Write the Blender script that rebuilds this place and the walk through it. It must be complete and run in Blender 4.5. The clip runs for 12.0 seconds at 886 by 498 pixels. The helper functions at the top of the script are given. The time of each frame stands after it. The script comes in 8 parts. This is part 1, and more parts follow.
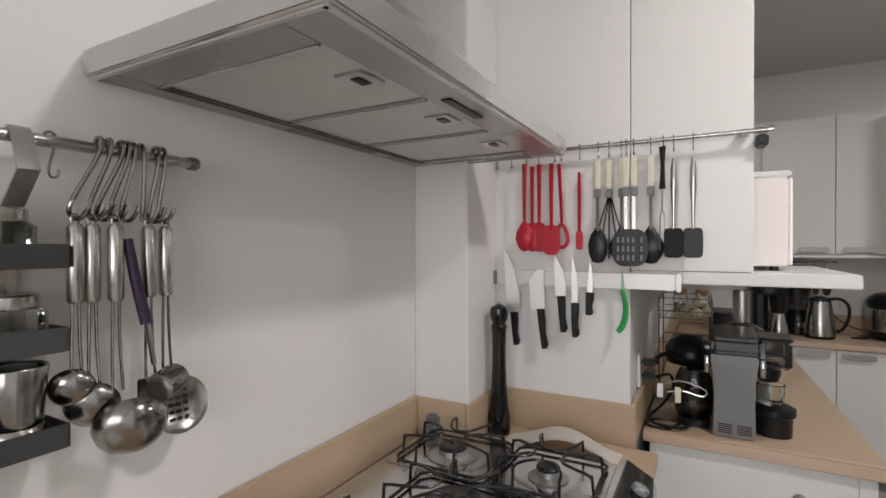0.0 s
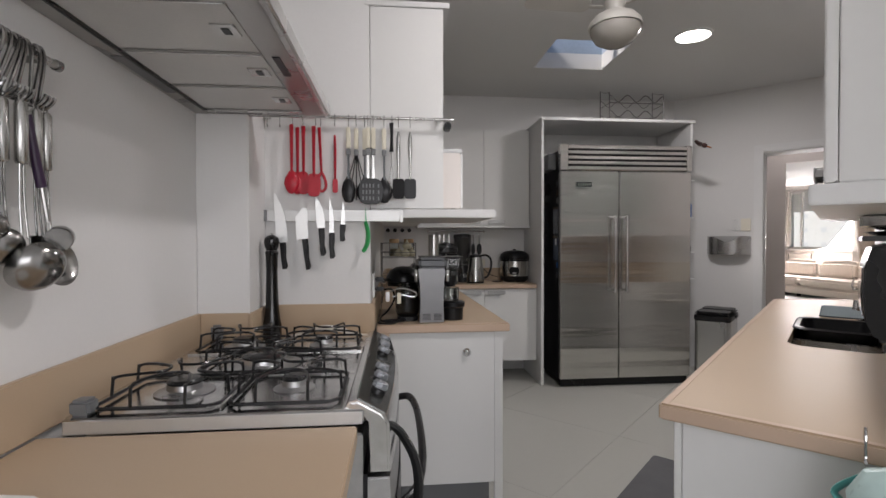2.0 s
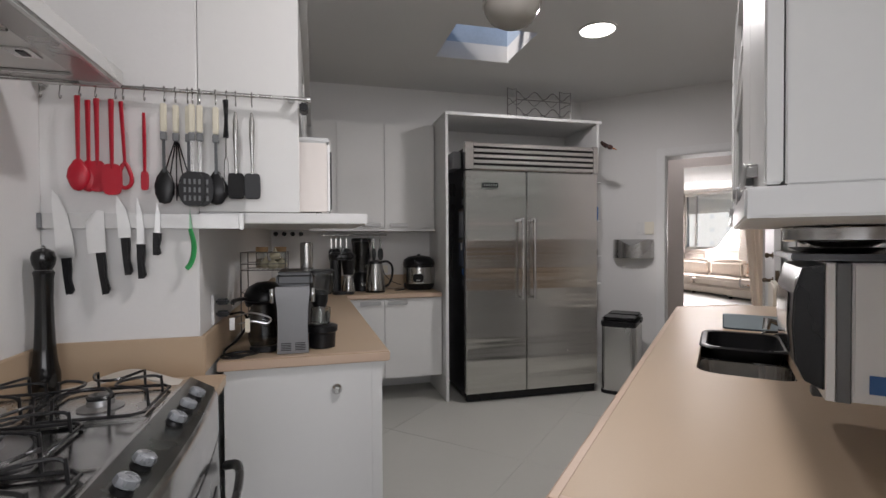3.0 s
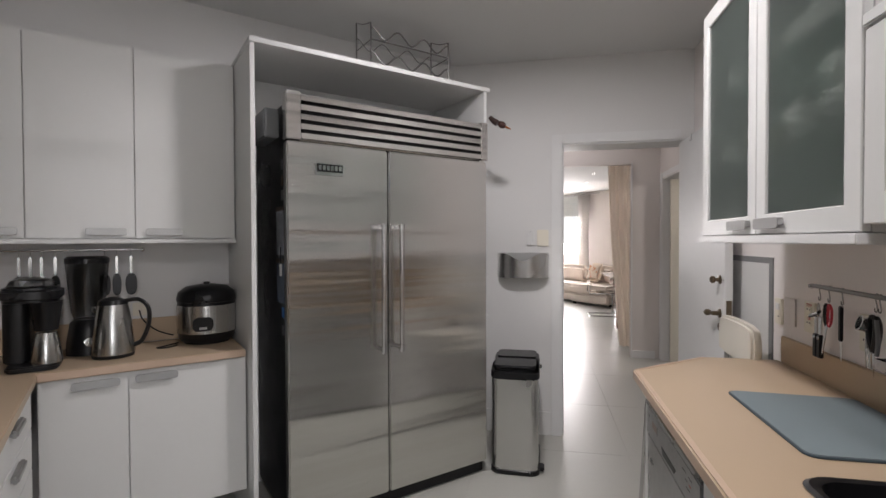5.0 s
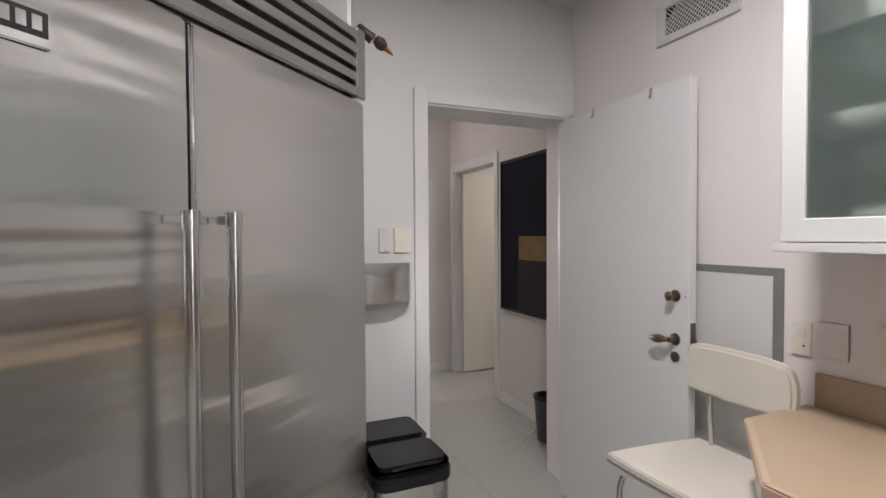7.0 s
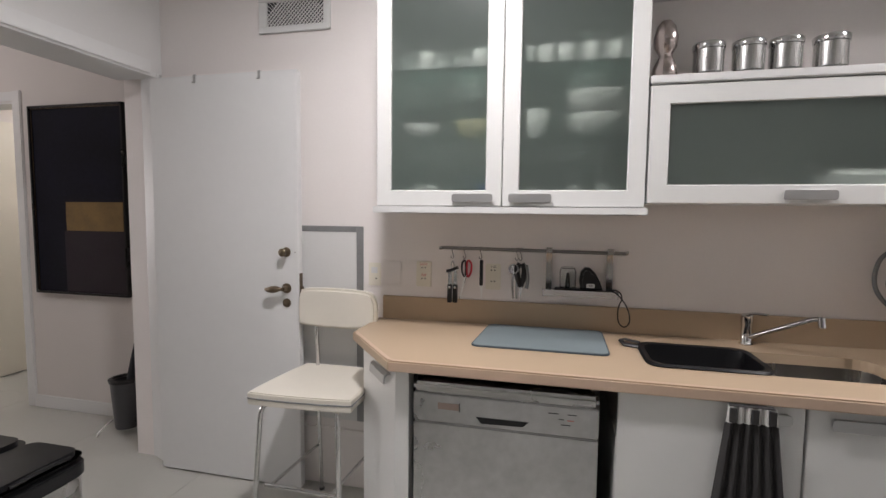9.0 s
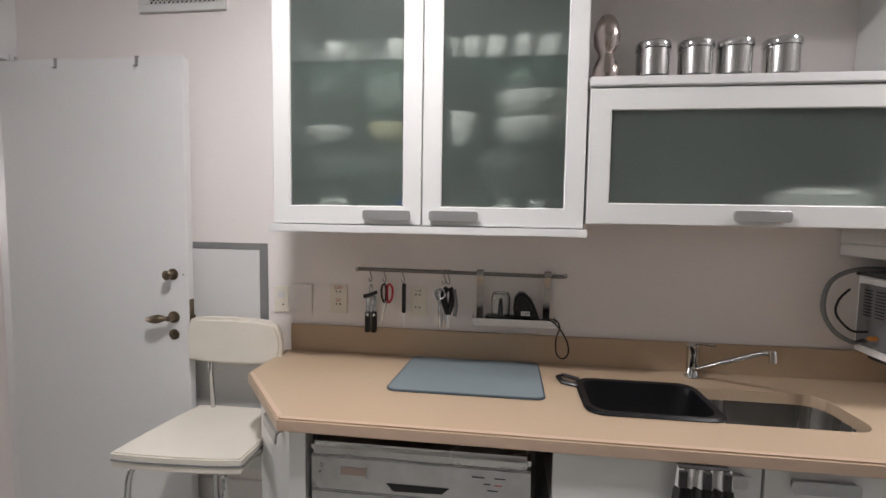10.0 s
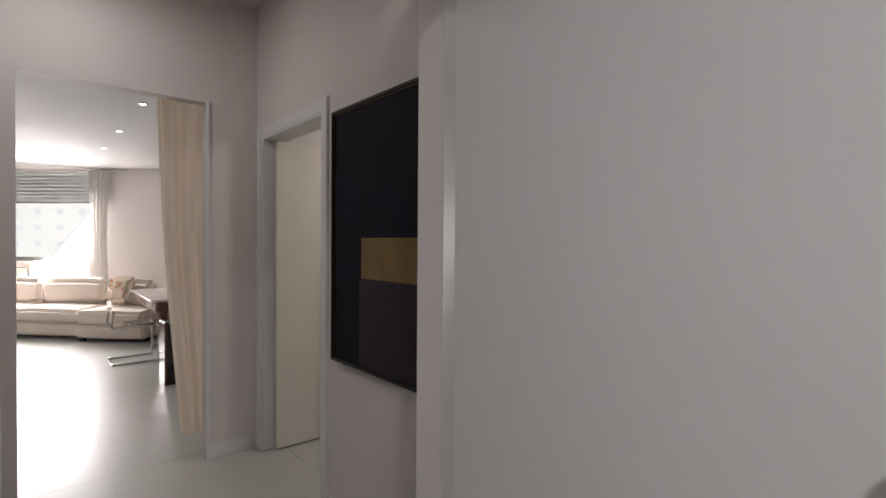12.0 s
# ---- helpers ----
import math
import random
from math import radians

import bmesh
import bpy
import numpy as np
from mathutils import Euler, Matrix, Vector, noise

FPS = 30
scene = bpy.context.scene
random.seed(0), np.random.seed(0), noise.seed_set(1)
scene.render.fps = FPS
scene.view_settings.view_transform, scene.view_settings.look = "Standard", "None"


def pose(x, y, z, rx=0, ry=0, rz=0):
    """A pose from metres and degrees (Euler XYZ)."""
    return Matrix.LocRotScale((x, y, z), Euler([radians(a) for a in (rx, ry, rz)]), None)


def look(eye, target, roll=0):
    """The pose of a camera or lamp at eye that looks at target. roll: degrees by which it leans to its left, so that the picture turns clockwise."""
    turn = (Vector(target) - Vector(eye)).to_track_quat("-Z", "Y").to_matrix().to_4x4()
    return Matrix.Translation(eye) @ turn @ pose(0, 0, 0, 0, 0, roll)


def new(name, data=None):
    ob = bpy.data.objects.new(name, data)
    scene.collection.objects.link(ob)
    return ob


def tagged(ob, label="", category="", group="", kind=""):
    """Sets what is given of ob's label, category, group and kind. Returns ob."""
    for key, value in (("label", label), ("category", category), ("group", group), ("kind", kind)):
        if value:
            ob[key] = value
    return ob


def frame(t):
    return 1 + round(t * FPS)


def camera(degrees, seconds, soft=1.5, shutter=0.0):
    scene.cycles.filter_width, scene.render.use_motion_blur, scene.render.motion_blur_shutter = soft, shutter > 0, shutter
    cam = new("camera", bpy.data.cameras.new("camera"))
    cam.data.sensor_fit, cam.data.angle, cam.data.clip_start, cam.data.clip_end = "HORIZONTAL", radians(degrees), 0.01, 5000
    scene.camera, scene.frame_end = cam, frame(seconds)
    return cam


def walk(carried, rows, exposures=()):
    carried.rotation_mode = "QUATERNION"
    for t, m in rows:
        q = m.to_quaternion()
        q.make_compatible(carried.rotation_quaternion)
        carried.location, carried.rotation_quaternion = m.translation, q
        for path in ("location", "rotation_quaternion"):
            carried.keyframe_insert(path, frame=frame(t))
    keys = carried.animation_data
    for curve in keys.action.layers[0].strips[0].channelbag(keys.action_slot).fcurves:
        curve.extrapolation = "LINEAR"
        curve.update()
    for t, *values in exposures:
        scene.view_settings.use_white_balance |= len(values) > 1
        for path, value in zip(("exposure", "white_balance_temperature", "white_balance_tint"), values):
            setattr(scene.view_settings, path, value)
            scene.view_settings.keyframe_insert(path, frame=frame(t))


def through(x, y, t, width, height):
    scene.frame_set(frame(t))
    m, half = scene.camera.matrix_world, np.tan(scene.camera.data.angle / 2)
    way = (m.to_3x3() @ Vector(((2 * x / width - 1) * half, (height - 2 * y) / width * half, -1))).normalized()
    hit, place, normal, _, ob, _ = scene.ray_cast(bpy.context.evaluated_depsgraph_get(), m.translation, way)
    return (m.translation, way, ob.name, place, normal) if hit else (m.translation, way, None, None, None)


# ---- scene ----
cam = camera(85.3, 12.0)
PATH = [
    (0, (0.82, 1.286, 1.503), (-0.138, 3.042, 1.491), -0.1),
    (0.3, (0.832, 1.153, 1.473), (0.151, 3.034, 1.454), 0.1),
    (0.5, (0.819, 1.017, 1.452), (0.343, 2.96, 1.428), -0.1),
    (0.8, (0.738, 0.877, 1.367), (0.532, 2.866, 1.362), -0.2),
    (1, (0.712, 0.806, 1.369), (0.642, 2.804, 1.341), -0.2),
    (1.5, (0.673, 0.711, 1.316), (0.707, 2.711, 1.287), -0.1),
    (2, (0.726, 0.754, 1.287), (0.924, 2.744, 1.257), -0.1),
    (2.5, (0.859, 0.899, 1.325), (1.23, 2.864, 1.29), -0.1),
    (3, (0.987, 1.115, 1.329), (1.499, 3.048, 1.297), -0.3),
    (3.2, (1.016, 1.225, 1.347), (1.565, 3.148, 1.312), -0.3),
    (4.8, (1.445, 2.404, 1.433), (2.471, 4.121, 1.399), -0.1),
    (5, (1.515, 2.535, 1.427), (2.624, 4.199, 1.393), -0.2),
    (5.5, (1.739, 2.865, 1.424), (3.068, 4.359, 1.391), -0.2),
    (6, (1.857, 3.329, 1.448), (3.395, 4.607, 1.409), -0.4),
    (6.5, (1.945, 3.711, 1.435), (3.647, 4.76, 1.393), -0.2),
    (6.7, (1.98, 3.835, 1.451), (3.743, 4.778, 1.406), -0.2),
    (8.3, (1.864, 4.415, 1.479), (3.807, 3.957, 1.347), -0.4),
    (8.5, (1.82, 4.452, 1.455), (3.7, 3.785, 1.309), -0.0),
    (9, (1.741, 4.429, 1.419), (3.44, 3.384, 1.267), 0.6),
    (9.5, (1.774, 4.284, 1.44), (3.366, 3.084, 1.287), 0.8),
    (10, (1.915, 4.165, 1.488), (3.497, 2.951, 1.336), 0.9),
    (10.5, (2.258, 4.182, 1.54), (3.961, 3.145, 1.388), 0.6),
    (11, (2.662, 4.185, 1.549), (4.567, 3.592, 1.412), 0.2),
    (11.5, (3.134, 4.247, 1.489), (5.117, 4.001, 1.401), 0.5),
    (12, (3.613, 4.342, 1.445), (5.607, 4.489, 1.416), 0.4),
]
EXPOSURES = [(0.0, -0.25, 6820, 15), (0.5, -0.18, 6820, 15), (1.0, -0.28, 6780, 15), (2.0, -0.38, 6600, 15), (3.2, -0.42, 6540, 15), (5.0, -0.08, 6540, 15), (6.0, 0.1, 6540, 15), (8.5, 0.18, 6540, 15), (9.0, 0.24, 6540, 15), (10.0, 0.16, 6540, 15), (10.5, -0.04, 6540, 15), (11.5, 0.04, 6540, 15), (12.0, -0.27, 6540, 15)]
walk(cam, [(t, look(eye, target, roll)) for t, eye, target, roll in PATH], EXPOSURES)

# ---- world and lights ----
world = bpy.data.worlds.new("world")
scene.world = world
world.use_nodes = True
wn = world.node_tree
sky = wn.nodes.new("ShaderNodeTexSky")
sky.sky_type, sky.sun_disc = "NISHITA", False
sky.sun_elevation, sky.sun_rotation = radians(39), radians(250)
wn.links.new(sky.outputs[0], wn.nodes["Background"].inputs[0])
wn.nodes["Background"].inputs[1].default_value = 0.15


def area(name, m, sx, sy, watts, colour=(1, 1, 1), shape="RECTANGLE"):
    d = bpy.data.lights.new(name, "AREA")
    d.shape, d.size, d.size_y, d.energy, d.color = shape, sx, sy, watts, colour
    ob = new(name, d)
    ob.matrix_world = m
    return ob


sun = bpy.data.lights.new("sun", "SUN")
sun.energy, sun.angle, sun.color = 4.5, radians(12), (1.0, 0.96, 0.90)
sun_ob = new("sun", sun)
sun_ob.matrix_world = look((0, 0, 0), (0.72, 0.25, -0.62))
area("window_light_living", look((11.12, 11.6, 1.5), (9.0, 10.3, 0.3)), 1.9, 1.1, 275, (1.0, 0.975, 0.96))
area("window_light_kitchen", look((1.4, -1.42, 1.65), (1.4, 3.0, 1.2)), 2.5, 1.4, 52, (0.97, 0.98, 1.0))
area("ceiling_disk_light", look((2.82, 3.975, 2.70), (2.82, 3.975, 0.0)), 0.2, 0.2, 27, (1.0, 0.985, 0.98), "DISK")
# No fitting here: unseen second ceiling lamp added to brighten the sink wall.
area("ceiling_disk_light", look((1.6, 2.1, 2.70), (1.6, 2.1, 0.0)), 0.2, 0.2, 22, (1.0, 0.985, 0.98), "DISK")
# Unseen lamp without a fitting, added to lift the dark hall.
area("hall_fill_light", look((5.6, 6.2, 3.0), (5.6, 6.2, 0.0)), 0.3, 0.3, 9, (1.0, 0.95, 0.93), "DISK")
# Added light in the unseen room, aimed to brighten the cream door leaf.
area("side_room_fill_light", look((7.1, 4.1, 2.3), (7.0, 5.3, 0.6)), 0.3, 0.3, 18, (1.0, 0.96, 0.90), "DISK")

# ---- materials ----


def shader(name):
    m = bpy.data.materials.new(name)
    m.use_nodes = True
    return m, m.node_tree.nodes, m.node_tree.links, m.node_tree.nodes["Principled BSDF"]


def mat(name, colour, rough=0.5, metal=0.0, vary=0.06, scale=3.0, fine=60.0, bump=0.05, stretch=(1, 1, 1), coat=0.0, rough_vary=0.08, spec=0.5):
    """A surface with stains at a large scale and grain at a small one."""
    m, n, l, p = shader(name)
    co = n.new("ShaderNodeTexCoord")
    mp = n.new("ShaderNodeMapping")
    mp.inputs["Scale"].default_value = stretch
    l.new(co.outputs["Object"], mp.inputs["Vector"])
    big, small = n.new("ShaderNodeTexNoise"), n.new("ShaderNodeTexNoise")
    big.inputs["Scale"].default_value, small.inputs["Scale"].default_value = scale, fine
    big.inputs["Detail"].default_value, small.inputs["Detail"].default_value = 5, 3
    l.new(mp.outputs[0], big.inputs["Vector"])
    l.new(mp.outputs[0], small.inputs["Vector"])
    add = n.new("ShaderNodeMath")
    add.operation = "MULTIPLY_ADD"
    add.inputs[1].default_value = 0.35
    l.new(small.outputs[0], add.inputs[0])
    l.new(big.outputs[0], add.inputs[2])
    ramp = n.new("ShaderNodeMapRange")
    ramp.inputs["From Min"].default_value, ramp.inputs["From Max"].default_value = 0.4, 0.95
    ramp.inputs["To Min"].default_value, ramp.inputs["To Max"].default_value = 1 - vary, 1 + vary
    l.new(add.outputs[0], ramp.inputs["Value"])
    mul = n.new("ShaderNodeVectorMath")
    mul.operation = "SCALE"
    mul.inputs[0].default_value = colour
    l.new(ramp.outputs[0], mul.inputs["Scale"])
    l.new(mul.outputs[0], p.inputs["Base Color"])
    rr = n.new("ShaderNodeMapRange")
    rr.inputs["From Min"].default_value, rr.inputs["From Max"].default_value = 0.3, 0.7
    rr.inputs["To Min"].default_value, rr.inputs["To Max"].default_value = max(0.02, rough - rough_vary), min(1, rough + rough_vary)
    l.new(big.outputs[0], rr.inputs["Value"])
    l.new(rr.outputs[0], p.inputs["Roughness"])
    p.inputs["Metallic"].default_value = metal
    p.inputs["Coat Weight"].default_value = coat
    p.inputs["Specular IOR Level"].default_value = spec
    if bump:
        b = n.new("ShaderNodeBump")
        b.inputs["Strength"].default_value, b.inputs["Distance"].default_value = bump, 0.002
        l.new(small.outputs[0], b.inputs["Height"])
        l.new(b.outputs[0], p.inputs["Normal"])
    return m


def glass(name, colour=(1, 1, 1), rough=0.0, ior=1.45):
    m, n, l, p = shader(name)
    p.inputs["Base Color"].default_value = (*colour, 1)
    p.inputs["Transmission Weight"].default_value = 1
    p.inputs["Roughness"].default_value = rough
    p.inputs["IOR"].default_value = ior
    return m


def glow(name, colour, strength):
    m, n, l, p = shader(name)
    p.inputs["Base Color"].default_value = (*colour, 1)
    p.inputs["Emission Color"].default_value = (*colour, 1)
    p.inputs["Emission Strength"].default_value = strength
    return m



def fabric(name, colour, through=0.5):
    """A cloth that lets some light through."""
    m = mat(name, colour, 0.9, vary=0.05, scale=8, fine=300, bump=0.3)
    n, l = m.node_tree.nodes, m.node_tree.links
    tr, mx = n.new("ShaderNodeBsdfTranslucent"), n.new("ShaderNodeMixShader")
    tr.inputs["Color"].default_value = (*colour, 1)
    mx.inputs[0].default_value = through
    l.new(n["Principled BSDF"].outputs[0], mx.inputs[1])
    l.new(tr.outputs[0], mx.inputs[2])
    l.new(mx.outputs[0], n["Material Output"].inputs["Surface"])
    return m


WALL = mat("wall_paint", (0.70, 0.695, 0.685), 0.55, vary=0.03, scale=1.3, fine=90, bump=0.12)
WALLB = mat("wall_paint_warm", (0.81, 0.765, 0.745), 0.6, vary=0.03, scale=1.3, fine=90, bump=0.12)
HALL = mat("hall_paint", (0.67, 0.63, 0.605), 0.65, vary=0.03, scale=1.0, fine=90, bump=0.12)
CEIL = mat("ceiling_paint", (0.66, 0.66, 0.652), 0.8, vary=0.03, scale=0.8, fine=70, bump=0.1)
FLOOR = mat("floor_tile_glaze", (0.43, 0.428, 0.395), 0.33, vary=0.04, scale=1.1, fine=30, bump=0.02, rough_vary=0.02)
GROUT = mat("floor_grout", (0.40, 0.397, 0.365), 0.6)
LACQ = mat("white_lacquer", (0.69, 0.69, 0.675), 0.30, vary=0.02, scale=1.5, fine=40, bump=0.02, rough_vary=0.015)
WHITE = mat("white_board", (0.68, 0.68, 0.67), 0.4, vary=0.02, scale=2, fine=40, bump=0.02)
DOORP = mat("door_gloss_paint", (0.72, 0.72, 0.715), 0.48, vary=0.03, scale=1.6, fine=25, bump=0.12)
TOP = mat("peach_worktop", (0.465, 0.352, 0.243), 0.40, vary=0.05, scale=1.6, fine=260, bump=0.0, rough_vary=0.05, spec=0.35)
TOPEDGE = mat("peach_worktop_edge", (0.53, 0.39, 0.29), 0.35, vary=0.04, scale=4, fine=120)
STEEL = mat("brushed_steel", (0.60, 0.585, 0.57), 0.24, 1.0, vary=0.03, scale=1.2, fine=90, bump=0.006, stretch=(0.2, 1, 3), rough_vary=0.025)
STEELV = mat("brushed_steel_upright", (0.50, 0.495, 0.48), 0.26, 1.0, vary=0.05, scale=2.0, fine=55, bump=0.015, stretch=(6, 6, 0.3), rough_vary=0.06)
STEELD = mat("worn_steel", (0.50, 0.50, 0.50), 0.38, 1.0, vary=0.22, scale=4.5, fine=30, bump=0.03, rough_vary=0.14)
FILTER = mat("hood_filter_mesh", (0.66, 0.655, 0.64), 0.55, 0.6, vary=0.08, scale=4, fine=200, bump=0.05)
UTEN = mat("dulled_polished_steel", (0.30, 0.296, 0.288), 0.2, 1.0, vary=0.25, scale=14, fine=120, bump=0.02)
BAR = mat("matt_steel_bar", (0.62, 0.62, 0.61), 0.45, 0.8, vary=0.05, fine=120)
HANDLE = mat("bright_brushed_bar", (0.62, 0.61, 0.60), 0.16, 1.0, vary=0.02, bump=0.0, rough_vary=0.02)
# The blue of shaded daylight is put into the shaft's own colour.
SKYWELL = mat("shaft_paint_sky_tint", (0.36, 0.44, 0.54), 0.7, vary=0.15, scale=3)
CHROME = mat("chrome", (0.62, 0.62, 0.615), 0.12, 1.0, vary=0.03, bump=0.0, rough_vary=0.04)
ALU = mat("satin_aluminium", (0.44, 0.44, 0.435), 0.45, 0.9, vary=0.05, fine=120, bump=0.02)
DARKSTEEL = mat("dark_grey_steel", (0.085, 0.088, 0.092), 0.38, 0.6, vary=0.08)
BLACK = mat("black_plastic", (0.009, 0.009, 0.010), 0.32, vary=0.2, fine=150, spec=0.35)
BLACKM = mat("black_enamel", (0.010, 0.010, 0.011), 0.28, vary=0.25, fine=200, bump=0.05)
GREYP = mat("grey_plastic", (0.16, 0.165, 0.17), 0.45, vary=0.08, fine=120)


def frosted(name, colour, haze, rough):
    """Acid-etched glass: rough refraction with a faint soft sheen."""
    m, n, l, p = shader(name)
    rf, gl, fr, mx = n.new("ShaderNodeBsdfRefraction"), n.new("ShaderNodeBsdfAnisotropic"), n.new("ShaderNodeFresnel"), n.new("ShaderNodeMixShader")
    rf.inputs["Color"].default_value = (*colour, 1)
    rf.inputs["Roughness"].default_value, rf.inputs["IOR"].default_value = rough, 1.45
    gl.inputs["Color"].default_value = (0.5, 0.5, 0.5, 1)
    gl.inputs["Roughness"].default_value = 0.3
    fr.inputs["IOR"].default_value = 1.18
    l.new(fr.outputs[0], mx.inputs[0])
    l.new(rf.outputs[0], mx.inputs[1])
    l.new(gl.outputs[0], mx.inputs[2])
    df, body = n.new("ShaderNodeBsdfDiffuse"), n.new("ShaderNodeMixShader")
    df.inputs["Color"].default_value = (*haze, 1)
    body.inputs[0].default_value = 0.15
    l.new(mx.outputs[0], body.inputs[1])
    l.new(df.outputs[0], body.inputs[2])
    l.new(body.outputs[0], n["Material Output"].inputs["Surface"])
    return m


FROST = frosted("frosted_green_glass", (0.675, 0.712, 0.688), (0.20, 0.232, 0.218), 0.43)
CLEAR = glass("clear_glass", (0.95, 0.98, 0.97), 0.02)
SMOKE = glass("smoked_plastic", (0.42, 0.43, 0.44), 0.08)
CREAM = mat("cream_leatherette", (0.72, 0.68, 0.60), 0.45, vary=0.04, scale=6, fine=180, bump=0.15)
BRASS = mat("aged_brass", (0.17, 0.13, 0.09), 0.35, 0.9, vary=0.25, fine=80)
RUBBER = mat("black_rubber", (0.014, 0.014, 0.015), 0.7, vary=0.2, fine=150, spec=0.3)
RUBBERG = mat("dark_grey_rubber", (0.05, 0.052, 0.055), 0.65, vary=0.1, fine=150, spec=0.3)
RED = mat("red_silicone", (0.44, 0.008, 0.024), 0.4, vary=0.08, fine=60)
GREEN = mat("green_plastic", (0.03, 0.36, 0.10), 0.4, vary=0.05)
MAT_BLUE = mat("blue_grey_microfibre", (0.17, 0.208, 0.225), 0.95, vary=0.08, scale=5, fine=400, bump=0.5)


def wavy(m, depth, stretch):
    """Soft dents a hand's breadth apart, as on thin sheet metal."""
    n, l, p = m.node_tree.nodes, m.node_tree.links, m.node_tree.nodes["Principled BSDF"]
    co, mp, no, b = n.new("ShaderNodeTexCoord"), n.new("ShaderNodeMapping"), n.new("ShaderNodeTexNoise"), n.new("ShaderNodeBump")
    mp.inputs["Scale"].default_value = stretch
    no.inputs["Scale"].default_value, no.inputs["Detail"].default_value = 2.2, 0.0
    b.inputs["Strength"].default_value, b.inputs["Distance"].default_value = 1.0, depth
    l.new(co.outputs["Object"], mp.inputs["Vector"])
    l.new(mp.outputs[0], no.inputs["Vector"])
    l.new(no.outputs[0], b.inputs["Height"])
    if p.inputs["Normal"].links:
        l.new(p.inputs["Normal"].links[0].from_socket, b.inputs["Normal"])
    l.new(b.outputs[0], p.inputs["Normal"])


wavy(STEEL, 0.010, (0.25, 0.6, 2.2))


def brushed(m, amount=0.85):
    """Draws the gloss out sideways, as upright brushing does."""
    n, l, p = m.node_tree.nodes, m.node_tree.links, m.node_tree.nodes["Principled BSDF"]
    tg = n.new("ShaderNodeTangent")
    tg.direction_type, tg.axis = "RADIAL", "Z"
    l.new(tg.outputs[0], p.inputs["Tangent"])
    p.inputs["Anisotropic"].default_value = amount
    return m


FRIDGE = brushed(mat("brushed_steel_door", (0.62, 0.61, 0.588), 0.21, 1.0, vary=0.03, scale=1.2, fine=120, bump=0.0, stretch=(1, 1, 1), rough_vary=0.02))
wavy(FRIDGE, 0.013, (0.08, 0.3, 2.9))
wavy(FRIDGE, 0.0012, (0.05, 0.3, 13.0))
# Hood steel in a darker copy: the underside's shade sits in its colour.
HOODUNDER = brushed(mat("hood_steel_underside_shade", (0.40, 0.39, 0.375), 0.28, 1.0, vary=0.08, scale=2.5, fine=70, bump=0.01, rough_vary=0.05), 0.6)
HOODST = brushed(mat("hood_steel", (0.60, 0.595, 0.585), 0.26, 1.0, vary=0.06, scale=2.5, fine=70, bump=0.01, rough_vary=0.05), 0.6)
LAMP = glow("lamp_diffuser", (1.0, 0.98, 0.94), 14.0)

# ---- mesh helpers ----
BASE = {}


def bevel_new(bm, fresh, b, seg):
    if b > 0:
        es = list({e for v in fresh for e in v.link_edges})
        bmesh.ops.bevel(bm, geom=es, offset=b, segments=seg, affect="EDGES", clamp_overlap=True)


def box(x0, x1, y0, y1, z0, z1, b=0.0, seg=2, bm=None):
    bm = bm or bmesh.new()
    r = bmesh.ops.create_cube(bm, size=1.0)["verts"]
    for v in r:
        v.co = Vector(((x0 + x1) / 2 + v.co.x * (x1 - x0), (y0 + y1) / 2 + v.co.y * (y1 - y0), (z0 + z1) / 2 + v.co.z * (z1 - z0)))
    bevel_new(bm, r, b, seg)
    return bm


def prism(poly, a0, a1, axis="z", b=0.0, seg=2, bm=None):
    """A closed outline pushed from a0 to a1 along an axis. The outline's two numbers are the other two axes in order."""
    bm = bm or bmesh.new()

    def p(q, a):
        return {"z": (q[0], q[1], a), "y": (q[0], a, q[1]), "x": (a, q[0], q[1])}[axis]

    lo, hi = [bm.verts.new(p(q, a0)) for q in poly], [bm.verts.new(p(q, a1)) for q in poly]
    n = len(poly)
    fs = [bm.faces.new(lo), bm.faces.new(hi)] + [bm.faces.new((lo[i], lo[(i + 1) % n], hi[(i + 1) % n], hi[i])) for i in range(n)]
    bmesh.ops.recalc_face_normals(bm, faces=fs)
    if b:
        es = [e for f in fs[:2] for e in f.edges]
        bmesh.ops.bevel(bm, geom=es, offset=b, segments=seg, affect="EDGES", clamp_overlap=True)
    return bm


def rounded(x0, x1, y0, y1, r, n=5):
    out = []
    for cx, cy, a in ((x1 - r, y0 + r, -90), (x1 - r, y1 - r, 0), (x0 + r, y1 - r, 90), (x0 + r, y0 + r, 180)):
        for i in range(n + 1):
            t = radians(a + 90 * i / n)
            out.append((cx + r * math.cos(t), cy + r * math.sin(t)))
    return out


def cyl(p0, p1, r, n=16, r2=None, bm=None, caps=True):
    bm = bm or bmesh.new()
    p0, p1 = Vector(p0), Vector(p1)
    q = (p1 - p0).to_track_quat("Z", "Y")
    r2 = r if r2 is None else r2
    rings = []
    for p, rad in ((p0, r), (p1, r2)):
        rings.append([bm.verts.new(p + q @ Vector((rad * math.cos(math.tau * i / n), rad * math.sin(math.tau * i / n), 0))) for i in range(n)])
    fs = [bm.faces.new((rings[0][i], rings[0][(i + 1) % n], rings[1][(i + 1) % n], rings[1][i])) for i in range(n)]
    if caps:
        fs += [bm.faces.new(rings[0]), bm.faces.new(rings[1])]
    bmesh.ops.recalc_face_normals(bm, faces=fs)
    return bm


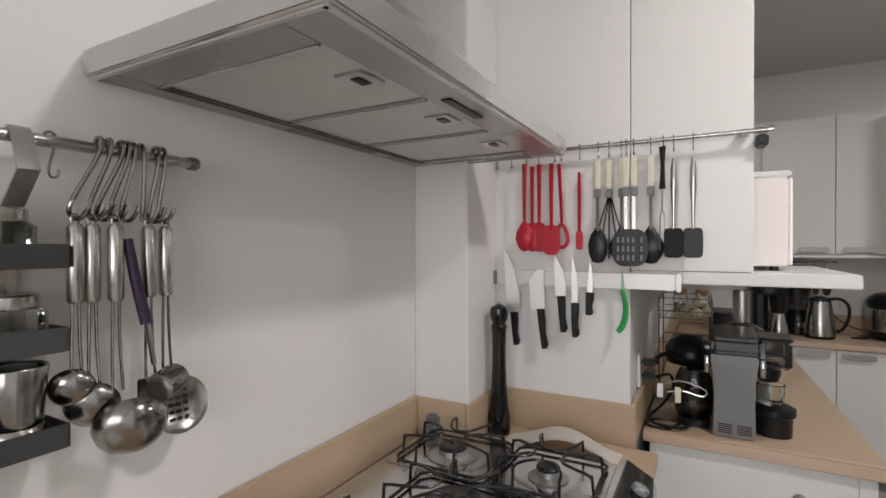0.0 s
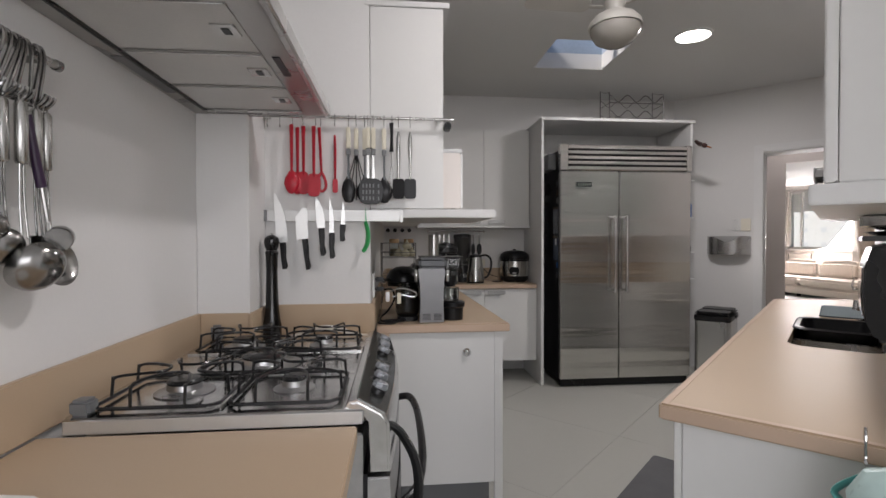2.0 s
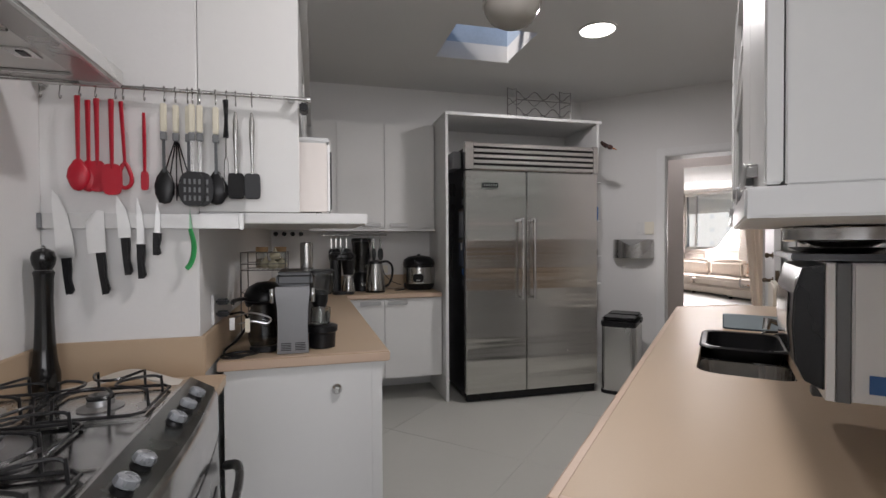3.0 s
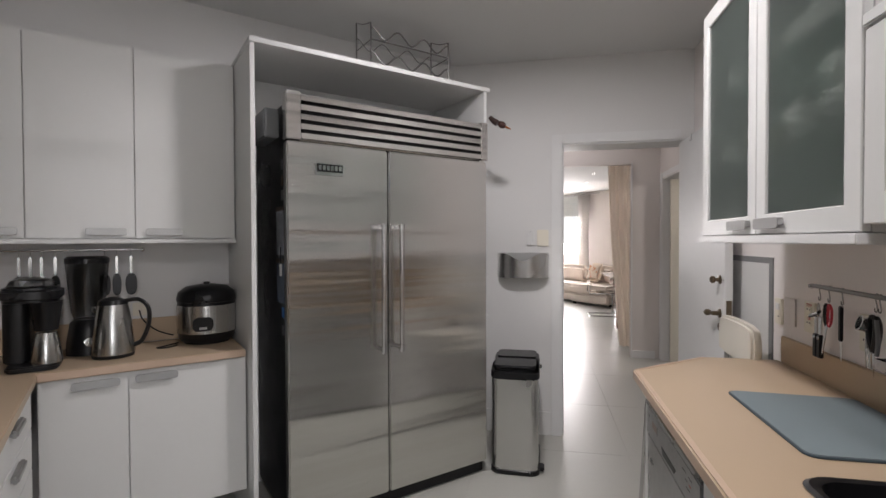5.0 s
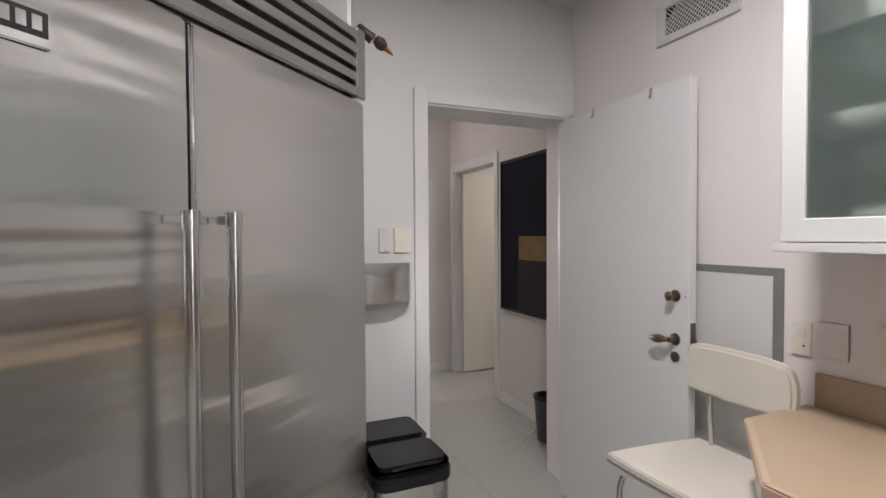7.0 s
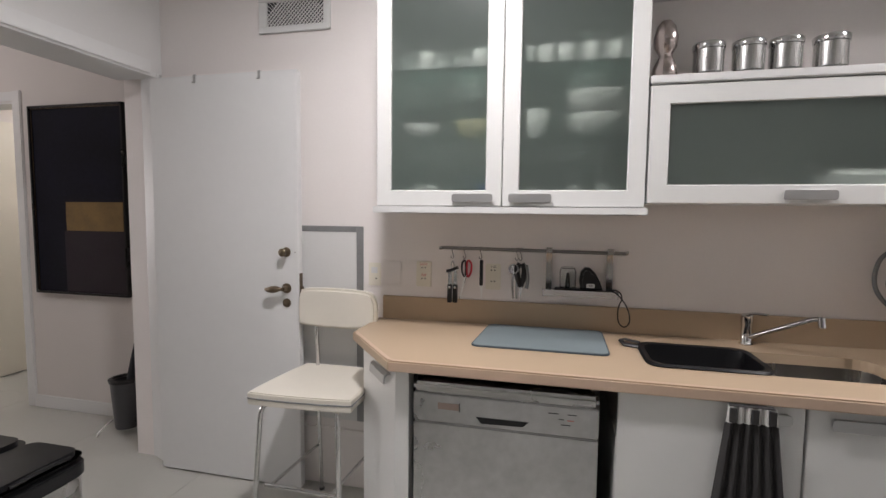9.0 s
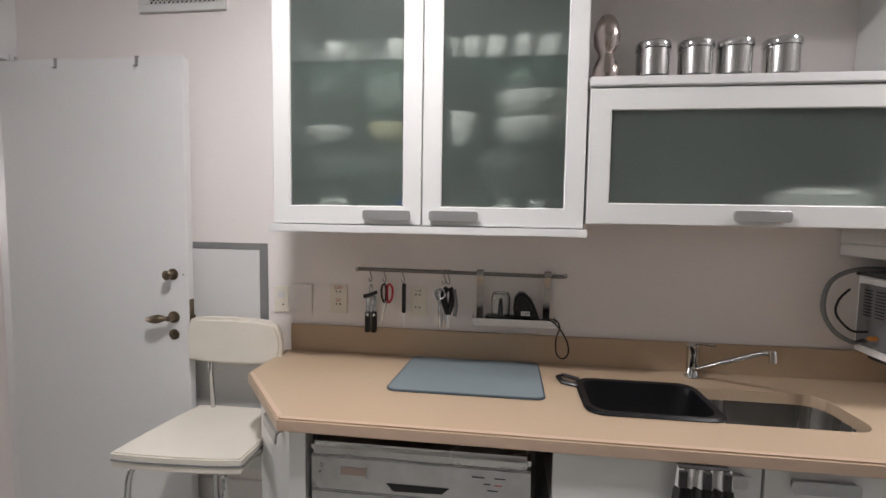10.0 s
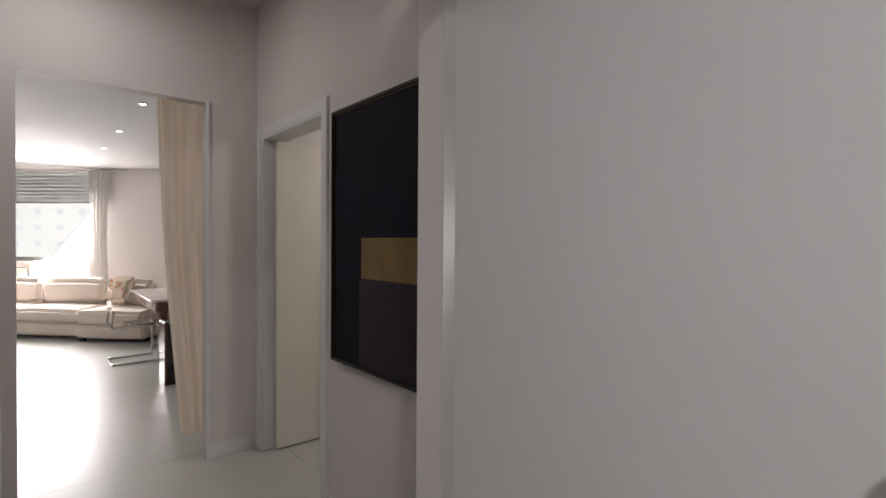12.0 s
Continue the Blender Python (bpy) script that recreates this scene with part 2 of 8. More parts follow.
def lathe(profile, c=(0, 0, 0), n=28, axis=(0, 0, 1), bm=None, squash=1.0):
    """A profile of (radius, height) turned about an axis."""
    bm = bm or bmesh.new()
    q = Vector(axis).to_track_quat("Z", "Y") if tuple(axis) != (0, 0, 1) else Matrix.Identity(3).to_quaternion()
    c = Vector(c)
    rings, fs = [], []
    for r, h in profile:
        if r < 1e-5:
            rings.append([bm.verts.new(c + q @ Vector((0, 0, h)))])
        else:
            rings.append([bm.verts.new(c + q @ Vector((r * math.cos(math.tau * i / n), squash * r * math.sin(math.tau * i / n), h))) for i in range(n)])
    for a, d in zip(rings, rings[1:]):
        for i in range(n):
            j = (i + 1) % n
            vs = [a[i % len(a)], a[j % len(a)], d[j % len(d)], d[i % len(d)]]
            vs = list(dict.fromkeys(vs))
            if len(vs) > 2:
                fs.append(bm.faces.new(vs))
    bmesh.ops.recalc_face_normals(bm, faces=fs)
    return bm


def curve_points(pts, steps=6, closed=False):
    pts = [Vector(p) for p in pts]
    n, out = len(pts), []
    for i in range(n if closed else n - 1):
        g = lambda k: pts[k % n] if closed else pts[max(0, min(n - 1, k))]
        a, b, c, d = g(i - 1), g(i), g(i + 1), g(i + 2)
        for k in range(steps):
            t = k / steps
            out.append(0.5 * ((2 * b) + (c - a) * t + (2 * a - 5 * b + 4 * c - d) * t * t + (3 * b - a - 3 * c + d) * t ** 3))
    if not closed:
        out.append(pts[-1])
    return out


def tube(pts, r, n=8, steps=5, closed=False, bm=None, flat=1.0, smooth=True):
    """A round rod bent through points; flat squeezes it into a strip."""
    bm = bm or bmesh.new()
    ps = curve_points(pts, steps, closed) if smooth else [Vector(p) for p in pts]
    m, rings, up = len(ps), [], None
    for i, p in enumerate(ps):
        a, b = (ps[i - 1] if (i or closed) else p), (ps[(i + 1) % m] if (i < m - 1 or closed) else p)
        d = (b - a).normalized()
        if up is None:
            up = d.orthogonal().normalized()
        up = (up - d * up.dot(d)).normalized()
        side = d.cross(up)
        rr = r(i / (m - 1)) if callable(r) else r
        rings.append([bm.verts.new(p + up * rr * flat * math.cos(math.tau * k / n) + side * rr * math.sin(math.tau * k / n)) for k in range(n)])
    fs = []
    for i in range(m if closed else m - 1):
        a, b = rings[i], rings[(i + 1) % m]
        fs += [bm.faces.new((a[k], a[(k + 1) % n], b[(k + 1) % n], b[k])) for k in range(n)]
    if not closed:
        fs += [bm.faces.new(rings[0]), bm.faces.new(rings[-1])]
    bmesh.ops.recalc_face_normals(bm, faces=fs)
    return bm


def mesh_of(bm, name, material):
    me = bpy.data.meshes.new(name)
    bm.to_mesh(me)
    bm.free()
    me.shade_smooth()
    me.set_sharp_from_angle(angle=radians(38))
    me.materials.append(material)
    return me


def thing(name, label, category, at=(0, 0, 0), turn=0, group=""):
    """An empty at the base of a thing; its parts are given in the plan's numbers (turned by turn degrees) and hang from it."""
    ob = new(name)
    ob.empty_display_size = 0.1
    ob.matrix_world = pose(0, 0, 0, 0, 0, turn) @ Matrix.Translation(at)
    BASE[ob.name] = Vector(at)
    return tagged(ob, label, category, group)


def part(name, bm, material, parent, label="", kind=""):
    base = BASE[parent.name]
    bmesh.ops.translate(bm, verts=bm.verts, vec=-base)
    ob = new(name, mesh_of(bm, name, material))
    ob.parent = parent
    BASE[ob.name] = base
    if parent.type == "MESH":
        BASE[ob.name] = base
    return tagged(ob, label, kind=kind)


def single(name, bm, material, label="", category="", at=(0, 0, 0), turn=0, group="", kind=""):
    bmesh.ops.translate(bm, verts=bm.verts, vec=-Vector(at))
    ob = new(name, mesh_of(bm, name, material))
    ob.matrix_world = pose(0, 0, 0, 0, 0, turn) @ Matrix.Translation(at)
    BASE[ob.name] = Vector(at)
    return tagged(ob, label, category, group, kind)


def setting(name, bm, material, turn=0):
    return single(name, bm, material, turn=turn, kind="structure")


def cut(ob, bm):
    """Cuts a solid, given in the object's own numbers, out of an object."""
    me = bpy.data.meshes.new("cutter")
    bm.to_mesh(me)
    bm.free()
    tool = new("cutter", me)
    bpy.context.view_layer.update()
    tool.matrix_world = ob.matrix_world.copy()
    md = ob.modifiers.new("cut", "BOOLEAN")
    md.object, md.operation, md.solver = tool, "DIFFERENCE", "EXACT"
    bpy.context.view_layer.update()
    done = bpy.data.meshes.new_from_object(ob.evaluated_get(bpy.context.evaluated_depsgraph_get()))
    ob.modifiers.clear()
    ob.data = done
    bpy.data.objects.remove(tool)

# ---- the room ----
# Plan A runs along x and y; plan B (45 degrees on) is given as u along the sink wall and v away from it.
CEILING = 2.74
B = 45


def wall_a(name, x0, x1, y0, y1, z0=0.0, z1=CEILING + 0.05, material=WALL):
    return setting(name, box(x0, x1, y0, y1, z0, z1), material)


def wall_b(name, u0, u1, v0, v1, z0=0.0, z1=CEILING + 0.05, material=WALL):
    return setting(name, box(u0, u1, v0, v1, z0, z1), material, B)


wall_a("wall_west", -0.15, 0.0, -1.6, 5.75)
setting("wall_pilaster", box(0.0, 0.187, 2.60, 2.83, 0, CEILING + 0.04, 0.004), WALL)
setting("wall_partition", box(0.0, 0.62, 2.83, 5.60, 0, CEILING + 0.04, 0.004), WALL)
wall_a("wall_north", -0.15, 3.66, 5.52, 5.72)
# door wall, with its opening
wall_b("wall_door", 6.46, 6.71, -0.325, 1.62, 0, 3.1, WALL)
cut(bpy.data.objects["wall_door"], prism([(6.3, 0.59), (6.3, -0.304), (6.505, -0.324), (6.9, -0.437), (6.9, 0.59)], -0.1, 2.14))
# sink wall
sink_wall = wall_b("wall_sink", 2.2, 6.71, -0.47, -0.325, 0, CEILING + 0.05, WALLB)
wall_b("wall_hall_side", 6.712, 8.04, -0.85, -0.70, 0, 3.1, HALL)
wall_b("wall_hall_side_head", 8.04, 8.93, -0.85, -0.70, 2.15, 3.1, HALL)
wall_b("wall_hall_side_end", 8.93, 9.03, -0.85, -0.70, 0, 3.1, HALL)
wall_b("wall_hall_jog", 6.46, 6.71, -0.85, -0.472, 0, 3.1, HALL)
wall_b("wall_hall_end", 9.03, 9.13, -0.85, 3.4, 0, 3.1, HALL)
cut(bpy.data.objects["wall_hall_end"], box(8.9, 9.3, -0.37, 0.565, -0.1, 2.345))
wall_b("wall_hall_left", 6.712, 9.03, 1.45, 1.6, 0, 3.1, HALL)
wall_b("wall_side_room", 7.9, 9.03, -2.4, -2.3, 0, 3.1, HALL)
wall_b("wall_side_room_left", 9.03, 9.13, -2.3, -0.85, 0, 3.1, HALL)
wall_b("wall_side_room_right", 7.8, 7.9, -2.3, -0.852, 0, 3.1, HALL)
# walls behind the walk
wall_b("wall_back_return", 2.05, 2.2, -2.2, -0.325)
wall_a("wall_south", -0.15, 3.4, -1.7, -1.55)
cut(bpy.data.objects["wall_south"], box(0.15, 2.65, -1.8, -1.4, 0.95, 2.35))
wall_a("wall_east_back", 3.2, 3.35, -1.55, 0.3)

# living room
wall_a("wall_living_window", 11.25, 11.45, 5.9, 14.2, 0, 3.0, HALL)
cut(bpy.data.objects["wall_living_window"], box(11.0, 11.7, 10.72, 12.75, 1.08, 2.62))
wall_a("wall_living_right", 6.95, 11.25, 5.95, 6.1, 0, 3.0, HALL)
wall_a("wall_living_left", 3.8, 11.25, 14.0, 14.15, 0, 3.0, HALL)
wall_a("wall_living_west", 3.8, 3.95, 8.7, 14.0, 0, 3.0, HALL)

slab = setting("ceiling", box(-0.15, 5.2, -1.7, 5.72, CEILING, CEILING + 0.12), CEIL)
cut(slab, box(1.885, 2.462, 4.13, 4.672, CEILING - 0.1, CEILING + 0.3))
shaft = box(1.845, 2.502, 4.09, 4.712, CEILING + 0.121, CEILING + 0.30)
ob = setting("skylight_shaft", shaft, SKYWELL)
cut(ob, box(1.885, 2.462, 4.13, 4.672, CEILING - 0.1, CEILING + 0.8))
setting("skylight_trim", box(1.872, 2.475, 4.665, 4.685, CEILING - 0.012, CEILING - 0.001, 0.002), WHITE)
setting("skylight_beam", box(1.886, 2.461, 4.34, 4.40, CEILING + 0.14, CEILING + 0.20, 0.004), GREYP)
setting("skylight_frame", box(1.886, 2.461, 4.13, 4.16, CEILING + 0.25, CEILING + 0.30, 0.004), WHITE)
setting("ceiling_hall", box(6.715, 9.2, -2.3, 3.4, 3.06, 3.16), HALL, B)
setting("ceiling_living", prism([(6.75, 6.1), (11.25, 6.1), (11.25, 14.0), (3.95, 14.0), (3.95, 9.0)], 2.63, 2.75), CEIL)

base = prism([(-0.3, -1.8), (3.5, -1.8), (3.5, 0.2), (7.5, 3.0), (12.0, 5.5), (12.0, 14.3), (3.5, 14.3), (3.5, 8.0), (3.4, 5.9), (-0.3, 5.9)], -0.12, -0.0025)
setting("floor", base, GROUT)

# door frame
frame_1 = thing("door_1", "white painted doorway frame with the door standing open", "doorway", (6.43, 0.17, 0), B)
tagged(frame_1, kind="structure")
part("frame_side", box(6.452, 6.70, 0.556, 0.588, 0, 2.138, 0.002), DOORP, frame_1)
part("frame_side", prism([(6.452, -0.282), (6.51, -0.289), (6.712, -0.372), (6.705, -0.382), (6.51, -0.321), (6.452, -0.301)], 0, 2.138, "z", 0.0015, 1), DOORP, frame_1)
part("frame_head", box(6.452, 6.70, -0.281, 0.555, 2.112, 2.138, 0.002), DOORP, frame_1)
part("frame_trim", box(6.438, 6.458, 0.562, 0.632, 0, 2.19, 0.003), DOORP, frame_1)
part("frame_trim", box(6.438, 6.458, -0.235, 0.561, 2.122, 2.19, 0.003), DOORP, frame_1)
part("frame_stop", box(6.50, 6.515, 0.545, 0.555, 0, 2.11, 0.001), DOORP, frame_1)

# hall opening trim
trim = box(9.01, 9.03, -0.385, -0.368, 0, 2.36, 0.002)
setting("trim", trim, DOORP, B)
setting("baseboard", box(9.012, 9.028, -0.645, -0.386, 0, 0.09, 0.003), DOORP, B)
setting("baseboard", box(6.73, 7.96, -0.699, -0.686, 0, 0.09, 0.003), DOORP, B)
setting("baseboard", box(6.446, 6.459, 0.636, 1.45, 0, 0.17, 0.003), WALL, B)

# far facade outside the living room window
setting("ground", box(11.5, 400, -120, 140, -9.1, -9.0), mat("asphalt", (0.06, 0.06, 0.062), 0.85, vary=0.2, scale=0.3))
PANEG = mat("far_window_glass", (0.70, 0.72, 0.73), 0.4, vary=0.05)
facade = thing("apartment_building", "white apartment block with rows of windows across the street", "building", (150, 140, -9))
part("wall", box(150, 156, 95, 200, -9, 42), mat("white_render", (0.82, 0.82, 0.80), 0.7, vary=0.03, scale=0.2), facade)
for i in range(13):
    for j in range(9):
        y, z = 100 + i * 7.7, -6 + j * 5.2
        o = part("window", box(149.85, 149.98, y, y + 2.2, z, z + 1.7), PANEG, facade)


# ---- kitchen cupboards, plan A ----
def strip_handle(x0, x1, z, h=0.034):
    """A bowed strip with rounded ends, standing 20 mm off a front in the plane y = 0 and held by a lip along its top."""
    bm = bmesh.new()
    prism(rounded(x0, x1, z - h / 2, z + h / 2, h * 0.3, 4), 0.016, 0.0195, "y", 0.0012, 1, bm=bm)
    box(x0 + 0.008, x1 - 0.008, 0.0, 0.016, z + h / 2 - 0.006, z + h / 2 - 0.002, 0.001, 1, bm=bm)
    for x in (x0 + 0.006, x1 - 0.011):
        box(x, x + 0.005, 0.0, 0.016, z - h * 0.2, z + h / 2 - 0.0065, 0.001, 1, bm=bm)
    return bm


def handle_a(parent, x0, x1, y, z, name="handle"):
    """A strip handle on a front that faces -y."""
    bm = strip_handle(-x1, -x0, z)
    bmesh.ops.transform(bm, verts=bm.verts, matrix=pose(0, y, 0, 0, 0, 180))
    return part(name, bm, ALU, parent, "satin aluminium strip handle")


def handle_b(parent, u0, u1, v, z, name="handle"):
    """A strip handle on a front that faces +v."""
    bm = strip_handle(u0, u1, z)
    bmesh.ops.translate(bm, verts=bm.verts, vec=(0, v, 0))
    return part(name, bm, ALU, parent, "satin aluminium strip handle")


def framed(u0, u1, z0, z1, v, w=0.062, t=0.02):
    """A flat frame in one piece, with a rounded outer and inner edge."""
    bm = bmesh.new()
    rings = []
    for i0, y in ((0.0, v - t), (0.0, v - 0.003), (0.003, v), (w - 0.003, v), (w, v - 0.003), (w, v - t)):
        rings.append([bm.verts.new(c) for c in ((u0 + i0, y, z0 + i0), (u1 - i0, y, z0 + i0), (u1 - i0, y, z1 - i0), (u0 + i0, y, z1 - i0))])
    fs = [bm.faces.new((a[k], a[(k + 1) % 4], b[(k + 1) % 4], b[k])) for a, b in zip(rings, rings[1:] + rings[:1]) for k in range(4)]
    bmesh.ops.recalc_face_normals(bm, faces=fs)
    return bm


def worktop(label, outline, at, turn=0, z1=0.90, hole=None, edges=()):
    t = thing("worktop", label, "worktop", at, turn)
    slab_ = part("slab", prism(outline, z1 - 0.038, z1, "z", 0.004, 2), TOP, t)
    if hole:
        cut(slab_, prism([(a - at[0], b - at[1]) for a, b in hole], -0.1, 0.1))
    for x0, x1, y0, y1 in edges:
        part("edge_strip", box(x0, x1, y0, y1, z1 + 0.0003, z1 + 0.0015, 0.0005, 1), TOPEDGE, t)
    return t


W1 = worktop("peach laminate worktop below the wall cabinets", [(0.64, 2.985), (1.265, 2.985), (1.222, 5.028), (2.012, 5.028), (2.012, 5.50), (0.64, 5.50)], (1.0, 4.0, 0.862), edges=((0.66, 1.262, 2.988, 3.006),))
W2 = worktop("peach laminate worktop beside the cooker", [(0.018, 0.9), (0.645, 0.9), (0.645, 1.775), (0.018, 1.775)], (0.3, 1.3, 0.862))
W3 = worktop("narrow strip of peach worktop behind the cooker", [(0.204, 2.62), (0.70, 2.62), (0.70, 2.812), (0.204, 2.812)], (0.4, 2.7, 0.862))
upstand = box(0.002, 0.018, 0.9, 2.598, 0.902, 1.025, 0.003)
single("upstand", upstand, TOP, "peach upstand along the wall behind the cooker", "upstand", (0.01, 1.7, 0.9))
single("upstand", box(0.019, 0.19, 2.582, 2.598, 0.86, 1.025, 0.003), TOP, "peach upstand round the pilaster", "upstand", (0.1, 2.59, 0.86))
single("upstand", box(0.189, 0.203, 2.582, 2.812, 0.862, 1.025, 0.003), TOP, "peach upstand on the side of the pilaster", "upstand", (0.19, 2.7, 0.862))
single("upstand", box(0.204, 0.636, 2.813, 2.828, 0.86, 1.025, 0.003), TOP, "peach upstand below the knife rack", "upstand", (0.4, 2.82, 0.86))
single("upstand", box(0.622, 0.637, 2.829, 5.50, 0.902, 1.025, 0.003), TOP, "peach upstand along the side of the partition", "upstand", (0.63, 4.2, 0.9))
single("upstand", box(0.638, 2.018, 5.502, 5.518, 0.902, 1.025, 0.003), TOP, "peach upstand behind the kettle and rice cooker", "upstand", (1.3, 5.51, 0.9))

end_cab = thing("base_cabinet", "white lacquered base cabinet with a chrome lock knob", "cabinet", (0.94, 4.0, 0.14))
part("body", box(0.66, 1.195, 3.0, 4.98, 0.14, 0.861, 0.002), LACQ, end_cab)
for i, (z0, z1) in enumerate(((0.145, 0.36), (0.365, 0.56), (0.565, 0.71), (0.715, 0.855))):
    for y0, y1 in ((3.02, 3.55), (3.555, 4.25), (4.255, 4.95)):
        f = part("drawer", box(1.196, 1.214, y0, y1, z0, z1, 0.002), LACQ, end_cab)
        if z1 > 0.3:
            part("handle", box(1.214, 1.236, (y0 + y1) / 2 - 0.08, (y0 + y1) / 2 + 0.08, z1 - 0.045, z1 - 0.02, 0.006), ALU, f, "satin aluminium handle")
part("end_panel", box(1.1955, 1.235, 3.0, 3.018, 0.0, 0.861, 0.001), LACQ, end_cab)
knob = lathe([(0.0, -0.002), (0.02, -0.002), (0.02, 0.008), (0.012, 0.018), (0.0, 0.02)], (1.061, 2.998, 0.765), 20, (0, -1, 0))
part("lock_knob", knob, CHROME, end_cab, "round chrome lock knob")
part("plinth", box(0.66, 1.18, 3.06, 4.98, 0.0, 0.139), GREYP, end_cab)

low = thing("base_cabinet", "white lacquered two-door base cabinet raised off the floor", "cabinet", (1.6, 5.25, 0.2))
part("body", box(1.220, 2.018, 5.066, 5.517, 0.20, 0.861, 0.002), LACQ, low)
for x0, x1, hx0, hx1 in ((1.222, 1.528, 1.33, 1.50), (1.532, 2.014, 1.555, 1.72)):
    d = part("door", box(x0, x1, 5.047, 5.065, 0.20, 0.858, 0.002), LACQ, low)
    handle_a(d, hx0, hx1, 5.047, 0.825)

upper = thing("wall_cabinet", "white lacquered wall cabinet with three plain doors", "cabinet", (1.4, 5.4, 1.42))
part("body", box(0.935, 2.018, 5.302, 5.517, 1.442, 2.36, 0.002), LACQ, upper)
for x0, x1, h0, h1 in ((0.955, 1.160, 0.98, 1.14), (1.164, 1.566, 1.375, 1.535), (1.570, 2.0, 1.61, 1.77)):
    d = part("door", box(x0, x1, 5.282, 5.300, 1.445, 2.345, 0.002), LACQ, upper)
    handle_a(d, h0, h1, 5.282, 1.475)
part("bottom_board", box(0.935, 2.018, 5.262, 5.517, 1.42, 1.441, 0.002), WHITE, upper)

side = thing("wall_cabinet", "white wall cabinet with an open microwave shelf", "cabinet", (0.8, 4.0, 1.39))
part("end_panel", box(0.622, 0.935, 2.833, 2.86, 1.43, 2.29, 0.002), LACQ, side)
part("top_board", box(0.60, 0.962, 2.825, 5.28, 2.291, 2.315, 0.002), WHITE, side)
part("bottom_board", box(0.622, 1.165, 2.833, 3.45, 1.392, 1.428, 0.003), WHITE, side)
part("shelf", box(0.622, 0.935, 2.861, 3.45, 1.80, 1.82, 0.002), WHITE, side)
part("body", box(0.622, 0.91, 3.452, 5.28, 1.43, 2.29), LACQ, side)
part("divider", box(0.622, 0.93, 3.43, 3.451, 1.43, 2.29, 0.002), LACQ, side)
part("door", box(0.911, 0.93, 2.863, 3.42, 1.822, 2.285, 0.002), LACQ, side)
for y0, y1 in ((3.455, 4.03), (4.035, 4.62), (4.625, 5.20)):
    fr = framed(-y1, -y0, 1.435, 2.285, 0.93, 0.06, 0.019)
    bmesh.ops.transform(fr, verts=fr.verts, matrix=pose(0, 0, 0, 0, 0, -90))
    d = part("door", fr, LACQ, side)
    part("pane", box(0.914, 0.920, y0 + 0.06, y1 - 0.06, 1.50, 2.22), FROST, d, "frosted green glass pane")
    part("handle", box(0.931, 0.95, (y0 + y1) / 2 - 0.08, (y0 + y1) / 2 + 0.08, 1.455, 1.48, 0.006), ALU, d, "satin aluminium handle")

# ---- fridge and its housing ----
hous = thing("fridge_housing", "white board housing round the fridge, open above it", "cabinet", (2.74, 5.2, 0))
part("side_panel", box(2.022, 2.045, 4.93, 5.518, 0, 2.368, 0.002), WHITE, hous)
part("side_panel", box(3.425, 3.448, 4.93, 5.518, 2.10, 2.368, 0.002), WHITE, hous)
part("top_board", box(2.020, 3.47, 4.925, 5.518, 2.369, 2.395, 0.002), WHITE, hous)
part("back_board", box(2.046, 3.424, 5.50, 5.517, 0.0, 2.368), WHITE, hous)

fridge = thing("fridge", "wide stainless steel fridge freezer with a louvred grille", "fridge", (2.77, 5.1, 0))
part("body", box(2.175, 3.365, 4.90, 5.49, 0.04, 2.10, 0.004), BLACK, fridge)
d1 = part("door", box(2.163, 2.695, 4.835, 4.895, 0.075, 1.905, 0.007, 3), FRIDGE, fridge)
d2 = part("door", box(2.702, 3.370, 4.835, 4.895, 0.075, 1.905, 0.007, 3), FRIDGE, fridge)
gr = box(2.163, 2.233, 4.832, 4.90, 1.915, 2.143, 0.004)
box(3.326, 3.378, 4.832, 4.90, 1.915, 2.143, 0.004, bm=gr)
box(2.233, 3.326, 4.87, 4.90, 1.915, 2.143, 0, bm=gr)
part("grille_frame", gr, FRIDGE, fridge)
part("grille_back", box(2.236, 3.323, 4.862, 4.869, 1.93, 2.13), BLACK, fridge)
for i in range(5):
    z = 1.921 + i * 0.0455
    part("louvre", prism([(4.834, z), (4.834, z + 0.026), (4.862, z + 0.036), (4.862, z + 0.006)], 2.234, 3.325, "x", 0.001, 1), FRIDGE, fridge)
part("toe_grille", box(2.18, 3.36, 4.87, 4.90, 0.005, 0.07), BLACK, fridge)
for d, x in ((d1, 2.640), (d2, 2.745)):
    part("handle", cyl((x, 4.772, 0.845), (x, 4.772, 1.515), 0.0135, 20), HANDLE, d, "long round steel bar handle")
    for z in (0.86, 1.50):
        part("handle_bracket", box(x - 0.010, x + 0.010, 4.770, 4.834, z - 0.009, z + 0.009, 0.003), HANDLE, d)
        part("handle_collar", cyl((x, 4.772, z - 0.016), (x, 4.772, z + 0.016), 0.0165, 20), CHROME, d)
plate = part("badge", box(2.300, 2.447, 4.828, 4.834, 1.752, 1.812, 0.002), CHROME, d1, "small chrome maker's badge")
part("badge_field", box(2.306, 2.441, 4.8262, 4.8278, 1.768, 1.806), BLACK, plate)

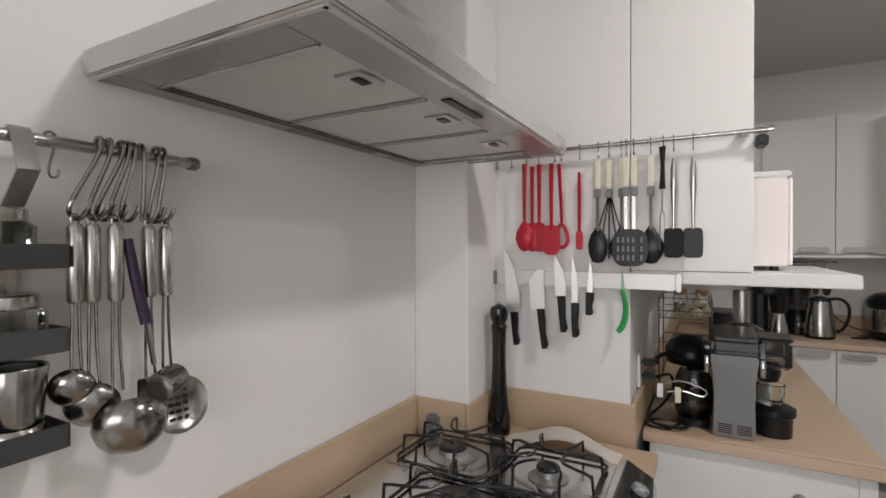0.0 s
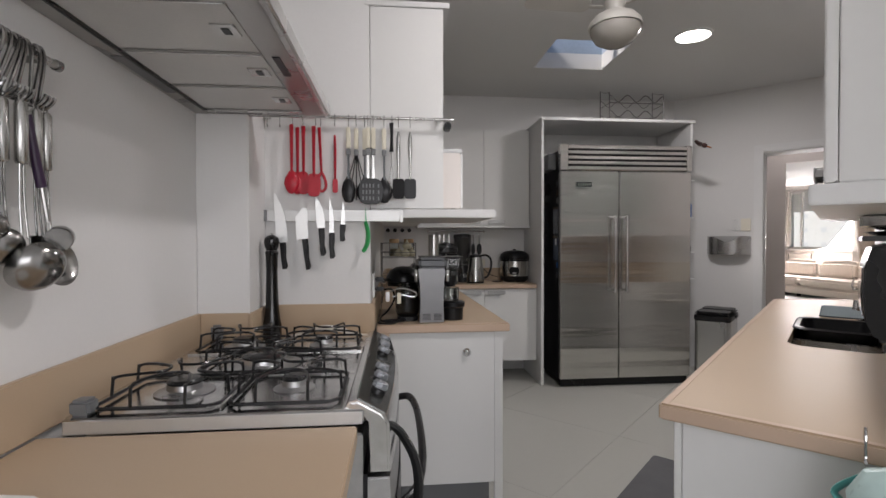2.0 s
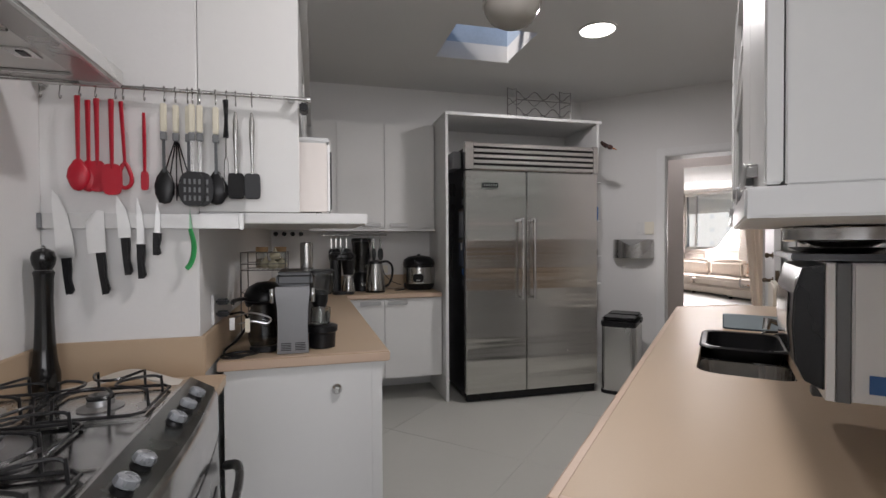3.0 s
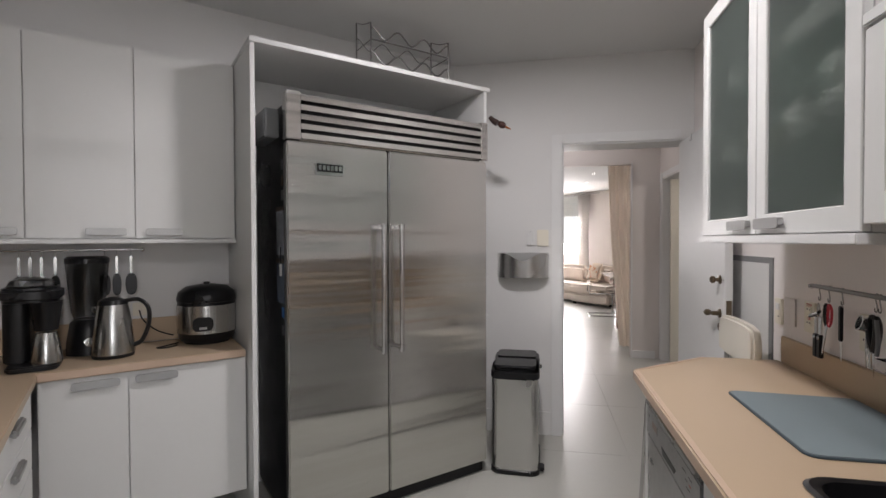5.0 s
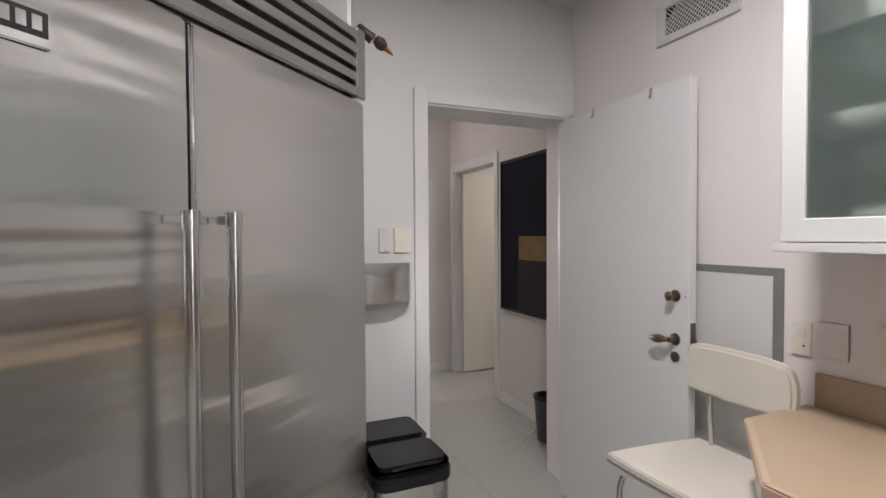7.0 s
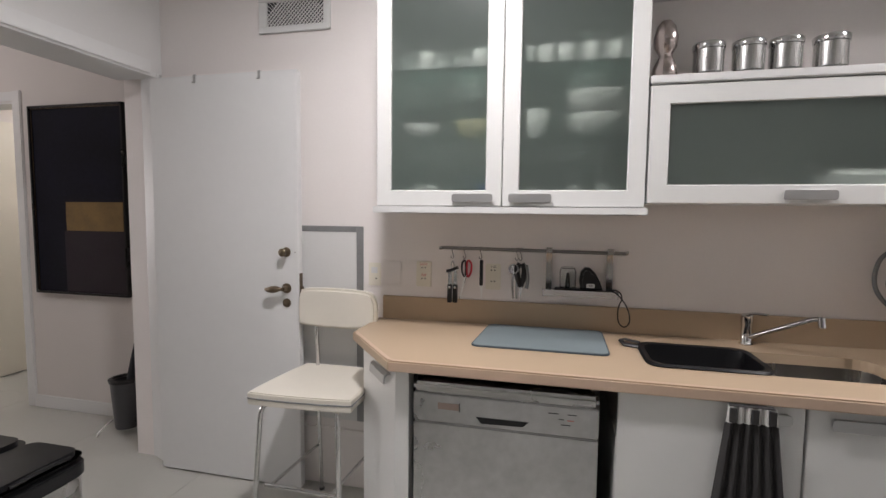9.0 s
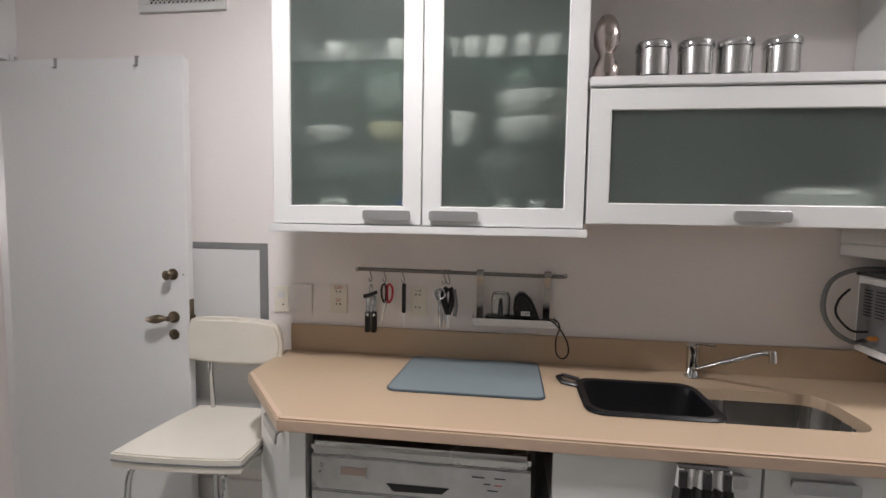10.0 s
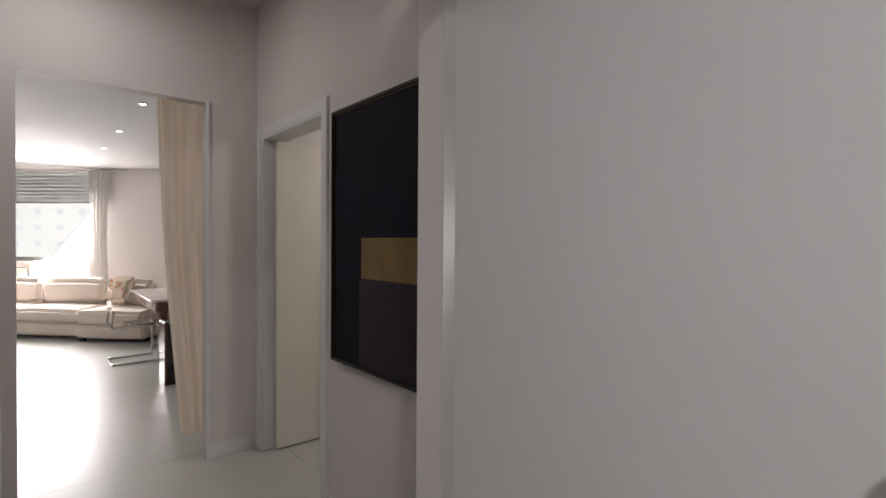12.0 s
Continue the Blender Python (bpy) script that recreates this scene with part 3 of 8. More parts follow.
# ---- sink side, plan B ----
W4 = worktop("long peach worktop with a cut corner and inset sink", [(2.26, 0.345), (4.93, 0.345), (5.212, 0.0), (5.212, -0.305), (2.26, -0.305)], (3.7, 0.0, 0.862), B, hole=rounded(3.255, 4.045, -0.125, 0.165, 0.07), edges=((2.263, 4.925, 0.326, 0.342), (2.263, 2.279, -0.30, 0.324)))
tip = box(-0.216, 0.214, -0.019, -0.003, 0.9003, 0.9025, 0.001)
bmesh.ops.transform(tip, verts=tip.verts, matrix=pose(5.0705, 0.1725, 0, 0, 0, -50.7))
part("edge_strip", tip, TOPEDGE, W4)
for w, b in ((W4, (2.262, 4.926, 0.3452, 0.3472, 0.866, 0.8965)), (W4, (2.2578, 2.2598, -0.303, 0.343, 0.866, 0.8965)), (W1, (0.643, 1.262, 2.9828, 2.9848, 0.866, 0.8965)), (W1, (1.225, 2.010, 5.0258, 5.0278, 0.866, 0.8965))):
    part("edge_band", box(*b, 0.0006, 1), TOPEDGE, w)
single("upstand", box(2.26, 5.19, -0.323, -0.306, 0.863, 1.01, 0.003), TOP, "peach upstand along the sink wall", "upstand", (3.7, -0.29, 0.863), B)

corner = thing("base_cabinet", "white corner base cabinet with a slanted front", "cabinet", (5.0, 0, 0.1), B)
part("body", prism([(4.865, 0.30), (4.915, 0.30), (5.165, -0.005), (5.165, -0.27), (4.865, -0.27)], 0.10, 0.861, "z", 0.002, 1), LACQ, corner)
part("plinth", prism([(4.865, 0.24), (4.89, 0.24), (5.10, -0.02), (5.10, -0.27), (4.865, -0.27)], 0.0, 0.099), WHITE, corner)
hd = prism([(0, 0.018), (0.012, 0.022), (0.026, 0.012), (0.028, -0.020), (0.023, -0.020), (0.019, 0.006), (0.008, 0.014), (0, 0.012)], -0.085, 0.085, "x", 0.0015, 1)
bmesh.ops.transform(hd, verts=hd.verts, matrix=pose(5.0, 0.20, 0.81, 0, 0, -50.7))
part("handle", hd, ALU, corner, "satin aluminium strip handle")

for nm, u0, u1, hu in (("sink", 3.638, 4.162, 3.76), ("sink", 3.108, 3.634, 3.50), ("end", 2.62, 3.104, 2.95), ("end", 2.285, 2.616, 2.45)):
    c = thing("base_cabinet", "white lacquered base cabinet below the sink" if nm == "sink" else "white lacquered base cabinet at the worktop's end", "cabinet", ((u0 + u1) / 2, 0, 0.1), B)
    part("body", box(u0, u1, -0.27, 0.299, 0.10, 0.700 if nm == "sink" else 0.861), LACQ, c)
    d = part("door", box(u0 + 0.002, u1 - 0.002, 0.30, 0.319, 0.10, 0.857, 0.002), LACQ, c)
    handle_b(d, hu - 0.08, hu + 0.08, 0.32, 0.82)
    part("plinth", box(u0, u1, -0.27, 0.25, 0.0, 0.099), WHITE, c)

dw = thing("dishwasher", "worn stainless steel dishwasher with smudges on its door", "dishwasher", (4.52, 0, 0), B)
part("body", box(4.235, 4.835, -0.25, 0.245, 0.02, 0.81), BLACK, dw)
dd = part("door", box(4.216, 4.844, 0.252, 0.307, 0.10, 0.68, 0.004), STEELD, dw)
pn = part("control_panel", box(4.216, 4.844, 0.252, 0.309, 0.683, 0.785, 0.004), STEELD, dw)
part("top_edge", box(4.216, 4.844, 0.252, 0.318, 0.788, 0.826, 0.012, 4), HOODST, dw)
part("grip", prism([(4.46, 0.700), (4.60, 0.696), (4.62, 0.718), (4.44, 0.718)], 0.3092, 0.311, "y"), BLACK, pn)
part("display", box(4.68, 4.755, 0.3092, 0.3105, 0.732, 0.756, 0.001), mat("beige_display", (0.36, 0.27, 0.23), 0.4), pn)
part("display_frame", box(4.675, 4.6795, 0.3092, 0.312, 0.728, 0.760, 0.001), CHROME, pn)
part("plinth", box(4.24, 4.83, -0.25, 0.22, 0.0, 0.019), BLACK, dw)
# Black strip put in for the shade between dishwasher and corner cabinet.
gap = single("gap_shade_strip", box(4.845, 4.862, -0.27, 0.25, 0.1, 0.86), BLACK, "black strip for the shaded gap beside the dishwasher", "panel", (4.85, 0, 0.1), B)

def carcass(parent, u0, u1, z0, z1, v, t=0.018):
    for nm, b in (("side_panel", (u0, u0 + t, -0.323, v, z0, z1)), ("side_panel", (u1 - t, u1, -0.323, v, z0, z1)), ("top_board", (u0 + t, u1 - t, -0.323, v, z1 - t, z1)), ("base_board", (u0 + t, u1 - t, -0.323, v, z0, z0 + t)), ("back_board", (u0 + t, u1 - t, -0.323, -0.315, z0 + t, z1 - t))):
        part(nm, box(*b, 0.001, 1), WHITE, parent)


SHELFG = glass("green_shelf_glass", (0.30, 0.46, 0.40), 0.05)
GC = thing("glass_cabinet", "white wall cabinet with two frosted green glass doors", "cabinet", (4.57, -0.1, 1.415), B)
carcass(GC, 4.06, 5.09, 1.442, 2.36, 0.018)
for u0, u1, h in ((4.578, 5.088, 4.69), (4.062, 4.574, 4.47)):
    d = part("door", framed(u0, u1, 1.444, 2.358, 0.04), LACQ, GC)
    part("pane", box(u0 + 0.062, u1 - 0.062, 0.026, 0.031, 1.506, 2.296), FROST, d, "frosted green glass pane")
    handle_b(d, h - 0.08, h + 0.08, 0.04, 1.476)
for z in (1.70, 1.98):
    part("shelf", box(4.08, 5.07, -0.285, 0.0, z, z + 0.008), SHELFG, GC, "green-edged glass shelf")
part("bottom_board", box(4.05, 5.10, -0.323, 0.055, 1.415, 1.441, 0.003), WHITE, GC)

FC = thing("flap_cabinet", "white wall cabinet with a frosted glass flap door", "cabinet", (3.58, -0.1, 1.457), B)
carcass(FC, 3.112, 4.056, 1.459, 1.875, 0.018)
d = part("door", framed(3.115, 4.054, 1.459, 1.873, 0.04, 0.066), LACQ, FC)
part("pane", box(3.18, 3.989, 0.026, 0.031, 1.525, 1.808), FROST, d, "frosted glass pane")
handle_b(d, 3.47, 3.63, 0.04, 1.49)
part("shelf_board", box(3.105, 4.057, -0.323, 0.045, 1.878, 1.908, 0.004), WHITE, FC)
part("head_board", box(3.105, 4.057, -0.323, 0.035, 2.30, 2.36, 0.002), WHITE, FC)

NC = thing("wall_cabinet", "white lacquered wall cabinet with a thick bottom board", "cabinet", (2.7, -0.1, 1.36), B)
part("body", box(2.275, 3.10, -0.323, 0.018, 1.402, 2.36, 0.002), LACQ, NC)
d = part("door", box(2.275, 2.68, 0.02, 0.042, 1.404, 2.358, 0.003), LACQ, NC)
handle_b(d, 2.40, 2.56, 0.042, 1.436)
d = part("door", box(2.684, 3.10, 0.02, 0.042, 1.404, 2.358, 0.003), LACQ, NC)
handle_b(d, 2.80, 2.96, 0.042, 1.436)
part("bottom_board", box(2.255, 3.10, -0.323, 0.065, 1.358, 1.400, 0.003), WHITE, NC)

# ---- door leaf ----
leaf = thing("door_leaf", "open white wooden door with aged brass fittings", "door", (6.0, -0.17, 0), B)
part("leaf", box(5.60, 6.445, -0.265, -0.225, 0.008, 2.095, 0.003), DOORP, leaf)
for ob in list(bpy.data.objects):
    if ob.type == "MESH" and ob.name.split(".")[0] == "pane":
        ob.visible_shadow = False


def bb(*a, **k):
    return box(*a, **k)


# ---- extractor hood ----
hood = thing("extractor_hood", "brushed stainless steel extractor hood with three filter panels", "extractor hood", (0.24, 2.15, 1.755))
part("rim", bb(0.001, 0.48, 1.660, 1.680, 1.753, 1.800, 0.006, 3), HOODST, hood)
part("rim", bb(0.001, 0.48, 2.60, 2.62, 1.753, 1.800, 0.006, 3), HOODST, hood)
part("rim", bb(0.462, 0.484, 1.662, 2.618, 1.753, 1.800, 0.006, 3), HOODST, hood)
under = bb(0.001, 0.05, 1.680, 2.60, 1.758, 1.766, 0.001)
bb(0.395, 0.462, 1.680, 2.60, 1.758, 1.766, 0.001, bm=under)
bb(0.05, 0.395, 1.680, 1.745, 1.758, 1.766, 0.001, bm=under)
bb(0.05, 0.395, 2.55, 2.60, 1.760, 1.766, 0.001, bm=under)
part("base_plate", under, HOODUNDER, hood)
for k in range(3):
    y0 = 1.748 + k * 0.267
    f = part("filter", bb(0.053, 0.392, y0, y0 + 0.262, 1.763, 1.772, 0.003), FILTER, hood)
    part("latch", bb(0.325, 0.378, y0 + 0.10, y0 + 0.16, 1.758, 1.7628, 0.001), HOODST, f)
    part("latch_hole", bb(0.345, 0.362, y0 + 0.115, y0 + 0.145, 1.756, 1.7578), BLACK, f)
for y in (1.7455, 2.0125, 2.2795, 2.546):
    part("seam", bb(0.053, 0.392, y - 0.0035, y + 0.0035, 1.7555, 1.762, 0.001), CHROME, hood)
part("seam", bb(0.0462, 0.0525, 1.745, 2.55, 1.7562, 1.7575), BLACK, hood)
part("switch", bb(0.415, 0.435, 2.02, 2.16, 1.7555, 1.7595, 0.001), BLACK, hood)
part("light_cover", bb(0.012, 0.045, 2.05, 2.35, 1.7565, 1.7595, 0.001), GREYP, hood)
cn = bmesh.new()
lo = [(0.001, 1.685), (0.455, 1.685), (0.455, 2.595), (0.001, 2.595)]
hi = [(0.001, 2.02), (0.25, 2.02), (0.25, 2.28), (0.001, 2.28)]
vs = [cn.verts.new((*p, 1.795)) for p in lo] + [cn.verts.new((*p, 2.02)) for p in hi]
for f in [(0, 1, 2, 3), (4, 5, 6, 7)] + [(i, (i + 1) % 4, 4 + (i + 1) % 4, 4 + i) for i in range(4)]:
    cn.faces.new([vs[i] for i in f])
bmesh.ops.recalc_face_normals(cn, faces=cn.faces)
part("canopy", cn, HOODST, hood)
part("chimney", bb(0.001, 0.245, 2.025, 2.275, 2.0, 2.735, 0.002), HOODST, hood)

# ---- cooker ----
STEELH = mat("bright_hob_steel", (0.60, 0.595, 0.59), 0.18, 1.0, vary=0.22, scale=7, fine=50, bump=0.02, rough_vary=0.1)
ck = thing("cooker", "stainless steel five-burner gas cooker with black pan supports and grey knobs", "cooker", (0.37, 2.2, 0))
part("body", bb(0.06, 0.655, 1.80, 2.60, 0.02, 0.872, 0.004), STEELD, ck)
hobp = part("hob_plate", prism(rounded(0.05, 0.665, 1.785, 2.612, 0.02), 0.897, 0.930, "z", 0.006, 3), STEELH, ck)
part("hob_edge", bb(0.062, 0.655, 1.7805, 1.7845, 0.900, 0.927, 0.0015), BAR, ck)
burn = {"small": 0.028, "mid": 0.038, "big": 0.06}
for x, y, k in ((0.225, 1.955, "mid"), (0.48, 1.955, "small"), (0.345, 2.20, "big"), (0.215, 2.45, "mid"), (0.48, 2.45, "small")):
    r = burn[k]
    bw = part("burner", lathe([(0, 0.9295), (r * 1.7, 0.9305), (r * 1.75, 0.933), (r * 1.3, 0.937), (r * 1.05, 0.939), (r * 1.0, 0.952), (r * 0.2, 0.952), (0, 0.952)], (x, y, 0), 28), STEELD, ck)
    part("burner_cap", lathe([(0, 0.9525), (r * 1.02, 0.9525), (r * 1.05, 0.957), (r * 0.9, 0.963), (0, 0.964)], (x, y, 0), 28), BLACKM, bw)


def bowed(bm, x0, x1, amount, y0=1.79, y1=2.61):
    """Swells the front of a piece outwards in the middle of its width."""
    for k in range(1, 10):
        bmesh.ops.bisect_plane(bm, geom=bm.verts[:] + bm.edges[:] + bm.faces[:], plane_co=(0, y0 + (y1 - y0) * k / 10, 0), plane_no=(0, 1, 0))
    for v in bm.verts:
        f = max(0, min(1, (v.co.x - x0) / (x1 - x0)))
        v.co.x += amount * f * (1 - ((v.co.y - (y0 + y1) / 2) / (y1 - y0) * 2) ** 2)
    return bm


def grate(x0, x1, y0, y1, cx, cy):
    z0, z1, r = 0.938, 0.985, 0.0043
    bm = tube([(x0 + .02, y0, z0), (x1 - .02, y0, z0), (x1, y0 + .02, z0), (x1, y1 - .02, z0), (x1 - .02, y1, z0), (x0 + .02, y1, z0), (x0, y1 - .02, z0), (x0, y0 + .02, z0)], r, 8, 3, True, smooth=False)
    h = 0.055
    for ax in (0, 1):
        for sgn in (-1, 1):
            e = (x1 if sgn > 0 else x0) if ax == 0 else (y1 if sgn > 0 else y0)
            c = (cx, cy)
            near = c[ax] + sgn * 0.04
            for off in (-h, h):
                a = [0, 0]
                a[ax], a[1 - ax] = e, c[1 - ax] + off
                b2 = [0, 0]
                b2[ax], b2[1 - ax] = e - sgn * 0.004, c[1 - ax] + off
                tube([(a[0], a[1], z0), (b2[0], b2[1], z1)], r * 0.85, 6, 1, bm=bm, smooth=False)
            q = lambda d, o, z: ((d, c[1] + o, z) if ax == 0 else (c[0] + o, d, z))
            d1 = e - sgn * 0.004
            tube([q(d1, -h, z1 - .006), q(d1 - sgn * 0.012, -h, z1), q((near + d1) / 2, -h * 0.85, z1 + .002), q(near, -h * 0.4, z1 + .001), q(near, h * 0.4, z1 + .001), q((near + d1) / 2, h * 0.85, z1 + .002), q(d1 - sgn * 0.012, h, z1), q(d1, h, z1 - .006)], r * 0.85, 6, 3, bm=bm)
    return bm


for x0, x1, y0, y1, cx, cy in ((0.09, 0.345, 1.82, 2.07, 0.225, 1.955), (0.365, 0.60, 1.82, 2.07, 0.48, 1.955), (0.20, 0.50, 2.09, 2.325, 0.345, 2.20), (0.09, 0.345, 2.345, 2.585, 0.215, 2.45), (0.365, 0.60, 2.345, 2.585, 0.48, 2.45)):
    part("pan_support", grate(x0, x1, y0, y1, cx, cy), BLACKM, ck)
part("drip_ridge", bb(0.075, 0.615, 2.078, 2.084, 0.929, 0.935, 0.002), STEELV, ck)
part("drip_ridge", bb(0.075, 0.615, 2.332, 2.338, 0.929, 0.935, 0.002), STEELV, ck)
part("drip_ridge", bb(0.352, 0.358, 1.81, 2.075, 0.929, 0.935, 0.002), STEELV, ck)
pan = part("control_panel", bowed(prism([(0.618, 0.9305), (0.625, 0.944), (0.645, 0.948), (0.700, 0.917), (0.712, 0.895), (0.714, 0.79), (0.672, 0.79), (0.668, 0.90)], 1.79, 2.61, "y", 0.006, 2), 0.645, 0.71, 0.022), STEELH, ck)
fc = part("panel_strip", bowed(prism([(0.642, 0.9496), (0.646, 0.9503), (0.705, 0.9165), (0.701, 0.9150)], 1.80, 2.60, "y"), 0.645, 0.71, 0.022), mat("dark_panel_steel", (0.15, 0.152, 0.145), 0.24, 0.9, vary=0.2, scale=6), pan)
KNOB = mat("mid_grey_plastic", (0.30, 0.315, 0.335), 0.28, 0.3, vary=0.15, scale=40)
for y in (1.90, 1.985, 2.07, 2.28, 2.37, 2.46):
    k = lathe([(0, 0), (0.02, 0.0), (0.019, 0.004), (0.017, 0.012), (0.0, 0.012)], (0.682, y, 0.930), 18, (0.46, 0, 0.89))
    kb = part("knob", k, BLACK, pan, "grey plastic knob")
    bar = lathe([(0, 0.0125), (0.0195, 0.0125), (0.0205, 0.016), (0.0185, 0.026), (0.0155, 0.028), (0, 0.028)], n=8)
    bmesh.ops.transform(bar, verts=bar.verts, matrix=Matrix.Translation((0.682, y, 0.930)) @ pose(0, 0, 0, 0, 27.3, 12))
    part("grip", bar, KNOB, kb, "light grey knob cap")
part("oven_door", bowed(prism([(0.66, 0.14), (0.69, 0.14), (0.708, 0.30), (0.716, 0.60), (0.712, 0.775), (0.66, 0.775)], 1.80, 2.60, "y", 0.004, 2), 0.66, 0.70, 0.022), STEELD, ck)
part("door_glass", bowed(prism([(0.706, 0.30), (0.711, 0.30), (0.7195, 0.58), (0.718, 0.68), (0.712, 0.68)], 1.90, 2.50, "y"), 0.66, 0.70, 0.022), BLACK, ck)
part("door_edge", bb(0.655, 0.665, 1.797, 2.603, 0.13, 0.785, 0.001), BLACK, ck)
part("handle", tube([(0.735, 1.825, 0.70), (0.775, 1.87, 0.715), (0.795, 2.0, 0.72), (0.80, 2.2, 0.722), (0.795, 2.4, 0.72), (0.775, 2.53, 0.715), (0.735, 2.575, 0.70)], 0.013, 10, 6, flat=0.8), BLACK, ck, "dark curved oven door handle")
part("handle_end", tube([(0.712, 1.815, 0.885), (0.738, 1.812, 0.865), (0.770, 1.810, 0.80), (0.775, 1.810, 0.72), (0.755, 1.812, 0.64), (0.715, 1.818, 0.56)], 0.014, 8, 6, flat=0.6), BLACK, ck, "dark curved door bracket")
part("hinge_post", bb(0.06, 0.10, 1.80, 1.84, 0.930, 0.962, 0.006), GREYP, ck)
part("hinge_post", bb(0.06, 0.10, 2.56, 2.60, 0.930, 0.985, 0.008), GREYP, ck)
part("drawer", bb(0.66, 0.70, 1.81, 2.59, 0.03, 0.13, 0.004), STEELD, ck)

# ---- things on and round the cooker ----
GLOSS = mat("black_gloss_lacquer", (0.006, 0.006, 0.006), 0.12, vary=0.2, bump=0.0, rough_vary=0.03)
mill = thing("pepper_mill", "tall glossy black wooden pepper mill", "pepper mill", (0.235, 2.735, 0.9))
part("body", lathe([(0, 0.9), (0.034, 0.9), (0.036, 0.91), (0.036, 0.955), (0.030, 0.985), (0.026, 1.03), (0.023, 1.10), (0.0215, 1.17), (0.023, 1.23), (0.026, 1.245), (0.022, 1.252), (0, 1.252)], (0.235, 2.735, 0), 32), GLOSS, mill)
part("head", lathe([(0, 1.253), (0.020, 1.253), (0.022, 1.258), (0.027, 1.27), (0.030, 1.288), (0.026, 1.305), (0.012, 1.314), (0, 1.315)], (0.235, 2.735, 0), 32), GLOSS, mill)
part("cap", lathe([(0, 1.315), (0.006, 1.315), (0.007, 1.32), (0.0, 1.324)], (0.235, 2.735, 0), 12), CHROME, mill)

rest = bmesh.new()
pr = [(0.285 + 0.33 * i / 20, 2.675 + 0.035 * math.sin(i / 20 * 3.0), 0.912 + 0.036 * math.sin(i / 20 * 3.1) ** 2) for i in range(21)]
wid = [(0.045 + 0.012 * math.sin(i / 20 * 6.0)) for i in range(21)]
top, bot = [], []
for (x, y, z), w in zip(pr, wid):
    top.append((rest.verts.new((x, y - w, z)), rest.verts.new((x, y + w, z))))
    bot.append((rest.verts.new((x, y - w, z - 0.006)), rest.verts.new((x, y + w, z - 0.006))))
for i in range(20):
    rest.faces.new((top[i][0], top[i + 1][0], top[i + 1][1], top[i][1]))
    rest.faces.new((bot[i][0], bot[i][1], bot[i + 1][1], bot[i + 1][0]))
    rest.faces.new((top[i][0], bot[i][0], bot[i + 1][0], top[i + 1][0]))
    rest.faces.new((top[i][1], top[i + 1][1], bot[i + 1][1], bot[i][1]))
rest.faces.new((top[0][0], top[0][1], bot[0][1], bot[0][0]))
rest.faces.new((top[20][0], bot[20][0], bot[20][1], top[20][1]))
bmesh.ops.recalc_face_normals(rest, faces=rest.faces)
single("spoon_rest", rest, mat("greyed_white_ceramic", (0.58, 0.55, 0.50), 0.35, vary=0.06), "wavy off-white spoon rest lying behind the cooker", "spoon rest", (0.43, 2.68, 0.9))

# ---- hanging rail over the cooker's end wall ----
YR = 2.795
rail = thing("utensil_rail", "round steel utensil rail along the end wall", "rail", (0.57, YR, 1.806))
part("bar", cyl((0.19, YR, 1.806), (0.965, YR, 1.806), 0.0065, 12), STEELV, rail)
part("end_mount", bb(0.90, 0.925, YR, 2.829, 1.797, 1.815, 0.003), CHROME, rail)
part("end_cap", cyl((0.963, YR, 1.806), (0.975, YR, 1.806), 0.011, 14), CHROME, rail)
part("end_mount", bb(0.20, 0.215, YR, 2.827, 1.797, 1.815, 0.003), CHROME, rail)
part("corner_clip", bb(0.938, 0.966, 2.80, 2.86, 1.768, 1.798, 0.005), BLACK, rail, "black clip at the rail's corner")


def hook(parent, x, y, z, top=0.0, drop=0.045, r=0.0016, ax=(1, 0)):
    """An S-shaped hook over a rail."""
    dx, dy = ax
    pts = [(-0.006, -0.004), (-0.007, 0.006), (0, 0.011), (0.007, 0.005), (0.004, -0.012), (-0.002, -drop + 0.01), (0.002, -drop), (0.009, -drop + 0.003), (0.010, -drop + 0.012)]
    return tube([(x + a * dx, y + a * dy, z + b) for a, b in pts], r, 6, 4)


def s_hook(x, y, z, drop=0.045, ax=(0, 1), r=0.0016, turn=0, label="small steel S-shaped hook on a rail", group="rail hooks"):
    return single("hook", hook(None, x, y, z, 0, drop, r, ax), UTEN, label, "hook", (x, y, z), turn, group)


for x in (0.205, 0.255, 0.306, 0.347, 0.400, 0.420, 0.478, 0.534, 0.565, 0.600, 0.614, 0.635, 0.681, 0.714, 0.741, 0.790):
    s_hook(x, YR, 1.806, 0.036 if x > 0.27 else 0.045)


def paddle(x, y, z0, z1, w, t, b=0.5, axis_flip=False, n=18):
    """A flat rounded blade hanging in the x-z plane."""
    pts = []
    for i in range(n):
        a = math.tau * i / n
        c, s = math.cos(a), math.sin(a)
        pts.append((x + w / 2 * math.copysign(abs(c) ** b, c), (z0 + z1) / 2 + (z1 - z0) / 2 * math.copysign(abs(s) ** b, s)))
    return prism(pts, y - t / 2, y + t / 2, "y", min(t * 0.3, 0.003), 2)


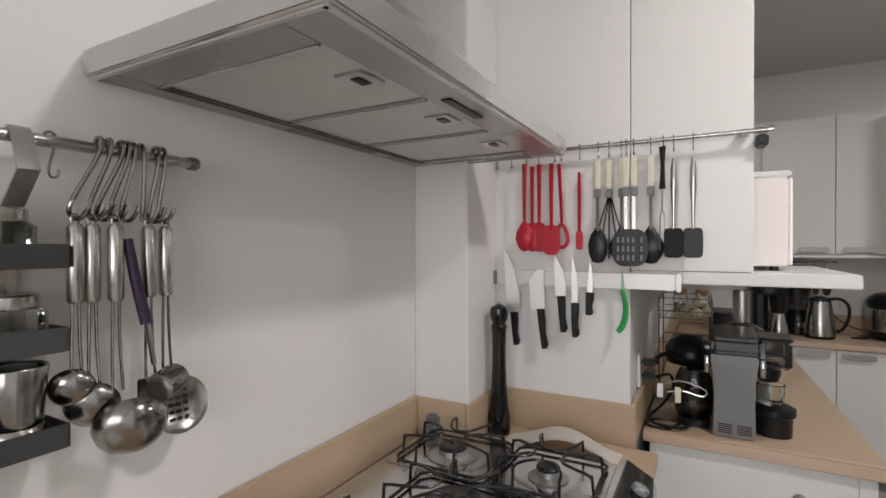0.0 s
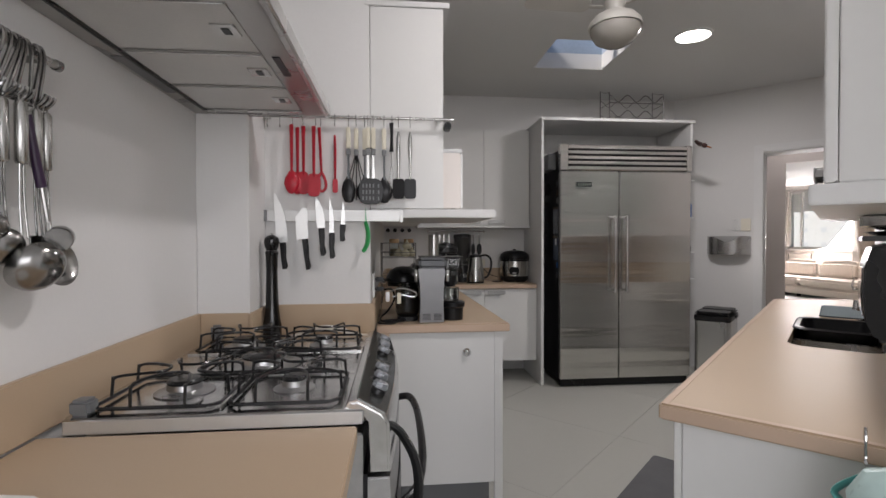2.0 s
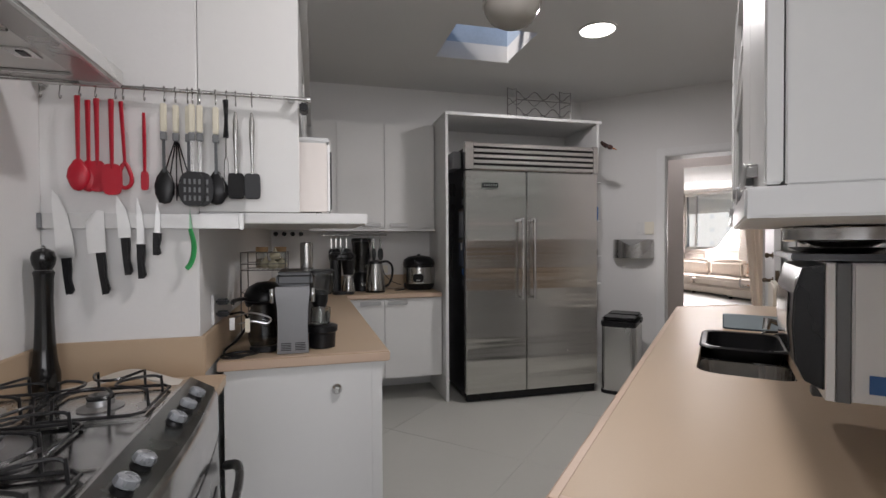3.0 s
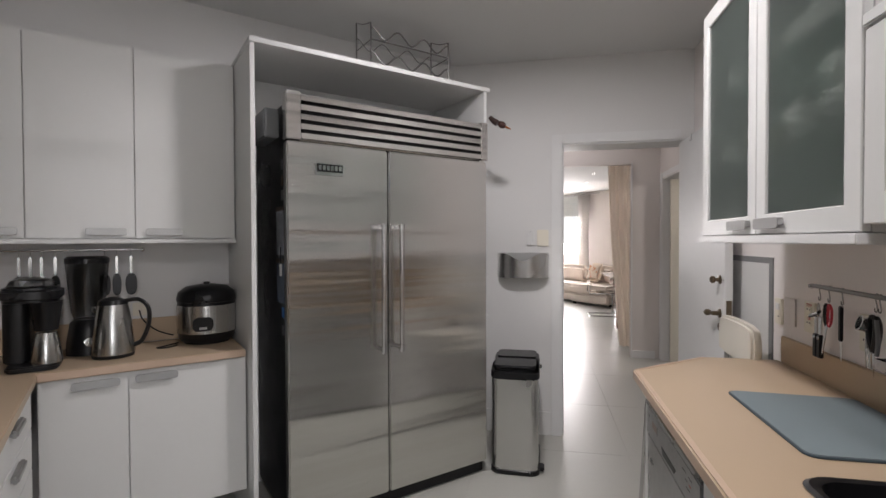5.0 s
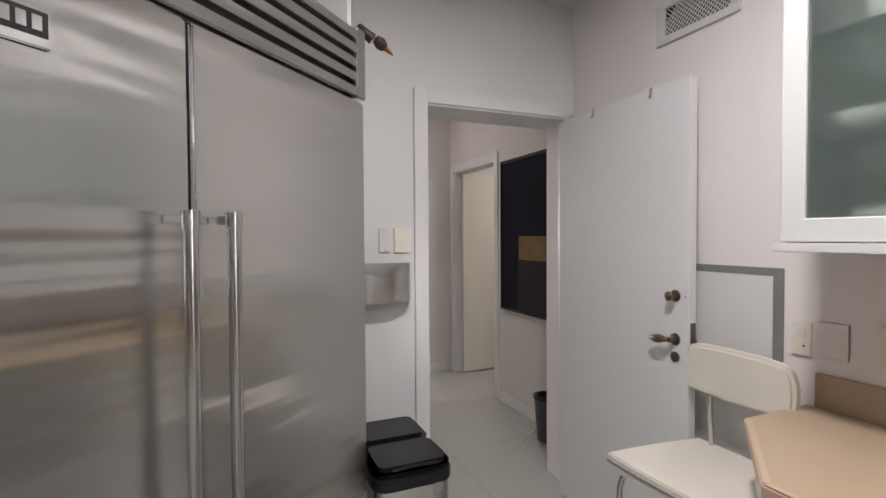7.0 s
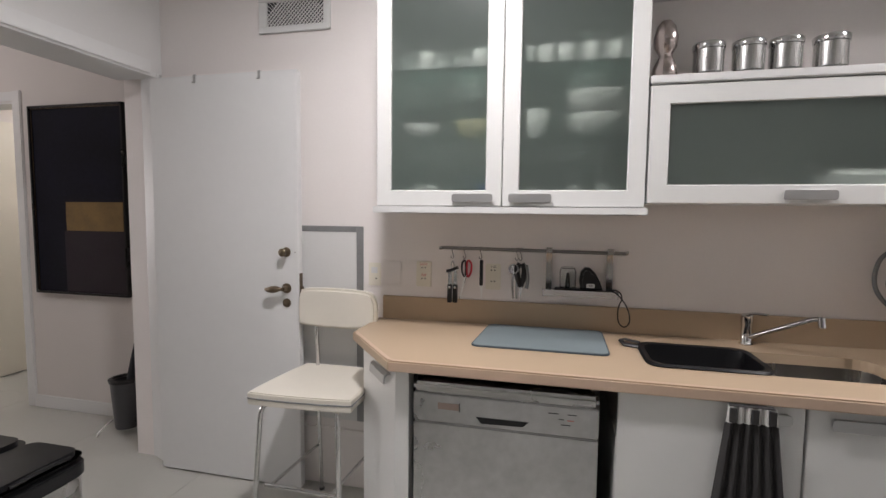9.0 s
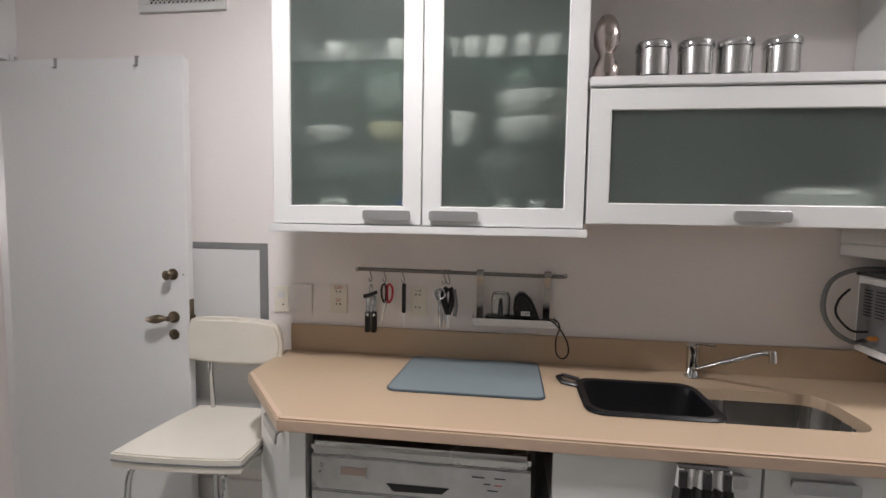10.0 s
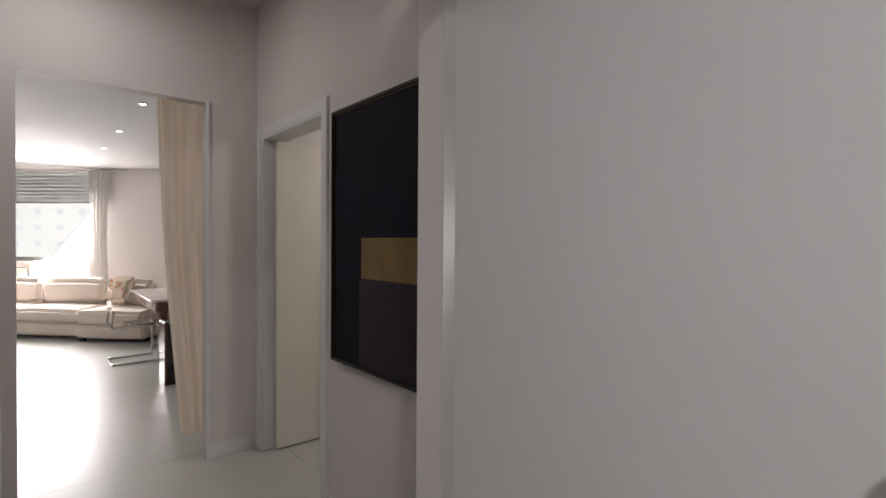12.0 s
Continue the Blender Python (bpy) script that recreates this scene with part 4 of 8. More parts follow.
def red_tool(x, zt, zb, w, y=2.785, kind="spoon", label="red silicone spoon hanging from the rail"):
    t = thing("cooking_" + kind, label, kind, (x, y, zb), 0, "red silicone utensils")
    part("handle", tube([(x, y, zt), (x, y, zt - 0.05), (x, y, (zt + zb) / 2), (x, y, zb + 0.08)], lambda u: 0.0115 - 0.005 * u, 10, 5, flat=0.6), RED, t)
    if kind == "spoon":
        part("bowl", lathe([(0.0, -0.045), (0.012, -0.041), (0.022, -0.028), (w / 2, -0.004), (w / 2 - 0.004, 0.02), (0.012, 0.046), (0.0, 0.055)], (x, y, zb + 0.045), 20, squash=0.42), RED, t)
    else:
        part("blade", paddle(x, y, zb, zb + 0.095, w, 0.006, 0.6), RED, t)
    return t


red_tool(0.304, 1.768, 1.485, 0.062)
red_tool(0.325, 1.76, 1.484, 0.05, 2.80)
red_tool(0.350, 1.765, 1.484, 0.044, 2.795, "spatula", "narrow red silicone spatula hanging from the rail")
red_tool(0.394, 1.762, 1.474, 0.056, 2.78, "spatula", "red slotted silicone spatula hanging from the rail")
lp = thing("pasta_server", "red silicone server with a looped end on the rail", "kitchen utensil", (0.42, 2.80, 1.5), 0, "red silicone utensils")
part("handle", tube([(0.413, 2.80, 1.762), (0.417, 2.80, 1.68), (0.422, 2.80, 1.57)], lambda u: 0.009 - 0.003 * u, 10, 5, flat=0.6), RED, lp)
part("loop", tube([(0.422, 2.80, 1.575), (0.406, 2.80, 1.54), (0.408, 2.80, 1.508), (0.424, 2.80, 1.498), (0.438, 2.80, 1.512), (0.438, 2.80, 1.54)], 0.006, 8, 5, True), RED, lp)
bs = thing("pastry_brush", "small red silicone pastry brush hanging from the rail", "brush", (0.479, 2.79, 1.49), 0, "red silicone utensils")
part("handle", tube([(0.478, 2.79, 1.73), (0.479, 2.79, 1.66), (0.479, 2.79, 1.545)], lambda u: 0.0055 + 0.002 * math.sin(3 * u), 10, 5, flat=0.6), RED, bs)
part("bristles", paddle(0.479, 2.79, 1.491, 1.55, 0.022, 0.009, 0.5), RED, bs)
IVORY = mat("ivory_plastic", (0.66, 0.62, 0.50), 0.4, vary=0.04)


def ivory_tool(x, kind, y=2.785):
    t = thing("kitchen_" + kind, f"black {kind} with an ivory and grey handle on the rail", kind, (x, y, 1.45), 0, "ivory handled utensils")
    h = part("handle", prism(rounded(x - 0.009, x + 0.009, 1.675, 1.762, 0.006, 4), y - 0.005, y + 0.005, "y", 0.003, 2), IVORY, t)
    part("handle_tip", prism(rounded(x - 0.0095, x + 0.0095, 1.648, 1.674, 0.003, 3), y - 0.005, y + 0.005, "y", 0.002, 1), GREYP, t)
    if kind == "whisk":
        for k in range(5):
            o = (k - 2) * 0.009
            part("wire", tube([(x + o * 0.2, y + 0.003 * k, 1.648), (x + o * 1.5, y, 1.57), (x + o * 2.6, y, 1.50), (x + o * 1.6, y, 1.462)], 0.0022, 6, 5), BLACK, t)
        return t
    part("shaft", bb(x - 0.0045, x + 0.0045, y - 0.0015, y + 0.0015, 1.54, 1.648, 0.001), STEELV if kind == "turner" else DARKSTEEL, t)
    if kind == "turner":
        b = part("blade", paddle(x, y - 0.0025, 1.443, 1.552, 0.078, 0.003, 0.75), BLACK, t)
        for i in range(4):
            for j in range(3):
                part("slot", bb(x - 0.024 + i * 0.014, x - 0.018 + i * 0.014, y - 0.0055, y - 0.0042, 1.46 + j * 0.026, 1.476 + j * 0.026), GREYP, b)
    else:
        r = 0.034 if kind == "ladle" else 0.027
        part("bowl", lathe([(0.0, -0.05), (0.016, -0.046), (r, -0.02), (r + 0.002, 0.008), (0.022, 0.035), (0.006, 0.06), (0.0, 0.062)], (x, y + 0.004, 1.50), 20, squash=0.4), BLACK, t)
    return t


ivory_tool(0.534, "spoon")
ivory_tool(0.565, "whisk", 2.80)
ivory_tool(0.600, "ladle", 2.803)
ivory_tool(0.616, "turner", 2.775)
ivory_tool(0.637, "turner", 2.782)
ivory_tool(0.681, "ladle", 2.795)
fk = thing("meat_fork", "carving fork with a black handle hanging from the rail", "fork", (0.713, 2.79, 1.5))
part("handle", tube([(0.712, 2.79, 1.785), (0.713, 2.79, 1.73), (0.712, 2.79, 1.665)], lambda u: 0.009 + 0.002 * math.cos(6 * u), 10, 5, flat=0.7), BLACK, fk)
part("shaft", cyl((0.712, 2.79, 1.665), (0.712, 2.79, 1.60), 0.003, 8), CHROME, fk)
for o in (-0.006, 0.006):
    part("tine", tube([(0.712, 2.79, 1.605), (0.712 + o, 2.79, 1.58), (0.712 + o, 2.79, 1.49)], 0.0016, 6, 4), CHROME, fk)
for x, m_, lb in ((0.741, RUBBER, "spatula with a black rubber blade and steel handle"), (0.790, RUBBERG, "spatula with a dark grey rubber blade and steel handle")):
    sp = thing("rubber_spatula", lb, "spatula", (x, 2.79, 1.469), 0, "steel handled spatulas")
    part("handle", lathe([(0, 1.75), (0.004, 1.748), (0.0085, 1.72), (0.009, 1.67), (0.006, 1.62), (0.004, 1.55), (0, 1.548)], (x, 2.79, 0), 14), STEELV, sp)
    part("blade", paddle(x, 2.79, 1.469, 1.553, 0.05, 0.009, 0.35), m_, sp)

# ---- knife rack ----
kr = thing("knife_rack", "bright steel magnetic knife rack on the wall", "knife rack", (0.47, 2.81, 1.40))
part("bar", bb(0.185, 0.745, 2.806, 2.826, 1.374, 1.42, 0.002), BAR, kr)
part("end_cap", bb(0.746, 0.760, 2.803, 2.827, 1.370, 1.424, 0.003), BAR, kr)
part("end_cap", bb(0.178, 0.200, 2.803, 2.8055, 1.374, 1.42, 0.002), GREYP, kr)
BLADE = mat("polished_blade", (0.85, 0.85, 0.84), 0.38, 1.0, vary=0.04, bump=0.0)


def knife(x, zt, zm, zb, w, lean, kind="chef", y=2.799):
    """Blade tip at the top, handle below; lean shifts the handle sideways."""
    t = thing("knife", "kitchen knife with a steel blade and black handle on the rack", "knife", (x, y, zb), 0, "knives on the rack")
    L = zt - zm
    if kind == "cleaver":
        pts = [(-w * 0.62, 0), (w * 0.30, 0), (w * 0.45, L * 0.96), (w * 0.1, L), (-w * 0.55, L * 0.72)]
    else:
        pts = [(-w * 0.5, 0.0), (w * 0.5, 0), (w * 0.5, L * 0.3), (w * 0.28, L * 0.65), (-w * 0.2, L * 0.93), (-w * 0.42, L), (-w * 0.5, L * 0.8)]
    bm = prism(pts, -0.001, 0.001, "y")
    ang = math.degrees(math.atan2(lean, zt - zb))
    m = Matrix.Translation((x, y, zm)) @ pose(0, 0, 0, 0, -ang, 0)
    bmesh.ops.transform(bm, verts=bm.verts, matrix=m)
    part("blade", bm, BLADE, t)
    H = zm - zb
    hw = 0.0135
    hp = [(-hw * 0.8, 0), (hw, 0), (hw * 1.0, -H * 0.3), (hw * 0.75, -H * 0.6), (hw * 1.15, -H * 0.9), (hw * 0.6, -H), (-hw * 0.5, -H), (-hw * 0.7, -H * 0.5)]
    bm = prism(hp, -0.008, 0.008, "y", 0.004, 3)
    bmesh.ops.transform(bm, verts=bm.verts, matrix=m)
    part("handle", bm, BLACK, t)
    return t


knife(0.262, 1.492, 1.285, 1.175, 0.046, 0.02)
knife(0.352, 1.430, 1.300, 1.172, 0.052, 0.025, "cleaver")
knife(0.419, 1.475, 1.345, 1.230, 0.034, 0.014)
knife(0.462, 1.470, 1.325, 1.218, 0.020, 0.0)
knife(0.508, 1.456, 1.360, 1.290, 0.016, -0.012)
gk = thing("herb_knife", "green plastic knife with a curved handle on the rack", "knife", (0.605, 2.798, 1.245))
bm = tube([(0.602, 2.798, 1.372), (0.612, 2.798, 1.33), (0.611, 2.798, 1.29), (0.602, 2.798, 1.262), (0.590, 2.798, 1.246)], lambda u: 0.010 + 0.003 * math.sin(3 * u), 10, 5, flat=0.45)
part("handle", bm, GREEN, gk)
part("blade", prism([(0.599, 1.366), (0.61, 1.366), (0.602, 1.437)], 2.797, 2.799, "y"), mat("green_blade", (0.25, 0.5, 0.32), 0.35), gk)

# ---- hanging rack over the worktop, west wall ----
XR = 0.045
wr = thing("utensil_rail", "thick round steel rail on the wall beside the cooker", "rail", (XR, 1.4, 1.645))
part("bar", cyl((XR, 0.9, 1.645), (XR, 1.80, 1.645), 0.0085, 16), STEELV, wr)
part("end_cap", lathe([(0, 0), (0.011, 0), (0.0115, 0.012), (0.009, 0.016), (0, 0.016)], (XR, 1.80, 1.645), 18, (0, 1, 0)), UTEN, wr)
for y in (1.775, 1.0):
    part("mount", cyl((0.001, y, 1.645), (XR, y, 1.645), 0.007, 10), UTEN, wr)
rk = thing("spice_rack", "three-tier grey steel hanging shelf for spice jars", "shelf", (0.04, 1.28, 1.235))
for y in (1.555, 1.0):
    outer = [(0.036, 1.652), (0.048, 1.658), (0.058, 1.648), (0.078, 1.60), (0.020, 1.545), (0.008, 1.50), (0.008, 1.225)]
    inner = [(0.005, 1.225), (0.005, 1.501), (0.017, 1.547), (0.074, 1.601), (0.055, 1.646), (0.048, 1.6545), (0.038, 1.649)]
    part("bracket", prism(outer + inner, y, y + 0.024, "y"), STEELV, rk)
for z in (1.478, 1.368, 1.241):
    part("shelf", bb(0.010, 0.079, 0.95, 1.600, z, z + 0.003, 0.001), DARKSTEEL, rk)
    part("lip", bb(0.079, 0.082, 0.95, 1.605, z - 0.003, z + 0.029, 0.001), DARKSTEEL, rk)
    part("lip", bb(0.010, 0.082, 1.6052, 1.608, z - 0.003, z + 0.029, 0.001), DARKSTEEL, rk)


def jar(y, z, r, h, x=0.044):
    t = thing("spice_jar", "square clear glass jar with a round steel lid", "jar", (x, y, z), 0, "jars on the hanging shelf")
    g = prism(rounded(x - r, x + r, y - r, y + r, r * 0.45, 4), z, z + h, "z", 0.004, 2)
    part("glass", g, CLEAR, t)
    part("contents", prism(rounded(x - r * 0.88, x + r * 0.88, y - r * 0.88, y + r * 0.88, r * 0.35, 4), z + 0.003, z + h * random.uniform(0.25, 0.5), "z", 0.002, 1), SPICE[int(y * 100) % 3], t)
    part("lid", lathe([(0, 0), (r * 0.88, 0), (r * 0.92, 0.003), (r * 0.92, 0.016), (r * 0.84, 0.019), (0, 0.019)], (x, y, z + h + 0.0005), 26), STEELV, t)
    return t


SPICE = [mat("pale_spice", (0.40, 0.34, 0.24), 0.9, vary=0.3, scale=60), mat("greenish_spice", (0.24, 0.24, 0.15), 0.9, vary=0.3, scale=60), mat("grey_salt", (0.5, 0.49, 0.46), 0.9, vary=0.1, scale=60)]
for y in (1.545, 1.462, 1.38, 1.30, 1.21):
    jar(y, 1.4815, 0.034, 0.052)
    jar(y + 0.012, 1.3715, 0.034, 0.052)
for y in (1.474, 1.39, 1.305, 1.22):
    jar(y, 1.2445, 0.034, 0.052)
cup = thing("moka_pot", "small polished steel pot with a waisted body on the shelf", "pot", (0.045, 1.565, 1.2445))
part("base", lathe([(0, 1.2445), (0.034, 1.2445), (0.035, 1.25), (0.032, 1.268), (0.029, 1.274)], (0.045, 1.562, 0), 28), UTEN, cup)
part("body", lathe([(0.028, 1.2745), (0.030, 1.282), (0.032, 1.315), (0.036, 1.348), (0.035, 1.350), (0.031, 1.348), (0.027, 1.30), (0.0, 1.28)], (0.045, 1.562, 0), 28), UTEN, cup)

sng = single("hook", hook(None, XR, 1.602, 1.647, 0, 0.05, 0.002, (0, 1)), UTEN, "small steel S-shaped hook on a rail", "hook", (XR, 1.602, 1.645), 0, "rail hooks")


def big_hook(y, lean):
    z = 1.65
    bm = tube([(XR - 0.008, y, z - 0.006), (XR - 0.004, y, z + 0.009), (XR + 0.008, y + 0.001, z + 0.008), (XR + 0.014, y + lean * 0.2, z - 0.02), (XR + 0.010, y + lean, z - 0.085), (XR + 0.004, y + lean + 0.002, z - 0.104), (XR + 0.014, y + lean + 0.008, z - 0.108), (XR + 0.026, y + lean + 0.012, z - 0.095), (XR + 0.028, y + lean + 0.014, z - 0.085)], 0.0034, 8, 5)
    return single("hook", bm, UTEN, "long steel meat hook on the thick rail", "hook", (XR, y, 1.645), 0, "long hooks on the thick rail")


for y, l in ((1.660, -0.038), (1.673, -0.028), (1.690, -0.034), (1.698, -0.026), (1.706, -0.018), (1.718, 0.000), (1.742, -0.014), (1.752, -0.010)):
    big_hook(y, l)


def steel_tool(name, label, y, x=0.07, zt=1.535, zh=1.425, zb=1.30, head=None, double=True):
    t = thing(name, label, "kitchen utensil", (x, y, zb - 0.05), 0, "steel utensils on the thick rail")
    part("handle", lathe([(0, zt), (0.007, zt), (0.0105, zt - 0.006), (0.0105, zh + 0.004), (0.008, zh), (0, zh)], (x, y, 0), 16), STEELV, t)
    part("ring", tube([(x, y - 0.004, zt), (x, y - 0.005, zt + 0.008), (x, y, zt + 0.013), (x, y + 0.005, zt + 0.008), (x, y + 0.004, zt)], 0.0014, 6, 4), UTEN, t)
    for o in ((-0.004, 0.004) if double else (0,)):
        part("rod", tube([(x, y + o, zh), (x, y + o * 1.3, (zh + zb) / 2), (x + 0.004, y + o * 1.8, zb)], 0.0022, 8, 4), UTEN, t)
    if head:
        part("head", head, UTEN, t)
    return t


def bowl(c, r, axis, depth=0.6):
    pr = [(0.0, -r * depth)] + [(r * math.sin(a), -r * depth * math.cos(a)) for a in (0.3, 0.6, 0.9, 1.2, 1.57)]
    pr += [(r * 0.94, 0.0)] + [(r * 0.93 * math.sin(a), -r * depth * 0.9 * math.cos(a)) for a in (1.2, 0.9, 0.6, 0.3)] + [(0.0, -r * depth * 0.92)]
    return lathe(pr, c, 30, axis)


steel_tool("spoon", "steel serving spoon hanging from the rail", 1.624, 0.06, head=bowl((0.058, 1.620, 1.310), 0.028, (-0.9, 0.5, 0.3)))
steel_tool("spoon", "steel basting spoon hanging from the rail", 1.645, 0.06, head=bowl((0.058, 1.645, 1.28), 0.034, (-0.9, 0.5, 0.3)))
steel_tool("ladle", "large round steel soup ladle hanging from the rail", 1.668, 0.075, zb=1.295, head=bowl((0.085, 1.682, 1.245), 0.048, (-0.80, 0.35, 0.45), 0.72))
pp = thing("pizza_cutter", "kitchen tool with a long dark purple handle", "kitchen utensil", (0.08, 1.70, 1.33), 0, "steel utensils on the thick rail")
part("handle", tube([(0.075, 1.684, 1.515), (0.077, 1.695, 1.45), (0.08, 1.708, 1.388)], lambda u: 0.007 + 0.002 * u, 10, 5), mat("purple_plastic", (0.03, 0.012, 0.04), 0.35), pp)
part("shaft", tube([(0.08, 1.709, 1.388), (0.085, 1.716, 1.325)], 0.004, 8, 1), UTEN, pp)
part("cup", lathe([(0, 0), (0.021, 0), (0.0225, 0.003), (0.0225, 0.042), (0.0205, 0.042), (0.019, 0.006), (0, 0.006)], (0.105, 1.712, 1.292), 26, (-0.45, 0.85, 0.12)), UTEN, pp, "small round steel measuring cup")
steel_tool("spatula", "steel spatula hanging from the rail", 1.722, 0.062, zb=1.30, head=bb(0.058, 0.062, 1.705, 1.739, 1.21, 1.30, 0.0015))
steel_tool("skimmer", "round perforated steel skimmer hanging from the rail", 1.75, 0.06, zb=1.29, head=lathe([(0, 0), (0.038, 0.004), (0.046, 0.01), (0.046, 0.012), (0.038, 0.006), (0, 0.002)], (0.06, 1.768, 1.245), 30, (0.95, -0.1, 0.2)))

skimmer = bpy.data.objects["skimmer"]
for a in range(5):
    for b in (-1, 0, 1):
        q = Vector((0.95, -0.1, 0.2)).to_track_quat("Z", "Y") @ Vector((0.011 * b, 0.011 * (a - 2), 0.0045 if a in (1, 2, 3) else 0.0055))
        part("hole", cyl(Vector((0.06, 1.768, 1.245)) + q, Vector((0.0622, 1.7678, 1.2454)) + q, 0.0032, 8), BLACK, skimmer)

# ---- ceiling things ----
dl = thing("ceiling_downlight", "round white ceiling downlight, switched on", "ceiling light", (2.82, 3.975, CEILING))
part("frame", lathe([(0.112, CEILING - 0.001), (0.125, CEILING - 0.001), (0.125, CEILING - 0.010), (0.112, CEILING - 0.012)], (2.82, 3.975, 0), 40), WHITE, dl)
part("diffuser", lathe([(0, CEILING - 0.007), (0.111, CEILING - 0.007), (0.111, CEILING - 0.002), (0, CEILING - 0.002)], (2.82, 3.975, 0), 40), LAMP, dl)

fx, fy = 1.815, 3.06
fan = thing("ceiling_fan", "white ceiling fan with a round glass lamp globe", "ceiling fan", (fx, fy, CEILING))
FANW = mat("fan_enamel", (0.50, 0.485, 0.45), 0.35, vary=0.04)
part("canopy", lathe([(0, CEILING - 0.002), (0.065, CEILING - 0.002), (0.06, CEILING - 0.03), (0.03, CEILING - 0.06), (0, CEILING - 0.06)], (fx, fy, 0), 28), FANW, fan)
part("rod", cyl((fx, fy, 2.50), (fx, fy, CEILING - 0.05), 0.014, 14), FANW, fan)
part("motor", lathe([(0, 2.52), (0.04, 2.515), (0.05, 2.47), (0.045, 2.43), (0.10, 2.40), (0.125, 2.37), (0.128, 2.345), (0, 2.345)], (fx, fy, 0), 36), FANW, fan)
part("globe", lathe([(0, 2.25), (0.05, 2.256), (0.095, 2.282), (0.118, 2.32), (0.120, 2.343), (0, 2.343)], (fx, fy, 0), 36), mat("opal_glass", (0.33, 0.315, 0.285), 0.2, vary=0.05), fan)
for k in range(3):
    a = 182 + 120 * k
    bm = prism(rounded(0.13, 0.46, -0.05, 0.05, 0.04), -0.003, 0.003, "z", 0.002, 1)
    box(0.06, 0.15, -0.012, 0.012, -0.004, 0.0, 0.001, bm=bm)
    bmesh.ops.transform(bm, verts=bm.verts, matrix=Matrix.Translation((fx, fy, 2.445)) @ pose(0, 0, 0, 9, 0, a))
    part("blade", bm, FANW, fan)

# ---- wine rack on the fridge housing ----
wk = thing("wine_rack", "empty silver wire bottle rack on top of the fridge housing", "wine rack", (2.95, 5.1, 2.396))
W = mat("silver_wire", (0.22, 0.215, 0.21), 0.4, 0.8, vary=0.05)
for x in (2.690, 3.215):
    part("post", cyl((x, 5.02, 2.397), (x, 5.02, 2.655), 0.005, 8), W, wk)
    part("post", cyl((x, 5.22, 2.397), (x, 5.22, 2.725), 0.005, 8), W, wk)
    part("side_rail", tube([(x, 5.02, 2.655), (x, 5.12, 2.68), (x, 5.22, 2.725)], 0.003, 6, 4), W, wk)
    for z in (2.43, 2.56):
        part("side_rail", cyl((x, 5.02, z), (x, 5.22, z), 0.003, 6), W, wk)
for z in (2.465, 2.605):
    part("wave", tube([(2.69 + 0.525 * i / 24, 5.02, z + 0.030 * math.cos(i / 24 * math.tau * 3)) for i in range(25)], 0.0048, 6, 2), W, wk)
    part("wave", tube([(2.69 + 0.525 * i / 24, 5.22, z + 0.030 * math.cos(i / 24 * math.tau * 3)) for i in range(25)], 0.0030, 6, 2), W, wk)
    part("front_rail", cyl((2.69, 5.02, z - 0.042), (3.215, 5.02, z - 0.042), 0.0045, 6), W, wk)


# ---- beside the fridge ----
dk = thing("bird_ornament", "dark wooden bird's head ornament with an orange beak", "ornament", (3.475, 4.86, 2.14))
part("neck", tube([(3.456, 4.905, 2.205), (3.462, 4.888, 2.185), (3.480, 4.864, 2.162)], lambda u: 0.013 + 0.008 * u, 12, 5), mat("dark_feather_paint", (0.03, 0.015, 0.012), 0.4), dk)
part("head", lathe([(0, -0.028), (0.016, -0.02), (0.023, 0.0), (0.017, 0.02), (0, 0.03)], (3.500, 4.845, 2.152), 16, (0.8, -0.3, -0.4)), mat("rust_feather_paint", (0.045, 0.016, 0.012), 0.4), dk)
part("beak", lathe([(0.011, 0), (0.010, 0.02), (0.005, 0.04), (0, 0.045)], (3.520, 4.838, 2.142), 12, (0.85, -0.3, -0.35), squash=0.6), mat("orange_beak", (0.42, 0.13, 0.03), 0.4), dk)

fs = thing("side_shelf", "narrow white shelves on the side of the fridge housing", "shelf", (3.49, 5.1, 0.9))
for z in (0.93, 1.18, 1.50, 1.85):
    part("shelf", bb(3.450, 3.515, 5.0, 5.35, z, z + 0.012, 0.002), WHITE, fs)
part("back_strip", bb(3.450, 3.456, 5.05, 5.30, 0.9, 2.0, 0.001), WHITE, fs)
BLUE = mat("blue_label", (0.05, 0.16, 0.42), 0.4)
for i, (y, z, h, m) in enumerate(((5.05, 1.512, 0.17, BLUE), (5.13, 1.512, 0.13, WHITE), (5.06, 1.192, 0.07, DARKSTEEL), (5.08, 0.942, 0.05, BLACK))):
    b = thing("bottle", "small blue and white bottle on the narrow shelf" if i < 2 else "small dark container on the narrow shelf", "bottle", (3.485, y, z))
    part("body", lathe([(0, z), (0.026, z), (0.027, z + h * 0.7), (0.012, z + h * 0.85), (0.012, z + h), (0, z + h)], (3.485, y, 0), 18), m, b)
for i, z in enumerate((1.78, 1.70, 1.63, 1.05, 0.96)):
    mg = thing("fridge_magnet", "small picture magnet on the dark side of the fridge", "magnet", (2.167, 4.94, z), 0, "magnets on the fridge")
    part("card", bb(2.170, 2.1745, 4.925 + 0.01 * (i % 2), 4.965, z, z + 0.05, 0.001), (GREYP, BRASS, ALU, BLUE, GREYP)[i], mg)
NOTE = mat("grey_printed_card", (0.24, 0.25, 0.27), 0.6, vary=0.35, scale=25)
